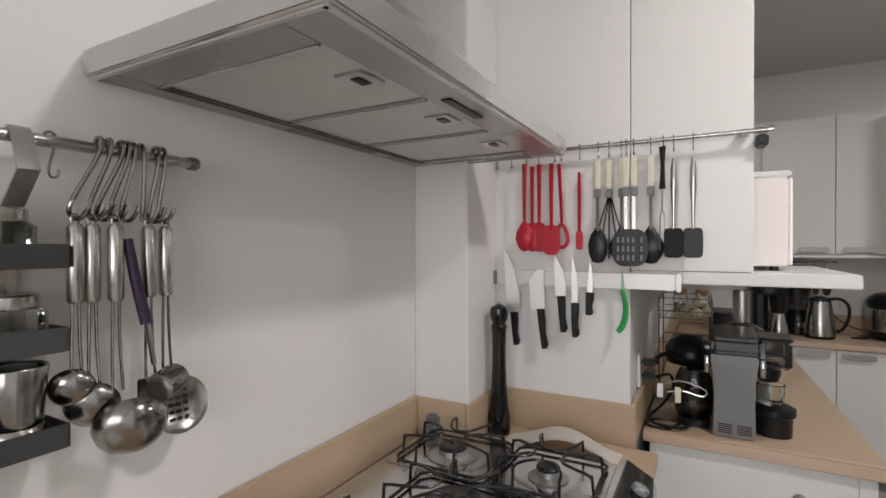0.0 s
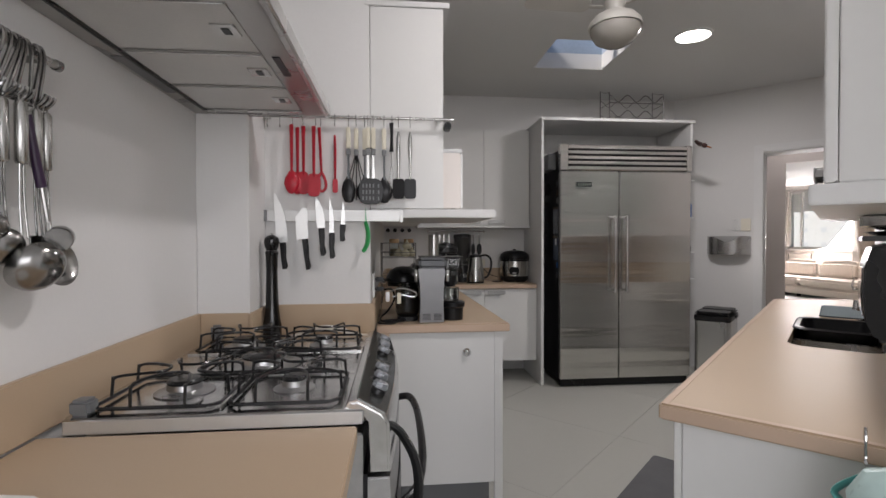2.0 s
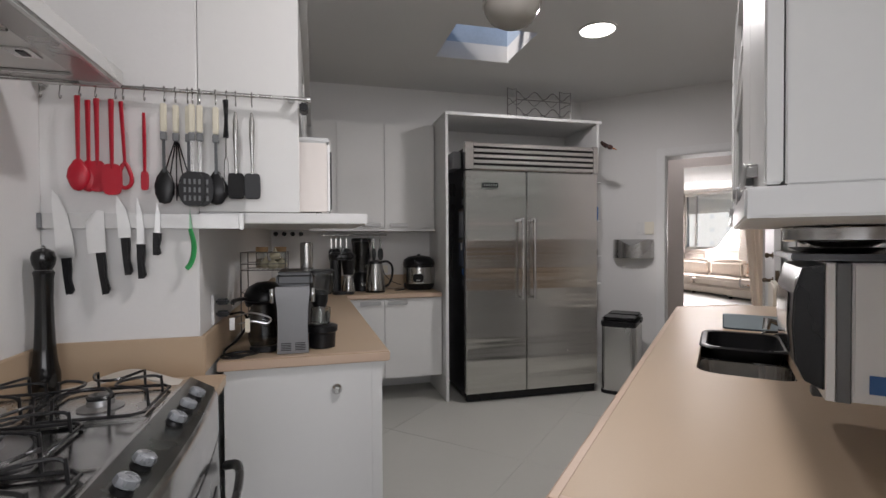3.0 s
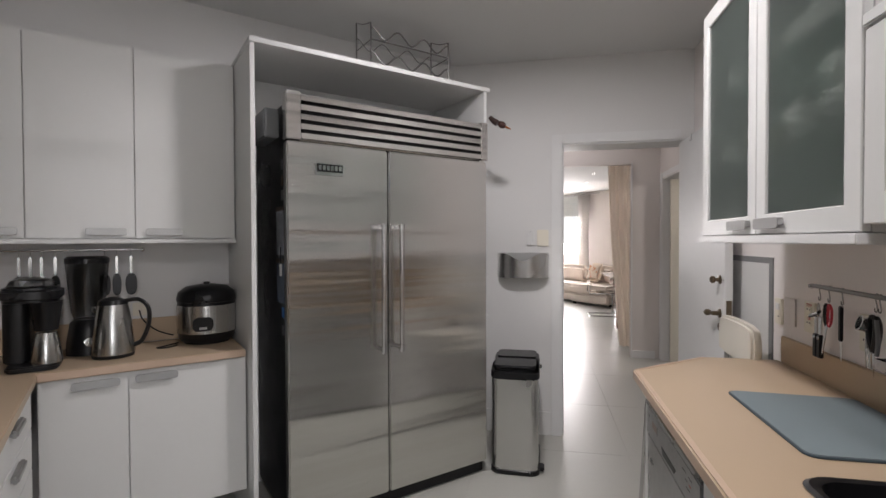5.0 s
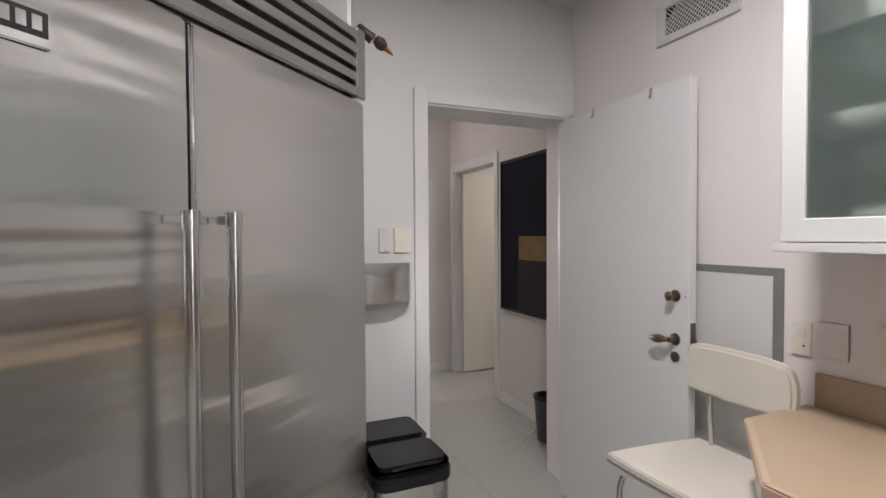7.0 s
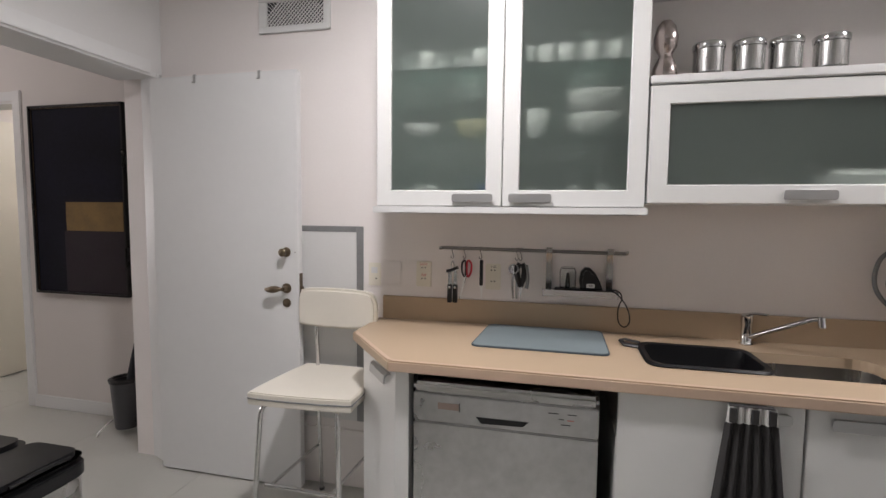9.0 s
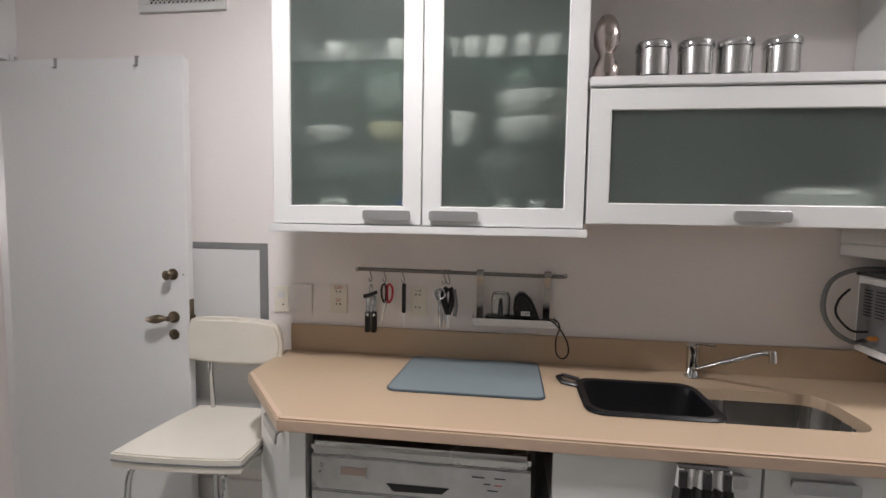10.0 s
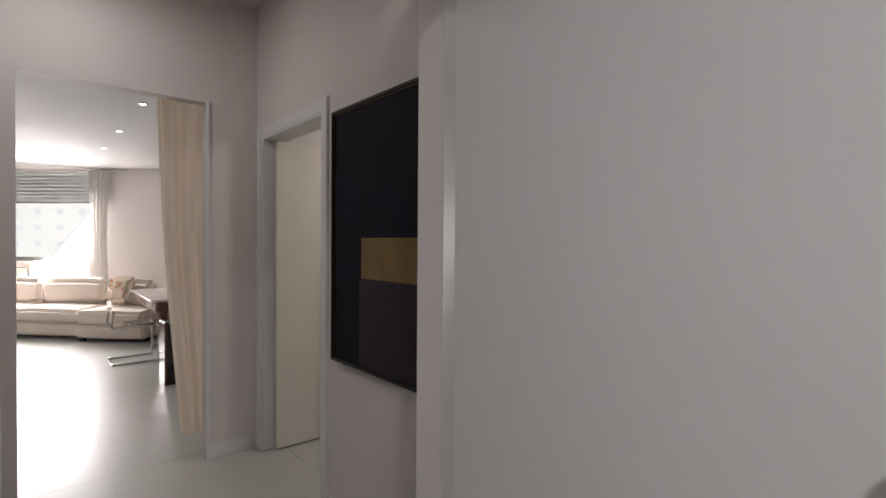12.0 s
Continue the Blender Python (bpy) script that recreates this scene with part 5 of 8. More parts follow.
for nm, lb, y0, y1, z0, z1, m_ in (("notice", "grey printed sheet held to the side of the fridge", 4.925, 5.06, 1.36, 1.60, NOTE), ("notice", "dark blue-grey calendar sheet on the side of the fridge", 4.925, 5.06, 1.12, 1.34, mat("blue_grey_card", (0.10, 0.12, 0.16), 0.6, vary=0.4, scale=20))):
    nt = thing(nm, lb, "notice", (2.17, (y0 + y1) / 2, z0))
    part("sheet", bb(2.1725, 2.1745, y0, y1, z0, z1), m_, nt)
    part("top_strip", bb(2.170, 2.1722, y0, y1, z1 - 0.022, z1), BRASS, nt)
op = thing("bottle_opener", "small white bottle opener hanging on the fridge's side", "bottle opener", (2.166, 4.96, 1.26))
part("body", bb(2.162, 2.168, 4.945, 4.975, 1.255, 1.315, 0.002), WHITE, op)
part("cord", cyl((2.165, 4.96, 1.316), (2.165, 4.96, 1.40), 0.002, 6), BLACK, op)
sb = thing("control_box", "grey junction box on top of the fridge's side", "box", (2.12, 5.0, 1.95))
part("body", bb(2.085, 2.155, 4.93, 5.2, 1.93, 2.07, 0.006), GREYP, sb)

# ---- rubbish bin ----
bn = thing("rubbish_bin", "brushed steel pedal bin with a black two-part lid", "rubbish bin", (6.0, 0.865, 0), B)
part("body", prism(rounded(5.795, 6.25, 0.725, 1.008, 0.05), 0.02, 0.585, "z", 0.003, 1), HOODST, bn)
part("base_rim", prism(rounded(5.788, 6.257, 0.718, 1.015, 0.055), 0.0, 0.03, "z", 0.004, 1), BLACK, bn)
part("collar", prism(rounded(5.788, 6.257, 0.718, 1.015, 0.055), 0.586, 0.628, "z", 0.004, 2), BLACK, bn)
part("lid", prism(rounded(5.792, 6.018, 0.722, 1.011, 0.05), 0.629, 0.665, "z", 0.018, 4), BLACK, bn)
part("lid", prism(rounded(6.024, 6.253, 0.722, 1.011, 0.05), 0.629, 0.668, "z", 0.018, 4), BLACK, bn)
part("lid_grip", tube([(5.80, 0.78, 0.655), (5.795, 0.86, 0.663), (5.80, 0.95, 0.655)], 0.006, 8, 4), BLACK, bn)
part("pedal", bb(5.84, 5.92, 0.690, 0.722, 0.015, 0.035, 0.006), BLACK, bn)
part("lid_hinge", lathe([(0, 0), (0.012, 0), (0.012, 0.012), (0, 0.014)], (6.02, 0.718, 0.615), 14, (0, -1, 0)), BLACK, bn)

# ---- on the door wall ----
ds = thing("letter_holder", "curved brushed steel wall holder with a wavy front edge", "wall holder", (6.4, 0.84, 1.14), B)
sh = bmesh.new()
N = 24
rows_ = []
for i in range(N + 1):
    v = 0.655 + 0.37 * i / N
    c = abs(i / N - 0.5) * 2
    u = 6.455 - 0.105 * math.sqrt(max(0, 1 - c ** 2.6))
    zt = 1.335 - 0.055 * (math.cos(math.pi * min(1, c * 1.35)) + 1) / 2 - (0.0 if c < 0.9 else 0.004)
    rows_.append([sh.verts.new(p) for p in ((u, v, 1.158), (u, v, zt), (u + 0.003, v, zt), (u + 0.003, v, 1.161))])
for a, b in zip(rows_, rows_[1:]):
    for k in range(4):
        sh.faces.new((a[k], b[k], b[(k + 1) % 4], a[(k + 1) % 4]))
sh.faces.new(rows_[0])
sh.faces.new(rows_[-1][::-1])
bmesh.ops.recalc_face_normals(sh, faces=sh.faces)
part("front", sh, HOODST, ds)
part("back", bb(6.452, 6.459, 0.655, 1.025, 1.158, 1.338, 0.001), ALU, ds)
bt = [(6.455, 0.66)] + [(6.458 - 0.105 * math.sqrt(max(0, 1 - (abs(i / 16 - 0.5) * 2) ** 2.6)), 0.66 + 0.36 * i / 16) for i in range(17)] + [(6.455, 1.02)]
bt = [bt[i] for i in range(1, 18)]
part("base", prism(bt, 1.1585, 1.1605, "z"), STEELV, ds)
PLAST = mat("ivory_switch_plastic", (0.76, 0.72, 0.62), 0.4, vary=0.02)


def switch_c(v0, v1, z0, z1, label, rocker):
    t = thing("light_switch", label, "switch", (6.455, (v0 + v1) / 2, z0), B)
    p_ = part("plate", bb(6.448, 6.459, v0, v1, z0, z1, 0.004, 3), PLAST if rocker else WHITE, t)
    if rocker:
        part("rocker", bb(6.443, 6.4475, (v0 + v1) / 2 - 0.018, (v0 + v1) / 2 + 0.018, z0 + 0.055, z0 + 0.075, 0.001), PLAST, t)
    else:
        for z in (z0 + 0.012, z1 - 0.012):
            part("screw", lathe([(0, 0), (0.003, 0), (0.0025, 0.0015), (0, 0.002)], (6.448, (v0 + v1) / 2, z), 10, (-1, 0, 0)), GREYP, t)


switch_c(0.757, 0.812, 1.388, 1.505, "narrow white blank wall plate with two screws", False)
switch_c(0.655, 0.738, 1.385, 1.505, "ivory wall plate with one light switch", True)

# ---- door leaf fittings ----
def brass(name, prof, u, z, n=20, parent=None):
    return part(name, lathe(prof, (u, -0.2248, z), n, (0, 1, 0)), BRASS, parent)


brass("turn_rose", [(0, 0), (0.024, 0), (0.024, 0.004), (0.012, 0.008), (0.009, 0.022), (0.018, 0.03), (0.020, 0.042), (0.012, 0.05), (0, 0.052)], 5.665, 1.215, parent=leaf)
rz = brass("handle_rose", [(0, 0), (0.025, 0), (0.025, 0.005), (0.013, 0.009), (0.011, 0.04), (0, 0.042)], 5.665, 1.035, parent=leaf)
part("lever", tube([(5.665, -0.185, 1.035), (5.685, -0.180, 1.036), (5.708, -0.178, 1.034), (5.738, -0.180, 1.031), (5.758, -0.183, 1.031)], lambda u: 0.008 + 0.010 * math.sin(min(1, max(0, u)) * 3.0) ** 2 * (1 if u > .25 else u * 4), 12, 5), BRASS, leaf, "egg-shaped aged brass lever")
brass("key_rose", [(0, 0), (0.022, 0), (0.022, 0.005), (0.014, 0.008), (0.004, 0.008), (0.004, 0.004), (0, 0.004)], 5.665, 0.962, parent=leaf)
part("lock_plate", bb(5.597, 5.6, -0.258, -0.232, 0.93, 1.11, 0.0005), BRASS, leaf)
part("latch", bb(5.585, 5.597, -0.252, -0.238, 1.02, 1.045, 0.002), BRASS, leaf)
brass("lock_pin", [(0, 0), (0.003, 0), (0.003, 0.002), (0, 0.002)], 5.618, 1.215, 8, leaf)
for u in (5.80, 6.17):
    dh = thing("door_hook", "small metal over-door hook on the door's top edge", "hook", (u, -0.2, 2.06), B, "over-door hooks")
    part("strip", bb(u - 0.007, u + 0.007, -0.2235, -0.222, 2.06, 2.099, 0.0004), ALU, dh)
    part("strip", bb(u - 0.007, u + 0.007, -0.2665, -0.222, 2.0965, 2.098, 0.0004), ALU, dh)
    part("tip", bb(u - 0.007, u + 0.007, -0.2219, -0.210, 2.058, 2.060, 0.0004), ALU, dh)

# ---- framed service panel, sockets and vent on the sink wall ----
sp = thing("service_panel", "white wall panel framed with dull grey tape", "panel", (5.6, -0.32, 0.5), B)
TAPE = mat("dull_grey_tape", (0.27, 0.272, 0.275), 0.5, 0.3, vary=0.15, scale=8)
part("board", bb(5.335, 6.0, -0.3245, -0.319, 0.35, 1.315, 0.001), WALL, sp)
part("tape", bb(5.298, 5.334, -0.3245, -0.3185, 0.35, 1.345, 0.001), TAPE, sp)
part("tape", bb(5.334, 6.0, -0.3245, -0.3185, 1.316, 1.345, 0.001), TAPE, sp)
setting("baseboard", bb(5.17, 6.44, -0.3245, -0.312, 0, 0.30, 0.002), WALLB, B)

vt = thing("air_vent", "white wall vent with a diamond-pattern grille", "vent", (5.66, -0.31, 2.31), B)
fr = bb(5.465, 5.855, -0.3245, -0.310, 2.305, 2.335, 0.002)
for a in ((5.465, 5.50, 2.335, 2.455), (5.81, 5.855, 2.335, 2.455), (5.465, 5.855, 2.455, 2.475)):
    bb(a[0], a[1], -0.3245, -0.310, a[2], a[3], 0.002, bm=fr)
part("frame", fr, WHITE, vt)
part("backing", bb(5.50, 5.81, -0.3245, -0.322, 2.335, 2.455), BLACK, vt)
gg = bmesh.new()
for k in range(-6, 17):
    for sgn in (1, -1):
        a0 = 5.50 + k * 0.02
        p0, p1 = [a0, 2.335], [a0 + sgn * 0.12, 2.455]
        if sgn < 0:
            p0[0] += 0.12
            p1[0] = p0[0] - 0.12
        lo_, hi_ = 5.50, 5.81
        t0, t1 = 0.0, 1.0
        dx = p1[0] - p0[0]
        for lim in (lo_, hi_):
            tt = (lim - p0[0]) / dx
            if 0 < tt < 1:
                if (p0[0] < lo_ or p0[0] > hi_) and abs(p0[0] - lim) < abs(p1[0] - lim):
                    t0 = max(t0, tt)
                elif p1[0] < lo_ or p1[0] > hi_:
                    t1 = min(t1, tt)
        q0 = (p0[0] + dx * t0, 2.335 + 0.12 * t0)
        q1 = (p0[0] + dx * t1, 2.335 + 0.12 * t1)
        if lo_ - 1e-6 <= q0[0] <= hi_ + 1e-6 and lo_ - 1e-6 <= q1[0] <= hi_ + 1e-6 and t1 - t0 > 0.05:
            tube([(q0[0], -0.318 + 0.001 * sgn, q0[1]), (q1[0], -0.318 + 0.001 * sgn, q1[1])], 0.0026, 4, 1, bm=gg, smooth=False)
part("lattice", gg, WHITE, vt)


def socket(u0, u1, z0, z1, label, kind):
    t = thing("wall_socket", label, "socket", ((u0 + u1) / 2, -0.318, z0), B)
    part("plate", bb(u0, u1, -0.3245, -0.314 if kind != "blank" else -0.319, z0, z1, 0.003, 2), PLAST if kind != "blank" else WALLB, t)
    c = (u0 + u1) / 2
    if kind == "double":
        for z in ((z0 + z1) / 2 - 0.032, (z0 + z1) / 2 + 0.02):
            m = part("module", bb(c - 0.018, c + 0.018, -0.3138, -0.312, z, z + 0.022, 0.001), PLAST, t)
            for o in (-0.008, 0.008):
                part("hole", bb(c + o - 0.003, c + o + 0.003, -0.3119, -0.3112, z + 0.008, z + 0.014), BLACK, m)
    if kind == "switch":
        part("rocker", bb(c - 0.016, c + 0.016, -0.3138, -0.311, z0 + 0.062, z0 + 0.092, 0.001), WHITE, t)
        m = part("module", bb(c - 0.016, c + 0.016, -0.3138, -0.312, z0 + 0.02, z0 + 0.05, 0.001), PLAST, t)
        part("hole", bb(c - 0.012, c - 0.006, -0.3119, -0.3112, z0 + 0.032, z0 + 0.038), BLACK, m)
    return t


def words(parent, text, at, size, material, m, name="lettering"):
    cu = bpy.data.curves.new(name, "FONT")
    cu.body, cu.size, cu.extrude, cu.align_x, cu.align_y = text, size, 0.0003, "CENTER", "CENTER"
    tmp = bpy.data.objects.new(name, cu)
    scene.collection.objects.link(tmp)
    bpy.context.view_layer.update()
    me = bpy.data.meshes.new_from_object(tmp.evaluated_get(bpy.context.evaluated_depsgraph_get()))
    bpy.data.objects.remove(tmp)
    me.transform(Matrix.Translation(Vector(at) - BASE[parent.name]) @ m)
    me.materials.clear()
    me.materials.append(material)
    ob = new(name, me)
    ob.parent = parent
    BASE[ob.name] = BASE[parent.name]
    return ob


FACE_V = pose(0, 0, 0, 90, 0, 180)
socket(5.205, 5.268, 1.055, 1.168, "ivory wall plate with a rocker switch and a socket", "switch")
socket(5.10, 5.192, 1.062, 1.18, "blank painted-over wall plate", "blank")
REDINK = mat("red_ink", (0.55, 0.12, 0.10), 0.5)
sA = socket(4.948, 5.022, 1.062, 1.183, "ivory double socket with red voltage lettering", "double")
words(sA, "220V", (4.985, -0.3135, 1.170), 0.018, REDINK, FACE_V)
words(sA, "220", (4.985, -0.3135, 1.118), 0.016, REDINK, FACE_V)
sB = socket(4.615, 4.685, 1.062, 1.183, "ivory double socket with a 110 volt label", "double")
words(sB, "110", (4.65, -0.3135, 1.168), 0.017, BLACK, FACE_V)

# ---- rail, basket and tools over the worktop ----
VR = -0.275
WORN = mat("tarnished_steel", (0.20, 0.195, 0.19), 0.35, 0.9, vary=0.1)
r2 = thing("utensil_rail", "thin round steel rail over the worktop", "rail", (4.48, VR, 1.254), B)
part("bar", cyl((4.075, VR, 1.250), (4.888, VR, 1.256), 0.0078, 12), WORN, r2)
for u in (4.11, 4.86):
    part("mount", cyl((u, -0.324, 1.253), (u, VR, 1.253), 0.006, 10), CHROME, r2)
for u in (4.072, 4.891):
    part("end_cap", cyl((u - 0.006, VR, 1.253), (u + 0.006, VR, 1.253), 0.009, 12), CHROME, r2)
for u in (4.833, 4.775, 4.700, 4.535, 4.518):
    s_hook(u, VR, 1.252, 0.045, (1, 0), 0.0018, B, group="rail hooks over the worktop")

co = thing("can_opener", "steel can opener with two black handles on the rail", "can opener", (4.833, -0.27, 1.0), B)
for o in (-0.013, 0.013):
    part("handle", prism(rounded(4.833 + o - 0.011, 4.833 + o + 0.011, 1.0, 1.085, 0.005, 3), -0.277, -0.262, "y", 0.003, 2), BLACK, co)
    part("arm", bb(4.833 + o - 0.008, 4.833 + o + 0.008, -0.273, -0.267, 1.085, 1.15, 0.001), CHROME, co)
    part("rivet", lathe([(0, 0), (0.007, 0), (0.006, 0.002), (0, 0.003)], (4.833 + o, -0.262, 1.073), 12, (0, 1, 0)), CHROME, co)
part("turner", tube([(4.805, -0.258, 1.168), (4.833, -0.258, 1.155), (4.86, -0.258, 1.148)], 0.009, 10, 4, flat=0.6), BLACK, co)
part("ring", tube([(4.833, -0.27, 1.15), (4.826, -0.27, 1.175), (4.833, -0.27, 1.195), (4.840, -0.27, 1.175)], 0.0025, 6, 4, True), CHROME, co)
sc = thing("scissors", "kitchen scissors with red and black handles hanging open", "scissors", (4.77, -0.265, 1.03), B)
for o, m in ((-0.013, RED), (0.011, BLACK)):
    part("loop", tube([(4.768 + o * 0.5, -0.265, 1.125), (4.768 + o * 1.7, -0.265, 1.145), (4.768 + o * 1.8, -0.265, 1.185), (4.768 + o * 0.6, -0.265, 1.20), (4.768 + o * 0.2, -0.265, 1.17)], 0.0045, 8, 4, True), m, sc)
part("blade", prism([(4.764, 1.13), (4.774, 1.13), (4.800, 1.02), (4.796, 1.02)], -0.266, -0.264, "y"), CHROME, sc)
part("blade", prism([(4.768, 1.13), (4.778, 1.13), (4.797, 1.025), (4.794, 1.025)], -0.2635, -0.262, "y"), BLADE, sc)
pk = thing("paring_knife", "small knife with a black handle hanging point down", "knife", (4.697, -0.268, 1.02), B)
part("handle", prism(rounded(4.690, 4.706, 1.085, 1.205, 0.007, 4), -0.273, -0.263, "y", 0.003, 2), BLACK, pk)
part("blade", prism([(4.692, 1.085), (4.703, 1.085), (4.699, 1.03), (4.694, 1.02)], -0.269, -0.267, "y"), BLADE, pk)
gp = thing("garlic_press", "steel garlic press hanging from the rail", "garlic press", (4.54, -0.26, 1.03), B)
for o in (-0.009, 0.009):
    part("handle", tube([(4.543 + o, -0.262, 1.16), (4.546 + o, -0.262, 1.10), (4.543 + o * 0.8, -0.262, 1.035)], 0.0055, 8, 4), CHROME, gp)
part("clip", tube([(4.495, -0.250, 1.19), (4.487, -0.250, 1.13), (4.492, -0.250, 1.085)], 0.010, 8, 4, flat=0.6), GREYP, gp)
part("cup", lathe([(0, -0.016), (0.022, -0.013), (0.024, 0.014), (0.020, 0.015), (0.018, -0.008), (0, -0.009)], (4.548, -0.25, 1.168), 20, (0.2, 1, 0.3)), CHROME, gp)
bl = thing("kitchen_shears", "black-handled kitchen shears hanging point down", "scissors", (4.518, -0.255, 1.02), B)
for o in (-0.012, 0.014):
    part("loop", tube([(4.518, -0.258, 1.09), (4.518 + o, -0.258, 1.13), (4.518 + o * 1.3, -0.258, 1.17), (4.518 + o * 0.4, -0.258, 1.195)], lambda u: 0.011 + 0.004 * math.sin(3 * u), 8, 5, flat=0.8), BLACK, bl)
part("blade", prism([(4.512, 1.09), (4.524, 1.09), (4.518, 1.015)], -0.259, -0.257, "y"), CHROME, bl)

bk = thing("rail_shelf", "small brushed steel shelf hung from the rail on two brackets", "shelf", (4.265, -0.25, 1.07), B)
part("tray", bb(4.11, 4.42, -0.30, -0.205, 1.072, 1.075, 0.001), STEEL, bk)
part("front_lip", bb(4.11, 4.42, -0.2045, -0.2025, 1.062, 1.093, 0.001), STEEL, bk)
for u in (4.1085, 4.4205):
    part("side_lip", bb(u - 0.001, u + 0.001, -0.30, -0.2045, 1.062, 1.093, 0.0004), STEEL, bk)
for u in (4.138, 4.397):
    strap = [(-0.266, 1.247), (-0.2655, 1.262), (-0.272, 1.266), (-0.284, 1.264), (-0.290, 1.25), (-0.302, 1.19), (-0.3035, 1.05)]
    back_ = [(-0.306, 1.05), (-0.3045, 1.19), (-0.2925, 1.252), (-0.286, 1.267), (-0.272, 1.269), (-0.2625, 1.264), (-0.263, 1.247)]
    part("bracket", prism(strap + back_, u - 0.013, u + 0.013, "x"), UTEN, bk)
ch = thing("food_chopper", "small black electric chopper with a clear bowl on the shelf", "food chopper", (4.26, -0.25, 1.076), B)
part("base", bb(4.165, 4.375, -0.285, -0.215, 1.0765, 1.095, 0.006), BLACK, ch)
hm = prism([(4.17, 1.096), (4.262, 1.096), (4.268, 1.13), (4.262, 1.17), (4.245, 1.19), (4.225, 1.188), (4.20, 1.165), (4.182, 1.13)], -0.283, -0.217, "y", 0.012, 4)
motor = part("motor", hm, BLACK, ch)
pl = part("plate", bb(4.205, 4.238, -0.2165, -0.2155, 1.105, 1.122), WHITE, motor)
words(pl, "110V", (4.2215, -0.2153, 1.1135), 0.0125, BLACK, FACE_V)
part("bowl", lathe([(0.030, 1.0965), (0.034, 1.10), (0.036, 1.165), (0.030, 1.185), (0.012, 1.19), (0.010, 1.188), (0.028, 1.182), (0.033, 1.163), (0.031, 1.101), (0.028, 1.0985)], (4.315, -0.25, 0), 28), CLEAR, ch)
part("spindle", lathe([(0, 1.0965), (0.011, 1.0965), (0.010, 1.12), (0.006, 1.16), (0, 1.165)], (4.315, -0.25, 0), 14), BLACK, ch)
part("cord", tube([(4.18, -0.22, 1.09), (4.15, -0.20, 1.098), (4.12, -0.195, 1.09), (4.085, -0.21, 1.05), (4.06, -0.24, 1.0), (4.055, -0.26, 0.955), (4.075, -0.262, 0.935), (4.10, -0.25, 0.96), (4.105, -0.23, 1.02), (4.095, -0.205, 1.07), (4.115, -0.193, 1.10), (4.16, -0.20, 1.10)], 0.0028, 8, 6), BLACK, ch)

mt = thing("drying_mat", "blue-grey microfibre drying mat with a thin bound edge", "mat", (4.4, -0.09, 0.9), B)
mo = rounded(4.165, 4.66, -0.285, 0.085, 0.03)
mo = [(u + (0.02 if (v > 0 and u > 4.5) else 0), v) for u, v in mo]
part("pad", prism(mo, 0.9005, 0.908, "z", 0.003, 2), MAT_BLUE, mt)
part("binding", tube([(u, v, 0.9035) for u, v in mo], 0.0035, 6, 1, True, smooth=False), mat("dark_blue_binding", (0.05, 0.07, 0.085), 0.8), mt)

# ---- sink ----
sk = thing("sink", "two undermounted stainless steel sink bowls", "sink", (3.65, 0, 0.7), B)


def basin(u0, u1):
    bm = bmesh.new()
    rings = []
    for d, z in ((0.0, 0.861), (0.004, 0.80), (0.012, 0.74), (0.05, 0.722)):
        rings.append([bm.verts.new((p[0], p[1], z)) for p in rounded(u0 + d, u1 - d, -0.135 + d, 0.175 - d, 0.06)])
    for a, b in zip(rings, rings[1:]):
        for i in range(len(a)):
            j = (i + 1) % len(a)
            bm.faces.new((a[i], b[i], b[j], a[j]))
    bm.faces.new(rings[-1])
    bmesh.ops.recalc_face_normals(bm, faces=bm.faces)
    bmesh.ops.solidify(bm, geom=bm.faces[:], thickness=0.0015)
    return bm


for u0, u1 in ((3.248, 3.628), (3.650, 4.052)):
    bs_ = part("bowl", basin(u0, u1), STEELV, sk)
    part("drain", lathe([(0, 0.724), (0.035, 0.724), (0.038, 0.7265), (0, 0.7265)], ((u0 + u1) / 2, 0.02, 0), 24), CHROME, bs_)
part("divider", bb(3.627, 3.651, -0.12, 0.16, 0.835, 0.8605, 0.004), STEELV, sk)
bt_ = thing("washing_up_tub", "black plastic washing-up tub sitting in the sink", "tub", (3.87, 0, 0.83), B)
bm = bmesh.new()
rings = []
for d, z in ((-0.022, 0.904), (-0.014, 0.911), (0.002, 0.908), (0.010, 0.86), (0.03, 0.79), (0.06, 0.782)):
    rings.append([bm.verts.new((p[0], p[1], z)) for p in rounded(3.668 + d, 4.030 - d, -0.116 + d, 0.150 - d, 0.055)])
for a, b in zip(rings, rings[1:]):
    for i in range(len(a)):
        j = (i + 1) % len(a)
        bm.faces.new((a[i], b[i], b[j], a[j]))
bm.faces.new(rings[-1])
bmesh.ops.recalc_face_normals(bm, faces=bm.faces)
bmesh.ops.solidify(bm, geom=bm.faces[:], thickness=0.003)
part("body", bm, mat("black_tub_plastic", (0.006, 0.006, 0.007), 0.4, spec=0.25), bt_)
part("handle", tube([(4.045, -0.06, 0.906), (4.095, -0.075, 0.910), (4.105, -0.125, 0.912), (4.085, -0.145, 0.912), (4.035, -0.115, 0.910)], 0.009, 8, 2, flat=0.6, smooth=False), BLACK, bt_)
tp = thing("tap", "chrome single-lever tap with a long thin spout", "tap", (3.613, -0.24, 0.9), B)
part("body", lathe([(0, 0.9005), (0.024, 0.9005), (0.025, 0.904), (0.021, 0.91), (0.020, 0.985), (0.022, 0.99), (0.022, 1.018), (0.014, 1.026), (0, 1.028)], (3.613, -0.24, 0), 28), CHROME, tp)
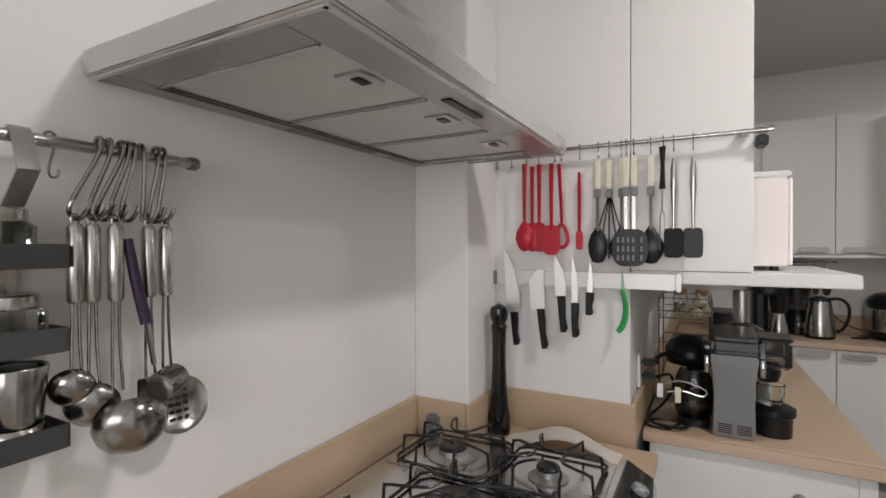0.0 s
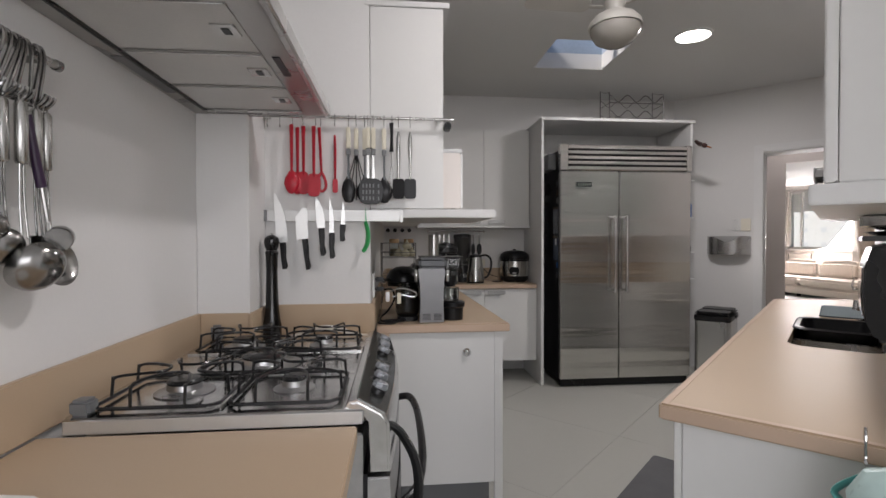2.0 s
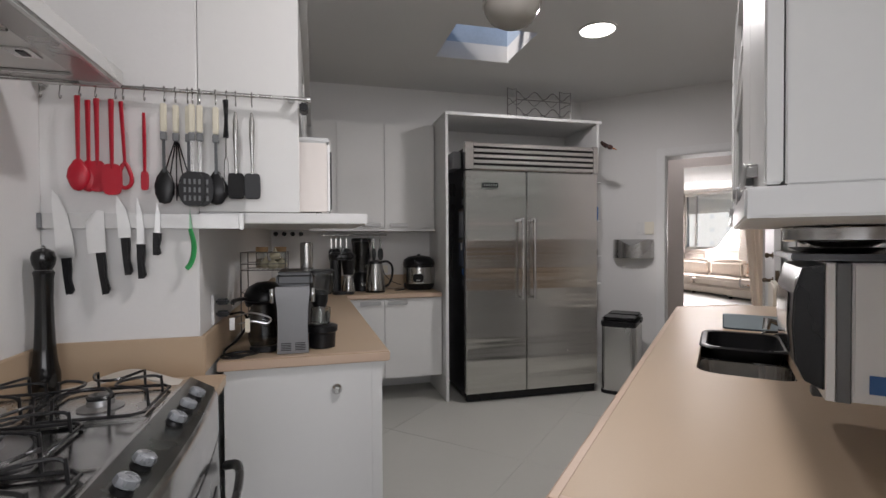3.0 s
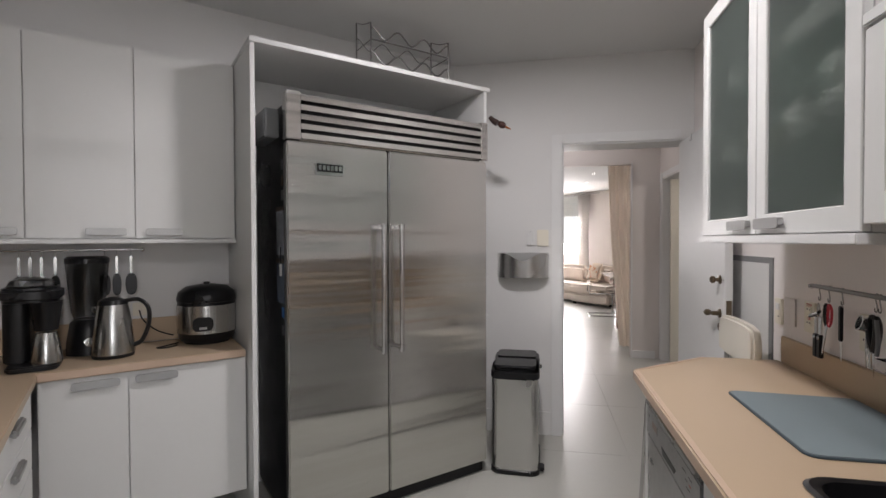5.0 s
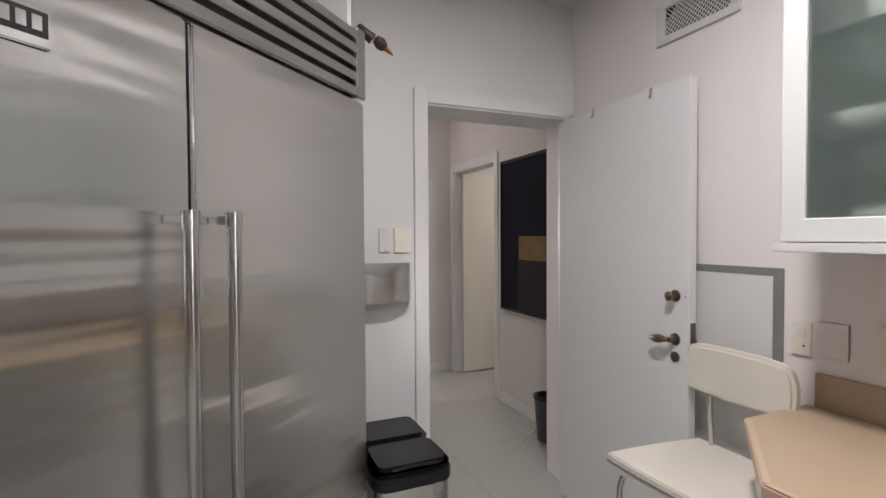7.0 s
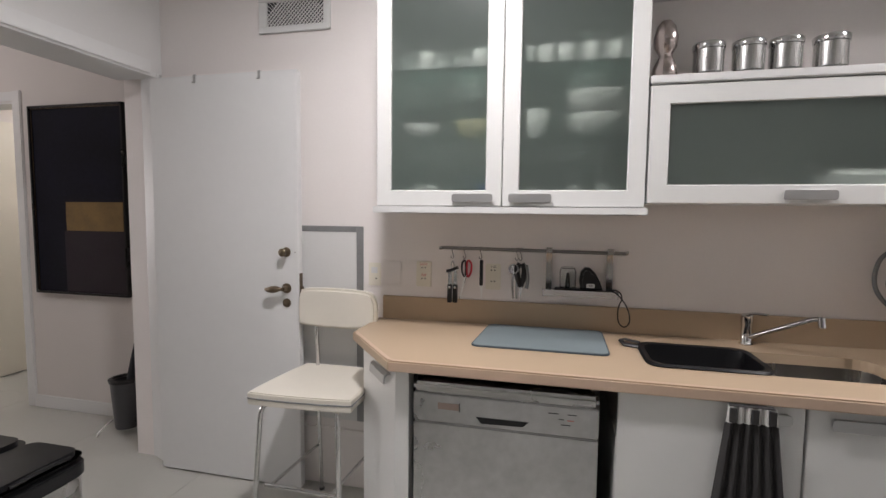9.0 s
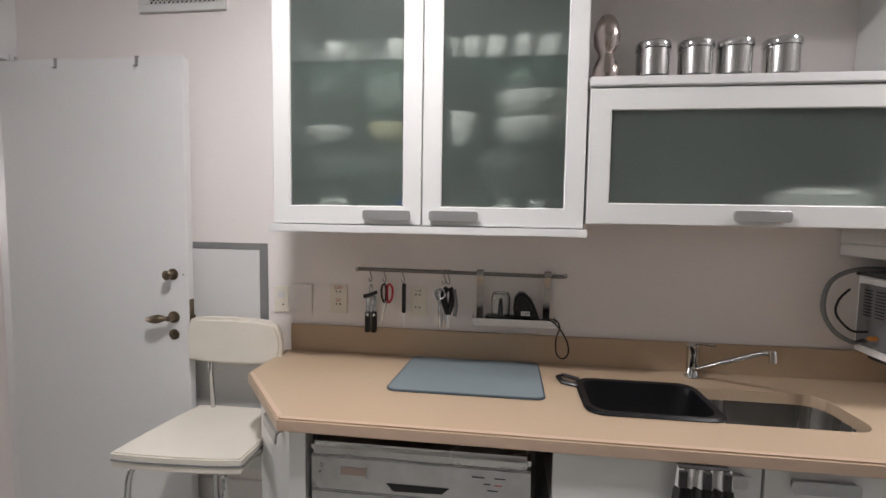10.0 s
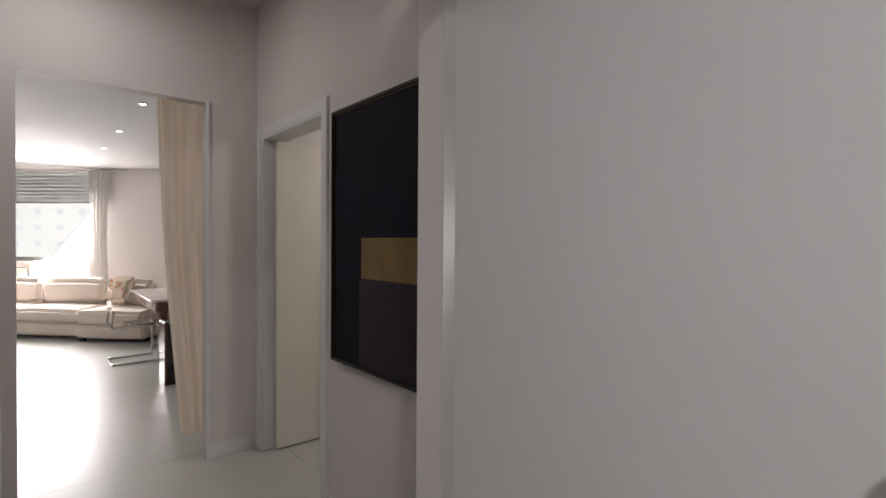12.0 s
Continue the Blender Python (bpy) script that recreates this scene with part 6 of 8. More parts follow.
part("lever", tube([(3.62, -0.24, 1.022), (3.595, -0.215, 1.032), (3.56, -0.185, 1.034)], 0.006, 8, 4, flat=0.5), CHROME, tp)
part("spout", tube([(3.605, -0.225, 0.935), (3.57, -0.184, 0.964), (3.52, -0.126, 1.005), (3.475, -0.074, 1.042), (3.458, -0.054, 1.052), (3.445, -0.04, 1.052)], 0.0085, 12, 6), UTEN, tp)
part("nozzle", cyl((3.448, -0.043, 1.062), (3.445, -0.038, 1.025), 0.0115, 16), CHROME, tp)

# tea towel on the cupboard handle
tw = thing("tea_towel", "dark grey pleated tea towel with a black and white check band", "towel", (3.78, 0.345, 0.45), B)
CLOTH = mat("dark_grey_cloth", (0.036, 0.034, 0.034), 0.95, vary=0.2, scale=14, fine=500, bump=0.6)
CLOTHW = mat("white_cloth", (0.55, 0.54, 0.52), 0.95, vary=0.15, scale=14, fine=500, bump=0.6)


def cloth(z0, z1, half0, half1, thick=0.004, ph=0.0):
    bm = bmesh.new()
    nu, nz = 48, 8
    g = []
    for j in range(nz + 1):
        z = z0 + (z1 - z0) * j / nz
        w = half0 + (half1 - half0) * j / nz
        row = []
        for i in range(nu + 1):
            s_ = i / nu * 2 - 1
            row.append(bm.verts.new((3.795 + s_ * w, 0.358 + 0.011 * math.sin(s_ * 17 + ph) * (1 - 0.5 * (z - 0.4) / 0.5), z)))
        g.append(row)
    for j in range(nz):
        for i in range(nu):
            bm.faces.new((g[j][i], g[j][i + 1], g[j + 1][i + 1], g[j + 1][i]))
    bmesh.ops.recalc_face_normals(bm, faces=bm.faces)
    bmesh.ops.solidify(bm, geom=bm.faces[:], thickness=thick)
    return bm


part("skirt", cloth(0.40, 0.806, 0.112, 0.068), CLOTH, tw)
part("band", cloth(0.808, 0.858, 0.066, 0.062), CLOTHW, tw)
for o in (-0.052, -0.006, 0.052):
    part("stripe", bb(3.795 + o - 0.009, 3.795 + o + 0.009, 0.362, 0.372, 0.812, 0.855, 0.001), CLOTH, tw)
part("loop", bb(3.735, 3.855, 0.342, 0.362, 0.858, 0.8605, 0.0005), CLOTH, tw)

# marks on the dishwasher's panel
for i, (u, z, w) in enumerate(((4.36, 0.770, 0.035), (4.30, 0.770, 0.03), (4.335, 0.752, 0.018), (4.305, 0.750, 0.022), (4.32, 0.734, 0.03))):
    part("mark", bb(u - w / 2, u + w / 2, 0.3091, 0.3096, z - 0.013, z - 0.010), REDINK if i == 3 else BLACK, pn)

# ---- on the open shelf ----
vs_ = thing("vase", "tall vase like two stacked metallic eggs", "vase", (3.985, -0.115, 1.908), B)
part("body", lathe([(0, 1.9085), (0.034, 1.909), (0.046, 1.94), (0.042, 1.975), (0.026, 2.01), (0.024, 2.02), (0.040, 2.05), (0.043, 2.085), (0.033, 2.125), (0.018, 2.145), (0.012, 2.142), (0, 2.12)], (3.985, -0.115, 0), 32), mat("pinkish_metal", (0.50, 0.43, 0.41), 0.22, 1.0, vary=0.05), vs_)
for u in (3.832, 3.698, 3.578, 3.436):
    cn_ = thing("canister", "round steel canister with a clear base and steel lid", "canister", (u, -0.13, 1.908), B, "canisters on the shelf")
    part("base", lathe([(0, 1.9085), (0.050, 1.9085), (0.050, 1.946), (0.048, 1.946), (0.048, 1.912), (0, 1.912)], (u, -0.13, 0), 30), CLEAR, cn_)
    part("body", lathe([(0, 1.947), (0.052, 1.947), (0.052, 2.030), (0.052, 2.031), (0, 2.031)], (u, -0.13, 0), 34), STEELV, cn_)
    part("lid", lathe([(0, 2.032), (0.055, 2.032), (0.056, 2.036), (0.056, 2.052), (0.053, 2.056), (0, 2.057)], (u, -0.13, 0), 34), CHROME, cn_)

# ---- crockery behind the frosted glass ----
CHINA = mat("white_china", (0.78, 0.77, 0.75), 0.2, vary=0.02)
CHINAB = mat("blue_china", (0.05, 0.10, 0.28), 0.25)
STRAW = mat("straw_china", (0.60, 0.55, 0.36), 0.4)


def crock(u, v, z, r, h, m, label, name="bowl", group="crockery in the glass cabinet", rim=1.0):
    t = thing(name, label, name, (u, v, z), B, group)
    part("body", lathe([(0, z), (r * 0.6, z), (r * 0.75, z + h * 0.15), (r * 0.98, z + h * 0.7), (r * rim, z + h), (r * rim * 0.95, z + h), (r * 0.9, z + h * 0.7), (r * 0.6, z + h * 0.12), (0, z + h * 0.1)], (u, v, 0), 26), m, t)


for i, u in enumerate((5.0, 4.94, 4.87, 4.80, 4.66, 4.48, 4.40, 4.30, 4.2, 4.13)):
    crock(u, -0.03 - 0.05 * (i % 2), 1.4605, 0.028, 0.07, CHINAB if i == 4 else CHINA if i % 3 else CLEAR, "small cup on the cabinet's lowest shelf", "cup")
crock(4.93, -0.09, 1.709, 0.09, 0.07, CHINA, "wide white bowl in the glass cabinet")
crock(4.71, -0.09, 1.709, 0.085, 0.08, STRAW, "pale straw-coloured bowl in the glass cabinet")
crock(4.46, -0.07, 1.709, 0.062, 0.11, CHINA, "deep white bowl in the glass cabinet")
crock(4.215, -0.115, 1.709, 0.128, 0.09, CHINA, "large white mixing bowl in the glass cabinet")
crock(4.215, -0.115, 1.8, 0.128, 0.085, CHINA, "white salad bowl on the large bowl")
for u in (5.0, 4.9, 4.80, 4.68, 4.50, 4.42, 4.34, 4.25, 4.16):
    crock(u, -0.05, 1.989, 0.038, 0.07, CHINA if int(u * 100) % 20 else CLEAR, "white cup on the cabinet's upper shelf", "cup")
for u in (4.92, 4.66, 4.42, 4.2):
    crock(u, -0.22, 1.989, 0.06, 0.11, CHINA, "tall white jug on the cabinet's upper shelf", "jug")
tray = thing("serving_dish", "long white serving dish behind the flap's glass", "dish", (3.36, -0.1, 1.478), B)
part("body", prism(rounded(3.16, 3.46, -0.16, 0.01, 0.04), 1.478, 1.58, "z", 0.02, 3), CHINA, tray)

# ---- wall oven box over the worktop's end ----
ov = thing("countertop_oven", "white and grey compact oven on a wall bracket above the worktop", "oven", (2.94, -0.15, 1.0), B)
CASE = mat("pale_grey_case", (0.88, 0.88, 0.87), 0.35, vary=0.02)
ob_ = prism([(-0.323, 1.012), (-0.13, 1.008), (-0.13, 1.282), (-0.323, 1.285)], 2.698, 3.03, "x", 0.004, 2)
part("body", ob_, CASE, ov)
part("band", prism([(-0.128, 1.006), (-0.105, 1.006), (-0.105, 1.283), (-0.128, 1.283)], 2.695, 3.033, "x", 0.002, 1), GREYP, ov)
part("band", prism([(-0.104, 1.006), (-0.088, 1.007), (-0.088, 1.283), (-0.104, 1.283)], 2.695, 3.033, "x", 0.002, 1), CASE, ov)
part("door", prism([(-0.087, 1.025), (-0.055, 1.04), (-0.038, 1.08), (-0.033, 1.15), (-0.036, 1.22), (-0.05, 1.27), (-0.087, 1.28)], 2.70, 3.03, "x", 0.003, 2), BLACK, ov)
part("door_face", prism([(-0.036, 1.085), (-0.0315, 1.15), (-0.0345, 1.215), (-0.0325, 1.215), (-0.0295, 1.15), (-0.034, 1.085)], 2.76, 2.98, "x"), SMOKE, ov)
part("top_plate", bb(2.685, 3.04, -0.323, -0.03, 1.2865, 1.300, 0.002), DARKSTEEL, ov)
part("side_cover", bb(3.0335, 3.041, -0.30, -0.13, 1.04, 1.26, 0.003), GREYP, ov)
for k in range(9):
    for v0 in (-0.27, -0.215):
        part("slot", bb(3.0415, 3.043, v0, v0 + 0.04, 1.15 + k * 0.011, 1.154 + k * 0.011), BLACK, ov)
part("label", bb(2.6935, 2.6945, -0.265, -0.155, 1.03, 1.066) , BLUE, ov, "blue rating label")
for z, w in ((1.056, 0.04), (1.040, 0.06)):
    part("label_line", bb(2.6925, 2.6932, -0.25, -0.25 + w, z, z + 0.003), WHITE, ov)
part("bracket", bb(2.80, 2.83, -0.323, -0.08, 0.985, 1.005, 0.002), DARKSTEEL, ov)
part("bracket", bb(2.96, 2.99, -0.323, -0.08, 0.985, 1.005, 0.002), DARKSTEEL, ov)
part("plug", bb(3.043, 3.075, -0.20, -0.185, 1.075, 1.09, 0.004), mat("orange_plug", (0.5, 0.2, 0.04), 0.5), ov)
part("cord", tube([(3.043, -0.26, 1.06), (3.085, -0.25, 1.055), (3.16, -0.23, 1.10), (3.19, -0.24, 1.17), (3.17, -0.25, 1.26), (3.10, -0.26, 1.305), (3.0, -0.26, 1.315), (2.85, -0.27, 1.30)], 0.008, 10, 6), GREYP, ov)
part("cord", tube([(3.045, -0.24, 1.095), (3.10, -0.235, 1.10), (3.14, -0.25, 1.15), (3.13, -0.26, 1.20), (3.09, -0.27, 1.24)], 0.004, 8, 6), BLACK, ov)
for i, (u, v, r) in enumerate(((2.80, -0.12, 0.085), (2.82, -0.13, 0.075))):
    pt_ = thing("plate", "steel plate lying on the compact oven", "plate", (u, v, 1.3005 + 0.012 * i), B)
    part("body", lathe([(0, 1.3005 + 0.012 * i), (r * 0.7, 1.3005 + 0.012 * i), (r, 1.311 + 0.012 * i), (r * 0.97, 1.312 + 0.012 * i), (r * 0.68, 1.3035 + 0.012 * i), (0, 1.3035 + 0.012 * i)], (u, v, 0), 30), CHROME, pt_)
pot = thing("cooking_pot", "wide shallow stainless steel pot on the compact oven", "pot", (2.83, -0.15, 1.3245), B)
part("body", lathe([(0, 1.3245), (0.118, 1.3245), (0.122, 1.328), (0.122, 1.352), (0.126, 1.354), (0.120, 1.355), (0.118, 1.330), (0, 1.328)], (2.83, -0.15, 0), 40), HOODST, pot)
jg = thing("glass_jug", "clear glass jug on the compact oven", "jug", (2.97, -0.17, 1.3005), B)
part("body", lathe([(0, 1.3005), (0.04, 1.3005), (0.042, 1.308), (0.040, 1.36), (0.038, 1.36), (0.039, 1.308), (0, 1.305)], (2.97, -0.17, 0), 26), CLEAR, jg)

hk2 = thing("hook", "small chrome hook over the worktop's end", "hook", (2.25, -0.025, 0.88), B)
part("hook_wire", tube([(2.275, -0.025, 0.903), (2.262, -0.025, 0.925), (2.250, -0.025, 0.932), (2.240, -0.025, 0.915), (2.238, -0.025, 0.885), (2.228, -0.025, 0.872), (2.216, -0.025, 0.88)], 0.0028, 8, 5), CHROME, hk2)
bag = thing("plastic_bag", "pale turquoise translucent plastic bag hanging at the worktop's end", "bag", (2.165, -0.155, 0.60), B)
TEAL = mat("pale_turquoise_plastic", (0.52, 0.68, 0.66), 0.3, vary=0.12, scale=9, fine=60, bump=0.25)
bm = lathe([(0, 0.60), (0.045, 0.605), (0.062, 0.66), (0.060, 0.76), (0.066, 0.84), (0.055, 0.885), (0.034, 0.908), (0.0, 0.914)], (2.165, -0.155, 0), 36, squash=2.45)
for v in bm.verts:
    n_ = noise.noise(v.co * 14) * 0.012
    v.co.x += n_
    v.co.y += n_ * 1.2
part("body", bm, TEAL, bag)
part("handle", tube([(2.20, -0.02, 0.86), (2.21, 0.005, 0.835), (2.205, 0.02, 0.815), (2.195, 0.0, 0.80)], 0.010, 8, 4, flat=0.4), mat("teal_plastic", (0.10, 0.38, 0.36), 0.35), bag)

# ---- stool ----
st = thing("kitchen_stool", "cream leatherette counter stool with a chrome tube frame", "stool", (5.36, 0.02, 0), B)
so = [(5.565, 0.18), (5.20, 0.16), (5.155, 0.10), (5.175, -0.20), (5.22, -0.245), (5.53, -0.245), (5.575, -0.20), (5.61, 0.13)]
so = [(p.x, p.y) for p in curve_points([(a, b, 0) for a, b in so], 5, True)]
part("seat", prism(so, 0.605, 0.66, "z", 0.018, 4), CREAM, st)
part("piping", tube([(a, b, 0.634) for a, b in so], 0.0035, 6, 1, True, smooth=False), GREYP, st)
back = prism([(p.x, p.y) for p in curve_points([(5.55, 0.862, 0), (5.585, 0.905, 0), (5.58, 1.01, 0), (5.53, 1.045, 0), (5.25, 1.042, 0), (5.19, 1.0, 0), (5.185, 0.905, 0), (5.225, 0.862, 0)], 5, True)], -0.235, -0.19, "y", 0.018, 4)
part("backrest", back, CREAM, st)
for u in (5.23, 5.50):
    part("back_post", tube([(u, -0.215, 0.90), (u, -0.218, 0.80), (u, -0.228, 0.66), (u, -0.232, 0.40), (u, -0.255, 0.008)], 0.010, 12, 5), CHROME, st)
for u, du in ((5.22, -0.03), (5.545, 0.05)):
    part("leg", tube([(u, 0.02, 0.600), (u, 0.13, 0.600), (u + du * 0.3, 0.158, 0.575), (u + du * 0.5, 0.165, 0.45), (u + du, 0.185, 0.008)], 0.0105, 12, 5), CHROME, st)
part("footrest", tube([(5.212, 0.17, 0.26), (5.54, 0.17, 0.26)], 0.009, 10, 1), CHROME, st)
for u in (5.235, 5.515):
    part("side_bar", tube([(u, -0.24, 0.24), (u, 0.165, 0.26)], 0.007, 10, 1), CHROME, st)
for u, v in ((5.23, -0.255), (5.50, -0.255), (5.20, 0.185), (5.56, 0.185)):
    part("foot_cap", cyl((u, v, 0.0), (u, v, 0.012), 0.013, 12), BLACK, st)

rg = thing("floor_mat", "dark grey textile mat on the kitchen floor", "mat", (3.1, 0.55, 0), B)
part("pad", prism(rounded(2.45, 4.06, 0.42, 0.86, 0.02), 0.0015, 0.009, "z", 0.002, 1), mat("dark_grey_rug", (0.12, 0.12, 0.125), 0.95, vary=0.15, scale=8, fine=300, bump=0.6), rg)

# ---- microwave and appliances on the west worktop ----
mw = thing("microwave", "white microwave oven with a dark door on the open shelf", "microwave", (0.85, 3.2, 1.43))
part("body", bb(0.70, 1.032, 2.99, 3.42, 1.442, 1.702, 0.004), mat("warm_white_enamel", (0.74, 0.69, 0.65), 0.3, vary=0.02), mw)
part("top_trim", bb(0.70, 1.04, 2.99, 3.42, 1.7025, 1.722, 0.005), ALU, mw)
part("front", bb(1.033, 1.042, 2.992, 3.42, 1.445, 1.70, 0.003), CASE, mw)
part("door", bb(1.0425, 1.052, 3.10, 3.40, 1.46, 1.69, 0.002), BLACK, mw)
for x in (0.73, 1.0):
    part("foot", cyl((x, 3.02, 1.428), (x, 3.02, 1.442), 0.012, 12), BLACK, mw)

nm = thing("coffee_machine", "slim grey capsule coffee machine with a black drip tray", "coffee machine", (0.90, 3.15, 0.9))
part("side_panel", prism([(0.842, 0.902), (0.958, 0.902), (0.955, 1.0), (0.957, 1.08), (0.965, 1.145), (0.962, 1.158), (0.838, 1.158), (0.835, 1.145), (0.843, 1.08), (0.845, 1.0)], 3.035, 3.06, "y", 0.003, 2), mat("grey_metallic_paint", (0.20, 0.20, 0.205), 0.35, 0.7, vary=0.04), nm)
part("body", bb(0.848, 0.952, 3.061, 3.30, 0.902, 1.15, 0.006), BLACK, nm)
part("head", bb(0.838, 0.975, 3.05, 3.32, 1.1585, 1.208, 0.012, 3), DARKSTEEL, nm)
part("head_top", bb(0.845, 0.968, 3.06, 3.31, 1.2085, 1.214, 0.002), BLACK, nm)
for k in range(5):
    for x in (0.856, 0.908):
        part("slot", bb(x, x + 0.038, 3.0335, 3.0348, 0.915 + k * 0.0065, 0.918 + k * 0.0065), BLACK, nm)
for x in (0.825, 0.975):
    part("lever", tube([(x, 3.045, 1.15), (x, 3.04, 1.125), (x, 3.045, 1.10)], 0.009, 10, 4), CHROME, nm)
part("tank", lathe([(0.050, 0.925), (0.058, 0.945), (0.060, 1.00), (0.056, 1.05), (0.044, 1.082), (0.040, 1.084), (0.052, 1.048), (0.056, 1.00), (0.054, 0.947), (0.046, 0.928)], (0.785, 3.14, 0), 28), SMOKE, nm)
part("tank_base", prism(rounded(0.735, 0.835, 3.08, 3.20, 0.03), 0.902, 0.924, "z", 0.003, 1), BLACK, nm)
part("drip_tray", lathe([(0, 0.902), (0.052, 0.902), (0.054, 0.96), (0.062, 0.968), (0.062, 0.988), (0.05, 0.994), (0, 0.99)], (1.01, 3.14, 0), 30), BLACK, nm)
part("spout", lathe([(0, 1.065), (0.026, 1.065), (0.034, 1.085), (0.036, 1.12), (0.02, 1.135), (0, 1.135)], (1.0, 3.16, 0), 24), BLACK, nm)
part("cup_support", lathe([(0, 0.996), (0.036, 0.996), (0.038, 1.0), (0.040, 1.058), (0.037, 1.060), (0.036, 1.003), (0, 1.0)], (1.005, 3.15, 0), 24), CLEAR, nm, "clear glass cup")
part("capsule_holder", prism(rounded(0.966, 1.055, 3.07, 3.20, 0.02), 1.12, 1.205, "z", 0.008, 2), SMOKE, nm)
part("capsule_lid", prism(rounded(0.964, 1.058, 3.068, 3.202, 0.02), 1.2055, 1.216, "z", 0.003, 1), BLACK, nm)
fpx, fpy = 0.945, 3.50
fp = thing("food_processor", "food processor with a smoked bowl and steel feed tube", "food processor", (fpx, fpy, 0.9))
part("base", prism(rounded(fpx - 0.09, fpx + 0.09, fpy - 0.09, fpy + 0.09, 0.04), 0.902, 1.05, "z", 0.008, 2), GREYP, fp)
part("bowl", lathe([(0.06, 1.051), (0.068, 1.06), (0.074, 1.16), (0.075, 1.18), (0.03, 1.205), (0.028, 1.203), (0.070, 1.175), (0.064, 1.062), (0.058, 1.054)], (fpx, fpy, 0), 32), SMOKE, fp)
part("feed_tube", lathe([(0.027, 1.205), (0.029, 1.205), (0.030, 1.325), (0.026, 1.328), (0.025, 1.21)], (fpx, fpy, 0), 26), STEELV, fp)
part("handle", tube([(fpx + 0.072, fpy, 1.16), (fpx + 0.105, fpy, 1.15), (fpx + 0.105, fpy, 1.10), (fpx + 0.070, fpy, 1.08)], 0.009, 8, 5), BLACK, fp)

ke = thing("kettle", "brushed steel electric kettle with a black handle and base", "kettle", (1.475, 5.22, 0.9))
part("body", lathe([(0, 0.918), (0.086, 0.918), (0.086, 0.928), (0.080, 1.0), (0.066, 1.11), (0.060, 1.14), (0, 1.14)], (1.475, 5.22, 0), 36), STEELV, ke)
part("lid", lathe([(0, 1.141), (0.060, 1.141), (0.054, 1.160), (0.015, 1.174), (0, 1.175)], (1.475, 5.22, 0), 30), BLACK, ke)
part("base", lathe([(0, 0.902), (0.082, 0.902), (0.084, 0.912), (0.078, 0.917), (0, 0.917)], (1.475, 5.22, 0), 36), BLACK, ke)
part("handle", tube([(1.52, 5.20, 1.155), (1.575, 5.18, 1.16), (1.612, 5.165, 1.12), (1.612, 5.165, 1.04), (1.585, 5.175, 0.97), (1.555, 5.19, 0.95)], 0.011, 10, 6, flat=0.8), BLACK, ke)
part("spout", lathe([(0.018, 0), (0.014, 0.025), (0.004, 0.035), (0, 0.035)], (1.425, 5.235, 1.11), 14, (-0.8, 0.25, 0.5)), STEELV, ke)
bd = thing("blender", "black blender with a tall smoked jar", "blender", (1.375, 5.37, 0.9))
part("base", lathe([(0, 0.902), (0.088, 0.902), (0.085, 0.96), (0.07, 1.05), (0.055, 1.065), (0, 1.065)], (1.375, 5.37, 0), 28), BLACK, bd)
part("dial", lathe([(0, 0), (0.022, 0), (0.020, 0.012), (0, 0.014)], (1.382, 5.287, 0.965), 20, (0.15, -1, 0.1)), CHROME, bd)
part("jar", lathe([(0.056, 1.066), (0.066, 1.10), (0.086, 1.325), (0.084, 1.327), (0.064, 1.10), (0.054, 1.068)], (1.375, 5.37, 0), 28), SMOKE, bd)
part("lid", lathe([(0, 1.328), (0.088, 1.328), (0.088, 1.35), (0.075, 1.36), (0, 1.36)], (1.375, 5.37, 0), 28), BLACK, bd)
cm = thing("coffee_maker", "black filter coffee maker with a steel flask", "coffee maker", (1.20, 5.20, 0.9))
part("base", prism(rounded(1.115, 1.29, 5.06, 5.28, 0.04), 0.902, 0.925, "z", 0.006, 2), BLACK, cm)
part("column", prism(rounded(1.10, 1.19, 5.14, 5.30, 0.03), 0.926, 1.18, "z", 0.006, 2), BLACK, cm)
part("head", prism(rounded(1.09, 1.30, 5.06, 5.30, 0.07), 1.181, 1.24, "z", 0.015, 3), BLACK, cm)
part("lid", lathe([(0, 1.241), (0.085, 1.241), (0.07, 1.268), (0.03, 1.282), (0, 1.284)], (1.195, 5.18, 0), 26), SMOKE, cm)
part("flask", lathe([(0, 0.926), (0.055, 0.926), (0.055, 0.94), (0.043, 1.02), (0.036, 1.05), (0, 1.05)], (1.245, 5.13, 0), 26), STEELV, cm)
part("filter", lathe([(0, 1.06), (0.04, 1.06), (0.058, 1.18), (0, 1.18)], (1.245, 5.13, 0), 26), BLACK, cm)
rc = thing("rice_cooker", "black and steel rice cooker with a domed lid", "rice cooker", (1.885, 5.36, 0.9))
part("body", lathe([(0, 0.912), (0.122, 0.912), (0.135, 0.93), (0.141, 1.02), (0.139, 1.115), (0, 1.115)], (1.885, 5.36, 0), 40), BLACK, rc)
part("steel_band", lathe([(0.1395, 0.958), (0.1425, 0.958), (0.1445, 1.03), (0.1425, 1.10), (0.1395, 1.10)], (1.885, 5.36, 0), 40), STEELV, rc)
part("lid", lathe([(0, 1.116), (0.141, 1.116), (0.144, 1.13), (0.135, 1.165), (0.10, 1.192), (0.04, 1.202), (0, 1.203)], (1.885, 5.36, 0), 40), BLACK, rc)
part("vent", cyl((1.885, 5.36, 1.20), (1.885, 5.36, 1.215), 0.015, 14), BLACK, rc)
part("panel", prism(rounded(1.80, 1.895, 0.975, 1.045, 0.025, 4), 5.208, 5.22, "y", 0.003, 1), BLACK, rc)
part("button", bb(1.83, 1.865, 5.2045, 5.2075, 0.985, 0.997, 0.001), ALU, rc)
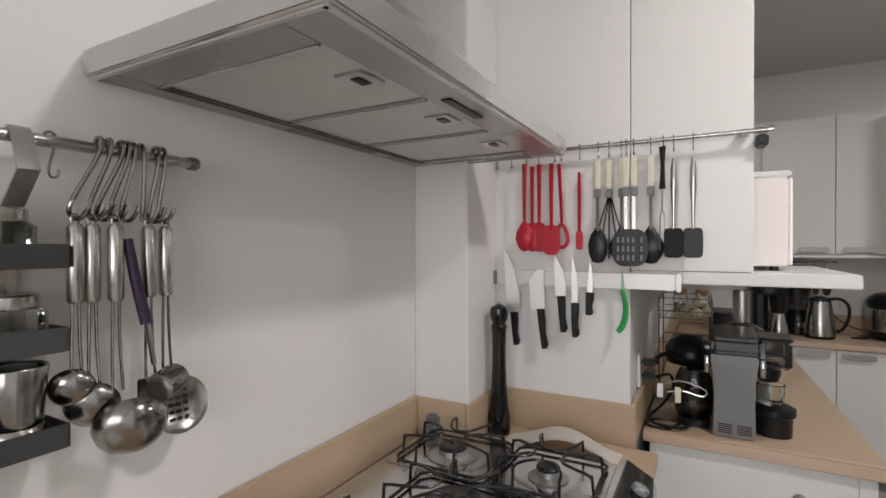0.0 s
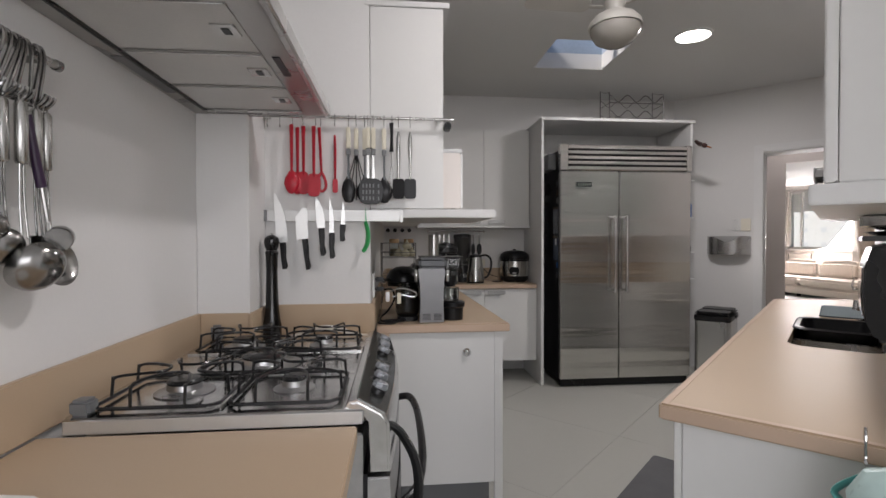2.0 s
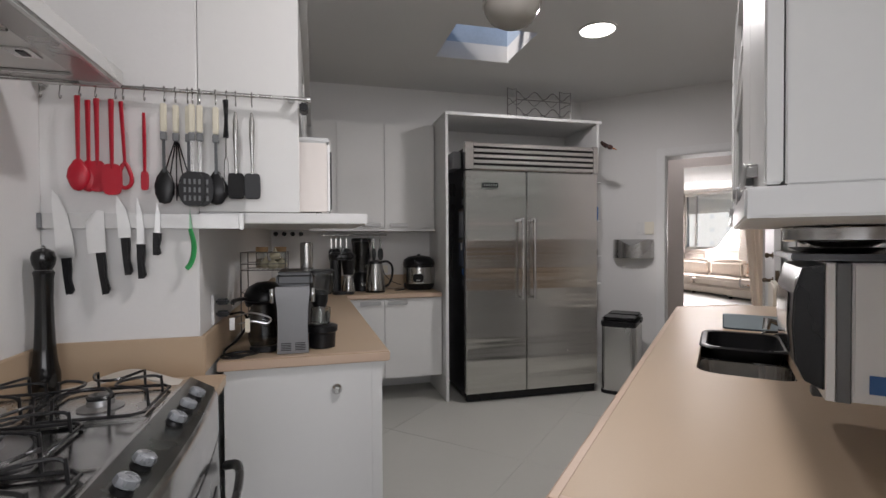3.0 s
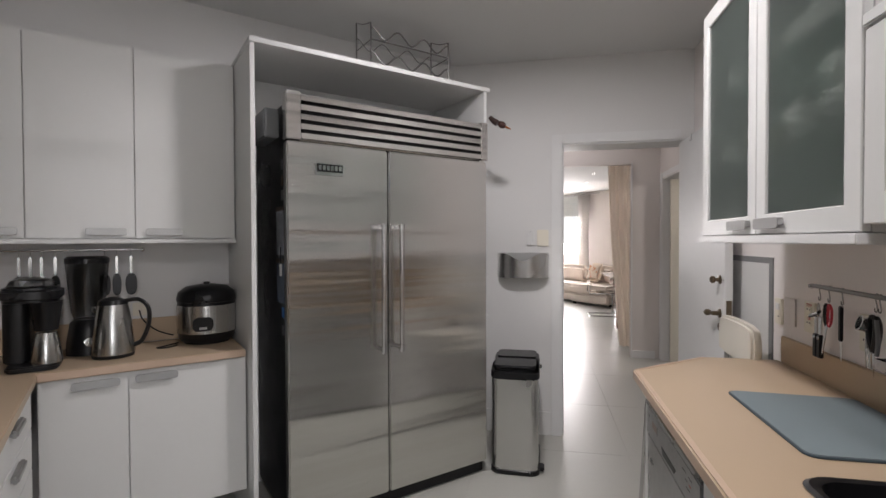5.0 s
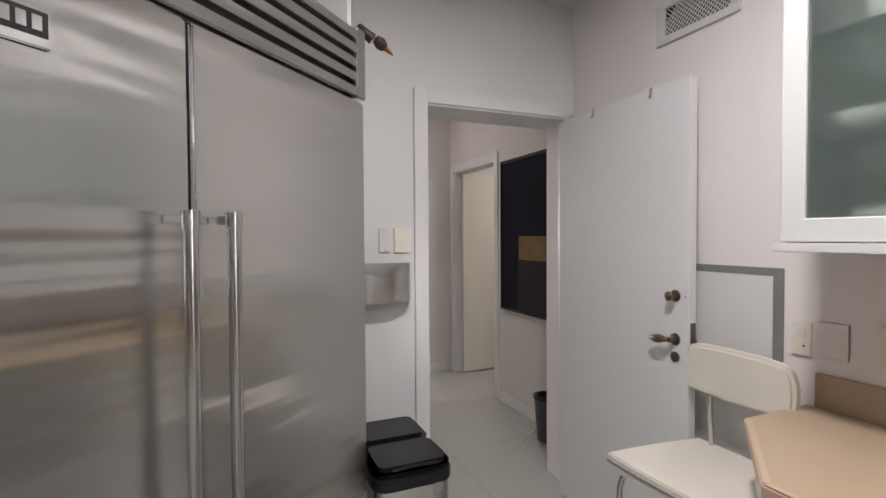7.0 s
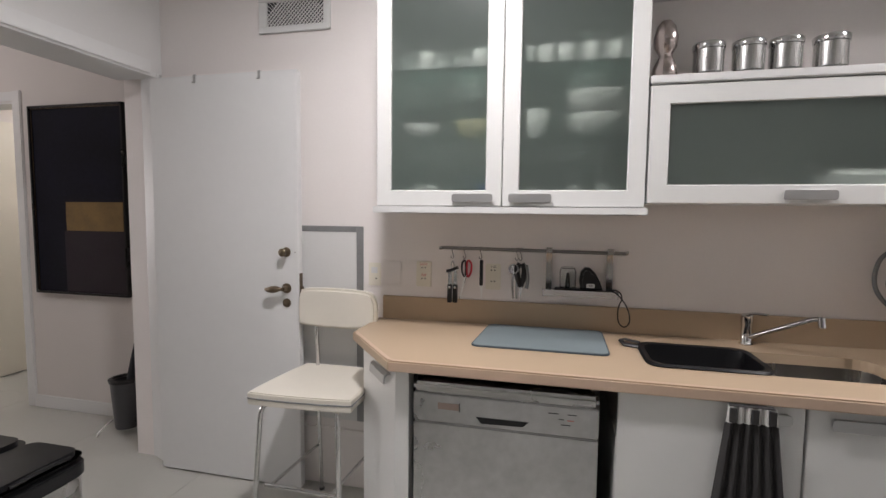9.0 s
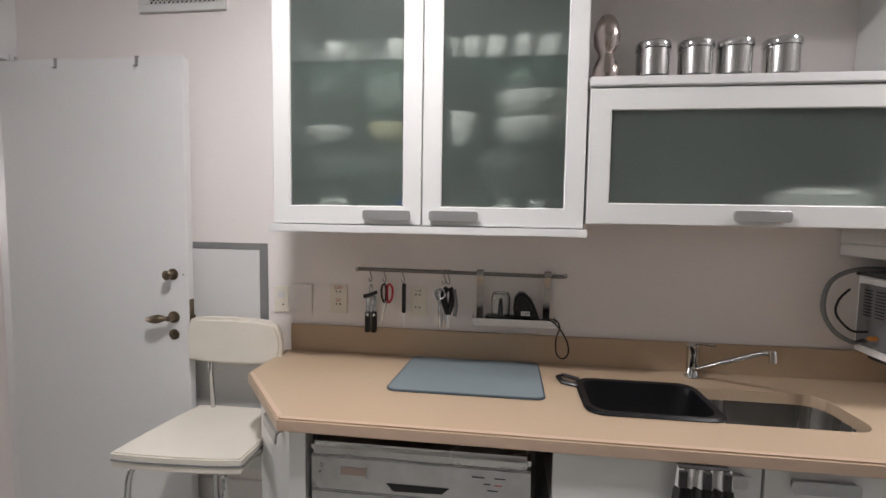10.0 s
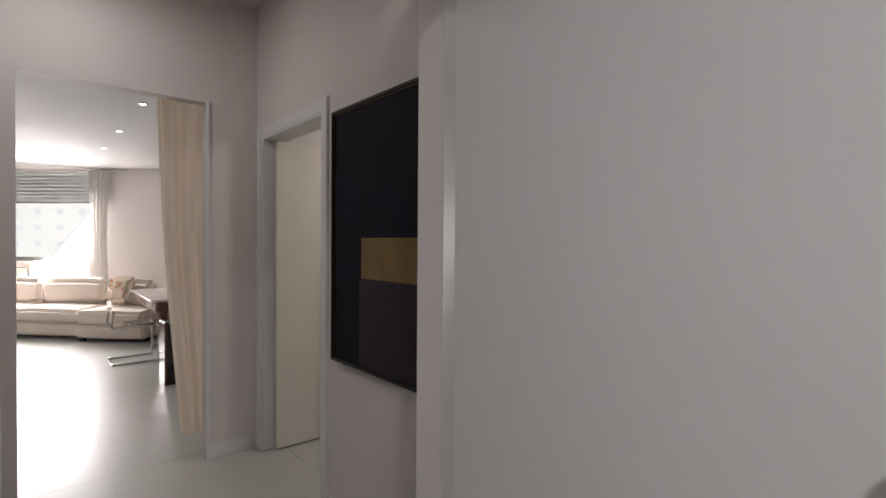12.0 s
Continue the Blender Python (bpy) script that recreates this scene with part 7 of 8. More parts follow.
part("foot_ring", cyl((1.885, 5.36, 0.9005), (1.885, 5.36, 0.9115), 0.11, 30), BLACK, rc)
part("cord", tube([(1.73, 5.40, 0.94), (1.66, 5.44, 0.965), (1.60, 5.49, 1.02), (1.585, 5.508, 1.07)], 0.0035, 8, 5), BLACK, rc)
part("cord", tube([(1.74, 5.30, 0.905), (1.69, 5.26, 0.905), (1.65, 5.28, 0.905), (1.69, 5.31, 0.905), (1.75, 5.36, 0.905)], 0.0035, 8, 5), BLACK, rc)
ts = thing("toaster", "black toaster with rounded ends on the worktop", "toaster", (0.93, 4.76, 0.9))
part("body", prism(rounded(0.84, 1.02, 4.60, 4.92, 0.05), 0.905, 1.10, "z", 0.02, 3), BLACK, ts)
part("slot", bb(0.875, 0.895, 4.64, 4.88, 1.0995, 1.1015), DARKSTEEL, ts)
part("slot", bb(0.955, 0.975, 4.64, 4.88, 1.0995, 1.1015), DARKSTEEL, ts)
part("lever", bb(1.0205, 1.035, 4.74, 4.78, 1.02, 1.04, 0.004), CHROME, ts)
part("foot", bb(0.86, 1.0, 4.62, 4.90, 0.9005, 0.9045), BLACK, ts)

# frying pans and a wire rack in the corner behind the coffee machine
wd = thing("dish_rack", "two-tier wire rack with jars and garlic against the partition", "rack", (0.76, 3.6, 1.0))
RX0, RX1, RY0, RY1 = 0.645, 0.845, 3.55, 3.80
WIRE = mat("dull_wire", (0.22, 0.22, 0.215), 0.35, 0.9)
for z in (1.09, 1.195, 1.225, 1.28):
    part("ring_wire", tube([(RX0, RY0, z), (RX0, RY1, z), (RX1, RY1, z), (RX1, RY0, z)], 0.0024, 6, 1, True, smooth=False), WIRE, wd)
for x, y in ((RX0, RY0), (RX0, RY1), (RX1, RY1), (RX1, RY0)):
    part("post", cyl((x, y, 0.902), (x, y, 1.28), 0.003, 8), WIRE, wd)
for k in range(8):
    x = RX0 + 0.02 + k * 0.0235
    for z in (1.09, 1.195):
        part("cross_wire", cyl((x, RY0, z), (x, RY1, z), 0.0016, 6), WIRE, wd)
CORK = mat("pale_cork", (0.36, 0.23, 0.12), 0.8, vary=0.2, scale=40)
for x, y in ((0.72, 3.74), (0.81, 3.74)):
    cj = thing("cork_jar", "small glass jar with a cork lid on the wire rack", "jar", (x, y, 1.198), 0, "cork-lidded jars")
    part("glass", lathe([(0, 1.1985), (0.028, 1.1985), (0.030, 1.205), (0.030, 1.27), (0.026, 1.28), (0.024, 1.278), (0.027, 1.269), (0.027, 1.207), (0, 1.202)], (x, y, 0), 24), CLEAR, cj)
    part("contents", lathe([(0, 1.2025), (0.0265, 1.203), (0.0265, 1.245), (0, 1.247)], (x, y, 0), 20), SPICE[0 if x < 0.75 else 1], cj)
    part("lid", lathe([(0, 1.281), (0.029, 1.281), (0.030, 1.285), (0.030, 1.302), (0.027, 1.305), (0, 1.305)], (x, y, 0), 24), CORK, cj)
gb = thing("garlic_bulbs", "cluster of pale garlic bulbs on the wire rack", "food", (0.80, 3.60, 1.199))
GARLIC = mat("garlic_skin", (0.50, 0.46, 0.33), 0.6, vary=0.2, scale=30)
for x, y, q in ((0.785, 3.59, 0.0), (0.825, 3.62, 0.0), (0.75, 3.62, 0.002), (0.795, 3.595, 0.045)):
    part("bulb", lathe([(0, 1.1995 + q), (0.018, 1.2015 + q), (0.027, 1.2155 + q), (0.022, 1.2305 + q), (0.008, 1.2415 + q), (0.005, 1.2575 + q), (0, 1.2585 + q)], (x, y, 0), 14), GARLIC, gb)
wp = thing("waffle_iron", "black lidded waffle iron standing on the worktop", "waffle iron", (0.79, 3.42, 0.9))
part("base", lathe([(0, 0.902), (0.055, 0.902), (0.050, 0.93), (0.035, 0.98), (0.040, 1.04), (0, 1.045)], (0.79, 3.40, 0), 30), BLACK, wp)
part("lower_plate", lathe([(0, 1.046), (0.085, 1.048), (0.090, 1.07), (0, 1.07)], (0.77, 3.40, 0), 30), BLACK, wp)
part("lid", lathe([(0, 1.073), (0.092, 1.073), (0.092, 1.10), (0.075, 1.13), (0.04, 1.15), (0, 1.155)], (0.77, 3.40, 0), 30), BLACK, wp)
part("handle", tube([(0.70, 3.35, 1.085), (0.675, 3.28, 1.09), (0.665, 3.20, 1.092), (0.67, 3.14, 1.09)], 0.009, 8, 5, flat=0.7), BLACK, wp)
part("cord", tube([(0.76, 3.10, 0.915), (0.72, 3.02, 0.906), (0.67, 3.01, 0.906), (0.645, 3.04, 0.906), (0.67, 3.09, 0.906), (0.73, 3.10, 0.907), (0.775, 3.06, 0.912), (0.74, 3.01, 0.914), (0.67, 3.02, 0.915), (0.655, 3.06, 0.925), (0.69, 3.13, 0.95), (0.72, 3.17, 1.0), (0.71, 3.15, 1.05), (0.675, 3.06, 1.06)], 0.0048, 8, 6), BLACK, nm)
pg = thing("wall_socket", "white wall socket with two black plugs on the partition", "socket", (0.64, 3.04, 1.03))
part("plate", bb(0.6205, 0.63, 3.0, 3.08, 1.03, 1.14, 0.003), WHITE, pg)
for z in (1.055, 1.10):
    part("plug", bb(0.631, 0.675, 3.025, 3.055, z, z + 0.022, 0.006), BLACK, pg)
fd = thing("pruning_shears", "pair of white-handled wire gadgets on the rack", "kitchen utensil", (0.76, 3.0, 1.03))
part("loop", tube([(0.70, 3.0, 1.055), (0.75, 2.995, 1.07), (0.80, 2.995, 1.06), (0.825, 2.995, 1.045), (0.81, 2.995, 1.03), (0.76, 2.995, 1.04), (0.71, 3.0, 1.03)], 0.003, 8, 5), CHROME, fd)
part("tag", bb(0.682, 0.700, 2.995, 2.999, 1.01, 1.055, 0.001), WHITE, fd)
part("tag", bb(0.735, 0.752, 2.993, 2.997, 1.0, 1.05, 0.001), IVORY, fd)

# rail on the north wall
r3 = thing("utensil_rail", "thin steel rail below the wall cabinets with spoons", "rail", (1.34, 5.44, 1.388))
part("bar", cyl((1.045, 5.44, 1.388), (1.60, 5.44, 1.388), 0.005, 10), CHROME, r3)
for x in (1.045, 1.60):
    part("end_cap", lathe([(0, -0.01), (0.010, -0.006), (0.011, 0), (0.010, 0.006), (0, 0.01)], (x, 5.44, 1.388), 12, (1, 0, 0)), CHROME, r3)
    part("mount", cyl((x + (0.02 if x < 1.3 else -0.02), 5.44, 1.388), (x + (0.02 if x < 1.3 else -0.02), 5.519, 1.388), 0.004, 8), CHROME, r3)
for i, x in enumerate((1.12, 1.16, 1.20, 1.25, 1.44, 1.49, 1.55)):
    u = thing("serving_spoon", "dark serving utensil hanging from the thin rail", "kitchen utensil", (x, 5.43, 1.15), 0, "utensils on the north rail")
    part("hook", tube([(x, 5.432, 1.383), (x, 5.436, 1.395), (x, 5.446, 1.394), (x, 5.445, 1.37), (x, 5.435, 1.355)], 0.0015, 6, 3), CHROME, u)
    part("handle", bb(x - 0.006, x + 0.006, 5.43, 5.437, 1.27, 1.357, 0.003), UTEN, u)
    part("blade", paddle(x, 5.433, 1.16, 1.27, 0.038 if i % 2 else 0.05, 0.008, 0.8), BLACK if i not in (2,) else CHROME, u)
hk = thing("hook_strip", "row of four small black knobs on the wall", "hook strip", (0.76, 5.51, 1.40))
part("strip", bb(0.63, 0.89, 5.512, 5.519, 1.392, 1.408, 0.001), WALL, hk)
for i in range(4):
    part("knob", lathe([(0, 0), (0.016, 0), (0.020, 0.012), (0.014, 0.024), (0, 0.026)], (0.655 + 0.07 * i, 5.5118, 1.40), 14, (0, -1, 0)), BLACK, hk)
s3 = thing("wall_socket", "ivory socket on the wall behind the rice cooker", "socket", (1.59, 5.515, 1.05))
part("plate", bb(1.555, 1.625, 5.511, 5.519, 1.04, 1.11, 0.002), PLAST, s3)

wc = single("paper_sheet", prism([(0.03, 1.15), (0.33, 1.12), (0.27, 1.47), (0.20, 1.515), (0.10, 1.53), (0.05, 1.545), (0.022, 1.50)], 0.9005, 0.916, "z", 0.006, 3), CHINA, "crumpled white cloth lying on the worktop", "cloth", (0.15, 1.3, 0.9))

# plain bars on the fridge's badge
for k in range(6):
    part("badge_bar", bb(2.316 + 0.0205 * k, 2.330 + 0.0205 * k, 4.8248, 4.8260, 1.776, 1.799, 0.0004, 1), CHROME, plate)


# ---- hall ----
pc = thing("abstract_painting", "large dark abstract painting with a gold bar, black frame", "painting", (7.49, -0.69, 0.88), B)
cv = part("canvas", bb(7.115, 7.865, -0.699, -0.680, 0.85, 2.09), mat("dark_painted_canvas", (0.010, 0.010, 0.017), 0.75, vary=0.5, scale=3, fine=40, bump=0.2, spec=0.15), pc)
part("field", bb(7.116, 7.62, -0.6799, -0.6785, 0.85, 1.268), mat("dull_purple_paint", (0.016, 0.009, 0.015), 0.75, vary=0.3, scale=5, bump=0.2), pc)
part("gold_bar", bb(7.13, 7.60, -0.6799, -0.6780, 1.27, 1.462), mat("dull_gold_paint", (0.20, 0.125, 0.045), 0.75, vary=0.25, scale=9, bump=0.3), pc)
for a in ((7.10, 7.115, 0.835, 2.105), (7.865, 7.88, 0.835, 2.105)):
    part("frame_side", bb(a[0], a[1], -0.699, -0.665, a[2], a[3], 0.002), BLACK, pc)
part("frame_side", bb(7.115, 7.865, -0.699, -0.665, 0.835, 0.85, 0.002), BLACK, pc)
part("frame_side", bb(7.115, 7.865, -0.699, -0.665, 2.09, 2.105, 0.002), BLACK, pc)
part("gilt_line", bb(7.117, 7.863, -0.678, -0.673, 2.083, 2.087), BRASS, pc)
part("gilt_line", bb(7.857, 7.861, -0.678, -0.673, 0.855, 2.085), BRASS, pc)

d2_ = thing("door_2", "pale cream inner door standing ajar in a moulded white frame", "door", (8.9, -0.8, 0), B)
tagged(d2_, kind="structure")
part("frame_side", bb(8.935, 9.0, -0.72, -0.685, 0, 2.22, 0.006, 2), DOORP, d2_)
part("frame_side", bb(8.92, 8.934, -0.85, -0.70, 0, 2.15, 0.002), DOORP, d2_)
part("frame_head", bb(8.04, 8.92, -0.85, -0.70, 2.135, 2.149, 0.002), DOORP, d2_)
part("frame_side", bb(7.965, 8.038, -0.72, -0.685, 0, 2.22, 0.006, 2), DOORP, d2_)
part("frame_head", bb(8.04, 8.934, -0.72, -0.6999, 2.151, 2.22, 0.003), DOORP, d2_)
lf = bb(0, 0.82, -0.035, 0.0, 0.01, 2.13, 0.002)
bmesh.ops.transform(lf, verts=lf.verts, matrix=pose(8.895, -0.775, 0, 0, 0, 269))
part("leaf", lf, mat("cream_door_paint", (0.70, 0.67, 0.58), 0.4, vary=0.02), d2_)
ud = thing("umbrella_bin", "dark enamelled pedal bin holding a folded umbrella in the hall", "bin", (7.050, -0.500, 0), B)
part("body", lathe([(0, 0.04), (0.065, 0.04), (0.068, 0.06), (0.088, 0.34), (0.090, 0.345), (0.085, 0.342), (0.063, 0.06), (0, 0.055)], (7.000, -0.530, 0), 26), mat("dark_bin_enamel", (0.045, 0.045, 0.05), 0.4), ud)
part("liner", lathe([(0.070, 0.340), (0.094, 0.338), (0.096, 0.355), (0.074, 0.36), (0.066, 0.347)], (7.000, -0.530, 0), 26), BLACK, ud)
part("pedal", tube([(7.050, -0.470, 0.10), (7.090, -0.430, 0.05), (7.105, -0.410, 0.012)], 0.014, 8, 3, flat=0.4), CHROME, ud)
um = thing("umbrella", "dark folded umbrella standing in the hall bin", "umbrella", (6.950, -0.560, 0.06), B)
part("canopy", tube([(6.980, -0.550, 0.08), (6.970, -0.560, 0.30), (6.960, -0.570, 0.46), (6.950, -0.585, 0.60)], lambda u: 0.06 - 0.045 * u, 12, 5), mat("black_cloth", (0.015, 0.016, 0.022), 0.8), um)

# curtain in the opening
CURT = fabric("linen_curtain", (0.84, 0.78, 0.71), 0.6)
cu_ = thing("curtain", "long cream linen curtain hanging beside the opening", "curtain", (9.4, -0.25, 0), B)
bm = bmesh.new()
g = []
for j in range(25):
    z = 0.06 + 2.36 * j / 24
    k = 1 - j / 24
    w = 0.105 + 0.045 * (1 - k) ** 0.7
    cx = -0.290 - 0.115 * k ** 1.4
    row = []
    for i in range(61):
        s_ = i / 60 * 2 - 1
        row.append(bm.verts.new((9.32 + 0.032 * math.sin(s_ * 9 + 0.6 * math.sin(j * 0.35)) + 0.08 * k, cx + s_ * w, z)))
    g.append(row)
for j in range(24):
    for i in range(60):
        bm.faces.new((g[j][i], g[j][i + 1], g[j + 1][i + 1], g[j + 1][i]))
bmesh.ops.recalc_face_normals(bm, faces=bm.faces)
bmesh.ops.solidify(bm, geom=bm.faces[:], thickness=0.004)
part("cloth", bm, CURT, cu_)
part("rod", cyl((9.32, -0.45, 2.45), (9.32, 0.9, 2.45), 0.012, 12), ALU, cu_)
part("heading", bb(9.305, 9.335, -0.39, -0.13, 2.415, 2.445, 0.004), CURT, cu_)

# ---- living room ----
lw = thing("window_1", "wide living room window with a half-lowered slatted shutter", "window", (11.3, 11.73, 1.08))
tagged(lw, kind="structure")
for a in ((10.722, 10.78, 1.082, 2.618), (12.69, 12.748, 1.082, 2.618), (12.33, 12.39, 1.14, 2.56)):
    part("window_frame", bb(11.30, 11.36, a[0], a[1], a[2], a[3], 0.003), WHITE, lw)
part("window_frame", bb(11.30, 11.36, 10.78, 12.69, 1.082, 1.14, 0.003), WHITE, lw)
part("window_frame", bb(11.30, 11.36, 10.78, 12.69, 2.56, 2.618, 0.003), WHITE, lw)
part("pane", bb(11.325, 11.330, 10.78, 12.33, 1.14, 2.56), CLEAR, lw).visible_shadow = False
part("pane", bb(11.325, 11.330, 12.39, 12.69, 1.14, 2.56), CLEAR, lw).visible_shadow = False
part("window_sill", bb(11.20, 11.30, 10.70, 12.77, 1.045, 1.079, 0.005), WHITE, lw)
SLAT = fabric("shutter_slat", (0.80, 0.77, 0.73), 0.35)
for k in range(9):
    z = 2.61 - k * 0.062
    part("slat", prism([(11.385, z - 0.050), (11.392, z - 0.050), (11.396, z - 0.025), (11.392, z), (11.385, z)], 10.73, 12.74, "y"), SLAT, lw)


def sheer(name, y0, y1, label):
    t = thing(name, label, "curtain", (11.15, (y0 + y1) / 2, 0.3))
    bm = bmesh.new()
    g = []
    for j in range(13):
        z = 0.30 + 2.27 * j / 12
        sq = 1 - 0.45 * math.sin(math.pi * j / 12) * 0.6
        g.append([bm.verts.new((11.13 + 0.03 * math.sin(i * 0.9), (y0 + y1) / 2 + (i / 36 - 0.5) * (y1 - y0) * sq, z)) for i in range(37)])
    for j in range(12):
        for i in range(36):
            bm.faces.new((g[j][i], g[j][i + 1], g[j + 1][i + 1], g[j + 1][i]))
    bmesh.ops.recalc_face_normals(bm, faces=bm.faces)
    bmesh.ops.solidify(bm, geom=bm.faces[:], thickness=0.003)
    part("cloth", bm, fabric("sheer_white_cloth", (0.78, 0.76, 0.74), 0.6), t)
    part("rod", cyl((11.13, y0 - 0.3, 2.58), (11.13, y1 + 0.1, 2.58), 0.012, 10), ALU, t)


sheer("window_curtain", 10.42, 10.80, "sheer white curtain gathered at the window's edge")

SOFA = mat("cream_sofa_fabric", (0.74, 0.66, 0.59), 0.9, vary=0.05, scale=6, fine=260, bump=0.35)


def cushion(x0, x1, y0, y1, z0, z1, b=0.05, puff=0.02):
    bm = bb(x0, x1, y0, y1, z0, z1, b, 4)
    bmesh.ops.subdivide_edges(bm, edges=[e for e in bm.edges if e.calc_length() > 0.2], cuts=4, use_grid_fill=True)
    cx, cy, cz = (x0 + x1) / 2, (y0 + y1) / 2, (z0 + z1) / 2
    for v in bm.verts:
        p = v.co.copy()
        f = max(0, 1 - ((p.x - cx) / (x1 - x0) * 2) ** 2) * 0.4 + max(0, 1 - ((p.y - cy) / (y1 - y0) * 2) ** 2) * 0.6
        n_ = noise.noise(p * 5) * 0.012
        v.co.z += (puff * f + n_) * (1 if p.z > cz else 0)
        v.co.x += (-puff * 0.6 * f + n_) * (1 if p.x < cx else 0)
    return bm


sf = thing("sofa", "long cream fabric corner sofa with loose cushions", "sofa", (10.6, 11.4, 0))
for x, y in ((10.2, 9.1), (10.95, 9.1), (10.2, 13.5), (10.95, 13.5), (10.2, 11.2), (10.95, 11.2), (10.05, 9.95)):
    part("foot", bb(x - 0.03, x + 0.03, y - 0.03, y + 0.03, 0.0, 0.0495, 0.003), BLACK, sf)
part("base", bb(10.12, 11.05, 10.06, 13.6, 0.05, 0.24, 0.03, 3), SOFA, sf)
part("chaise_base", bb(9.98, 10.119, 9.0, 10.04, 0.05, 0.24, 0.03, 3), SOFA, sf)
part("chaise_base", bb(10.121, 11.05, 9.0, 10.055, 0.05, 0.24, 0.03, 3), SOFA, sf)
part("back", bb(10.85, 11.08, 9.0, 13.6, 0.245, 0.62, 0.05, 3), SOFA, sf)
for y0, y1 in ((10.07, 11.15), (11.16, 12.25), (12.26, 13.35)):
    part("seat_cushion", cushion(10.10, 10.84, y0, y1, 0.25, 0.43), SOFA, sf)
part("seat_cushion", cushion(9.97, 10.84, 9.02, 10.05, 0.25, 0.43), SOFA, sf)
for y0, y1 in ((9.35, 10.10), (10.14, 11.14), (11.18, 12.25), (12.28, 13.35)):
    part("back_cushion", cushion(10.62, 10.84, y0, y1, 0.44, 0.80, 0.07, 0.05), SOFA, sf)
cw = thing("throw_cushion", "cream scatter cushion with an orange flower print", "cushion", (10.45, 9.75, 0.46))
cc = cushion(-0.07, 0.07, -0.22, 0.22, -0.2, 0.2, 0.06, 0.03)
bmesh.ops.transform(cc, verts=cc.verts, matrix=pose(10.47, 9.72, 0.68, 0, 22, -12))
part("body", cc, mat("cream_print_fabric", (0.66, 0.55, 0.44), 0.9), cw)
for k in range(14):
    a, b = random.uniform(-0.15, 0.15), random.uniform(-0.14, 0.14)
    fl = lathe([(0, 0), (0.022, 0.001), (0.018, 0.004), (0, 0.005)], (0, 0, 0), 8, (-1, 0, 0))
    bmesh.ops.transform(fl, verts=fl.verts, matrix=pose(10.47, 9.72, 0.68, 0, 22, -12) @ Matrix.Translation((-0.098, a, b)))
    part("flower", fl, mat("orange_print", (0.50, 0.18, 0.06), 0.9) if k == 0 else bpy.data.materials["orange_print"], cw)

tb = thing("dining_table", "table with a pale top and a dark red wooden pedestal", "table", (12.7, -1.0, 0), B)
MAHO = mat("red_brown_wood", (0.10, 0.03, 0.02), 0.25, vary=0.25, scale=2, fine=40, stretch=(1, 1, 0.2), coat=0.3)
part("tabletop", prism(rounded(11.89, 13.46, -1.45, -0.53, 0.05), 0.735, 0.76, "z", 0.006, 2), mat("pale_stone_top", (0.60, 0.56, 0.52), 0.15, vary=0.08), tb)
part("apron", prism(rounded(11.98, 13.37, -1.36, -0.60, 0.05), 0.60, 0.733, "z", 0.006, 2), MAHO, tb)
for u_ in (12.93, 12.30):
    part("pedestal", cyl((u_, -0.90, 0.03), (u_, -0.90, 0.60), 0.12, 26), MAHO, tb)
    part("foot", cyl((u_, -0.90, 0.0), (u_, -0.90, 0.03), 0.20, 30), STEELV, tb)
cr = thing("cantilever_chair", "clear plastic dining chair on a chrome cantilever frame", "chair", (12.4, -0.45, 0), B)
for u_ in (12.20, 12.60):
    part("frame", tube([(u_, -0.22, 0.62), (u_, -0.20, 0.45), (u_, -0.28, 0.43), (u_, -0.60, 0.43), (u_, -0.66, 0.40), (u_, -0.66, 0.05), (u_, -0.62, 0.015), (u_, -0.22, 0.015)], 0.011, 10, 4), CHROME, cr)
part("frame_bar", tube([(12.20, -0.22, 0.015), (12.22, -0.20, 0.015), (12.58, -0.20, 0.015), (12.60, -0.22, 0.015)], 0.011, 10, 3), CHROME, cr)
part("seat", bb(12.19, 12.61, -0.66, -0.24, 0.442, 0.450, 0.003), CLEAR, cr)
part("backrest", bb(12.19, 12.61, -0.203, -0.195, 0.60, 0.86, 0.003), CLEAR, cr)
lp_ = thing("landscape_painting", "large unframed pale blue and yellow painting on a wall", "painting", (11.235, 8.7, 1.2))
part("canvas", bb(11.215, 11.249, 8.0, 9.30, 1.05, 2.45, 0.003), mat("pale_blue_paint", (0.30, 0.52, 0.58), 0.6, vary=0.35, scale=3.0, fine=30), lp_)
part("yellow_field", bb(11.2115, 11.2145, 8.2, 9.05, 1.25, 1.85, 0.001), mat("yellow_paint", (0.62, 0.50, 0.16), 0.6, vary=0.3, scale=4.0, fine=30), lp_)
br = thing("bottle_cabinet", "low black cabinet with a brown side and small silver knobs", "cabinet", (11.1, -0.55, 0), B)
part("body", bb(11.0, 11.25, -0.66, -0.525, 0.0, 0.62, 0.004), BLACKM, br)
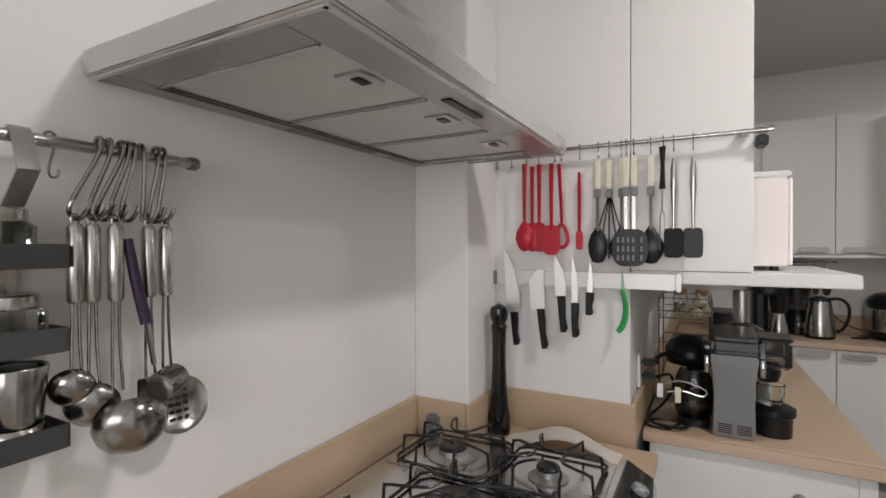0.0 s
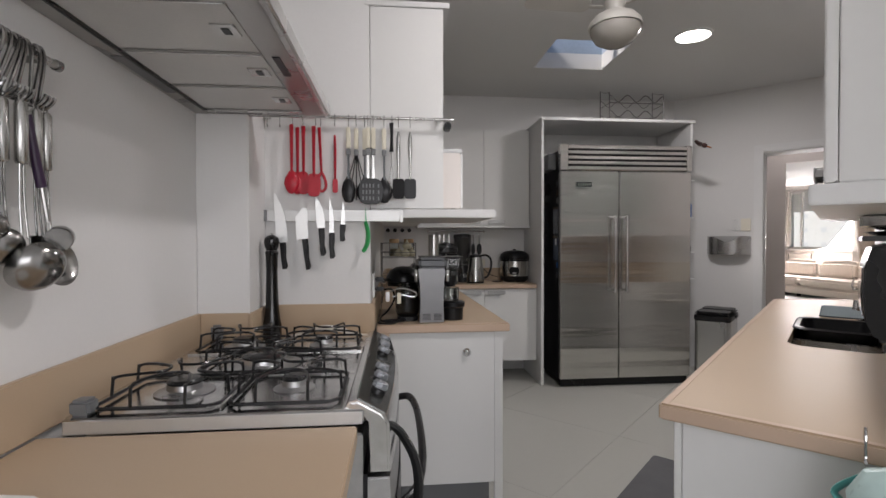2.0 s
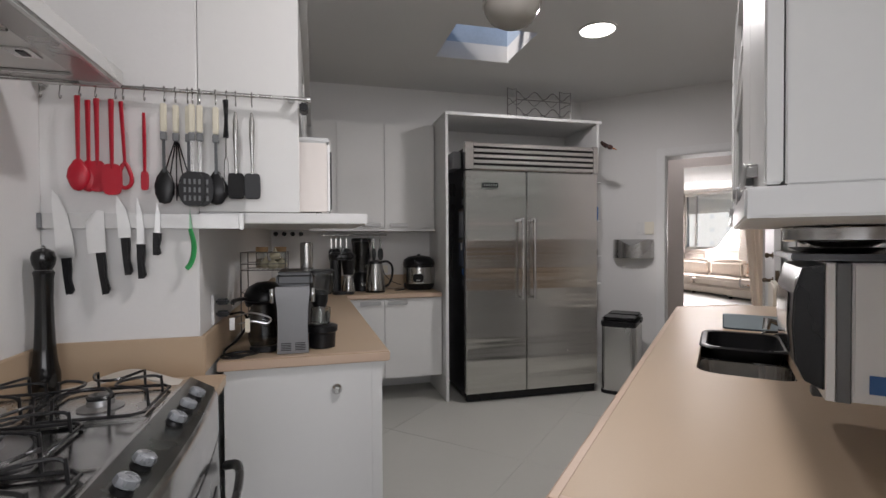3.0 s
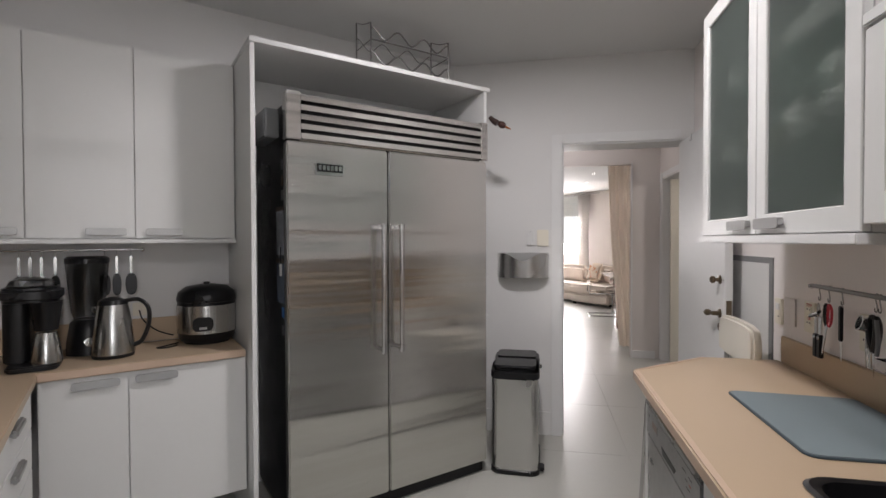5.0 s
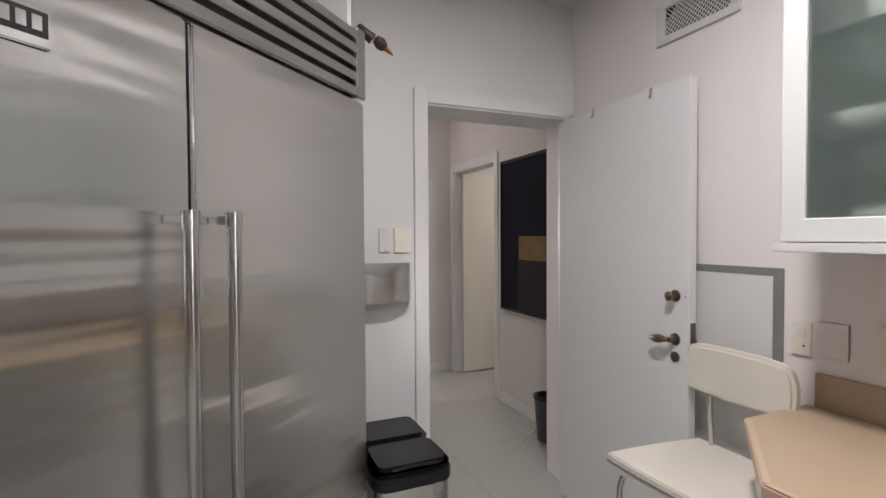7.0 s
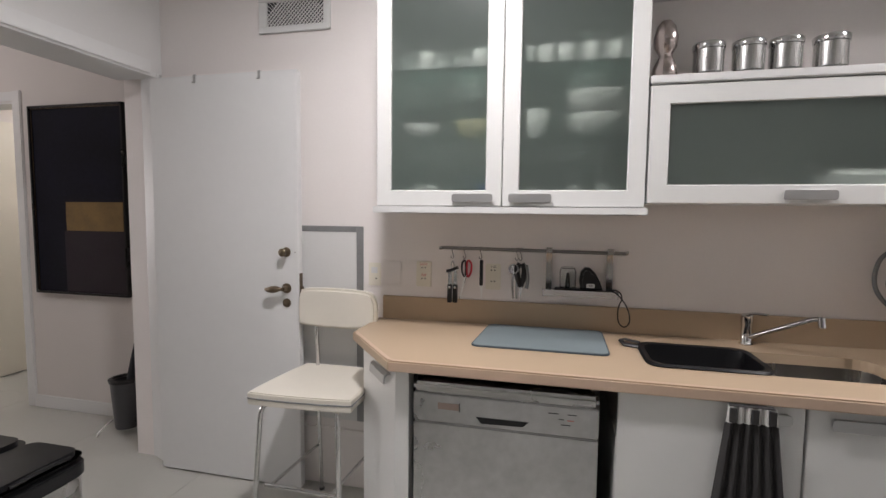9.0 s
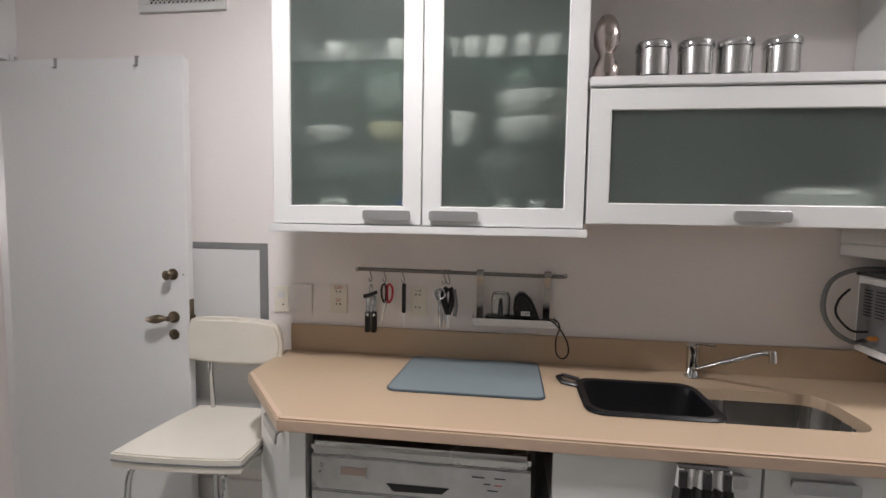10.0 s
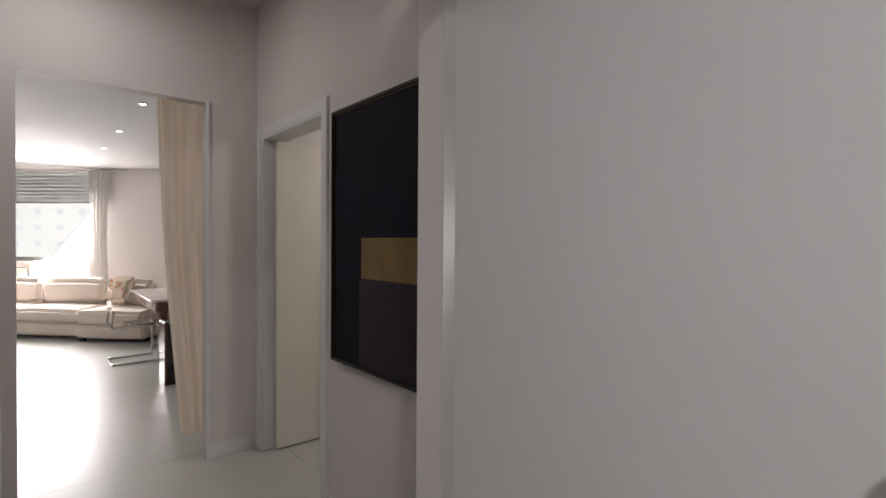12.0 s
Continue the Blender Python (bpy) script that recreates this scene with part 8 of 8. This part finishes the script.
part("side_panel", bb(11.0, 11.25, -0.5245, -0.500, 0.0, 0.63, 0.003), MAHO, br)
for z in (0.18, 0.27, 0.36, 0.45):
    part("knob", lathe([(0, 0), (0.012, 0.0), (0.010, 0.012), (0, 0.016)], (10.999, -0.585, z), 12, (-1, 0, 0)), CHROME, br)
rd = thing("towel_frame", "thin black metal frame standing behind the sofa", "frame", (11.17, 12.25, 0))
part("frame", tube([(11.17, 11.9, 0.001), (11.17, 11.9, 0.97), (11.17, 12.6, 0.97), (11.17, 12.6, 0.001)], 0.010, 8, 1, smooth=False), BLACK, rd)
for x, y in ((7.61, 7.265), (8.60, 8.26), (9.52, 9.19), (8.2, 10.5), (9.6, 11.5)):
    sl = thing("recessed_spotlight", "small recessed ceiling spotlight, switched on", "ceiling light", (x, y, 2.63), 0, "living room spotlights")
    part("frame", lathe([(0.030, 2.629), (0.045, 2.629), (0.045, 2.624), (0.030, 2.622)], (x, y, 0), 20), WHITE, sl)
    part("bulb", lathe([(0, 2.6265), (0.029, 2.6265), (0.029, 2.629), (0, 2.629)], (x, y, 0), 20), LAMP, sl)

# ---- large floor tiles ----
FT = []
SIZE = 0.985
proto = {}
floor_ob = bpy.data.objects["floor"]


def inside(u, v):
    x, y = (u - v) / math.sqrt(2), (u + v) / math.sqrt(2)
    return -0.5 < x < 12.0 and -2.0 < y < 14.4 and not (x > 5.5 and y < 2.6) and not (x < 3.6 and y > 6.2) and not (v < -1.1 and u < 7.2 and (x > 3.7 or y > 0.7))


tile_mesh = mesh_of(box(0.0012, SIZE - 0.0012, 0.0012, SIZE - 0.0012, -0.008, 0.0), "tile", FLOOR)
for i in range(-3, 20):
    for j in range(-10, 11):
        u, v = 7.18 - 6 * SIZE + (i - 1) * SIZE, 0.14 + j * SIZE
        if inside(u + SIZE / 2, v + SIZE / 2):
            o = new("tile", tile_mesh)
            o.parent = floor_ob
            o.matrix_world = pose(0, 0, 0, 0, 0, B) @ Matrix.Translation((u, v, 0))
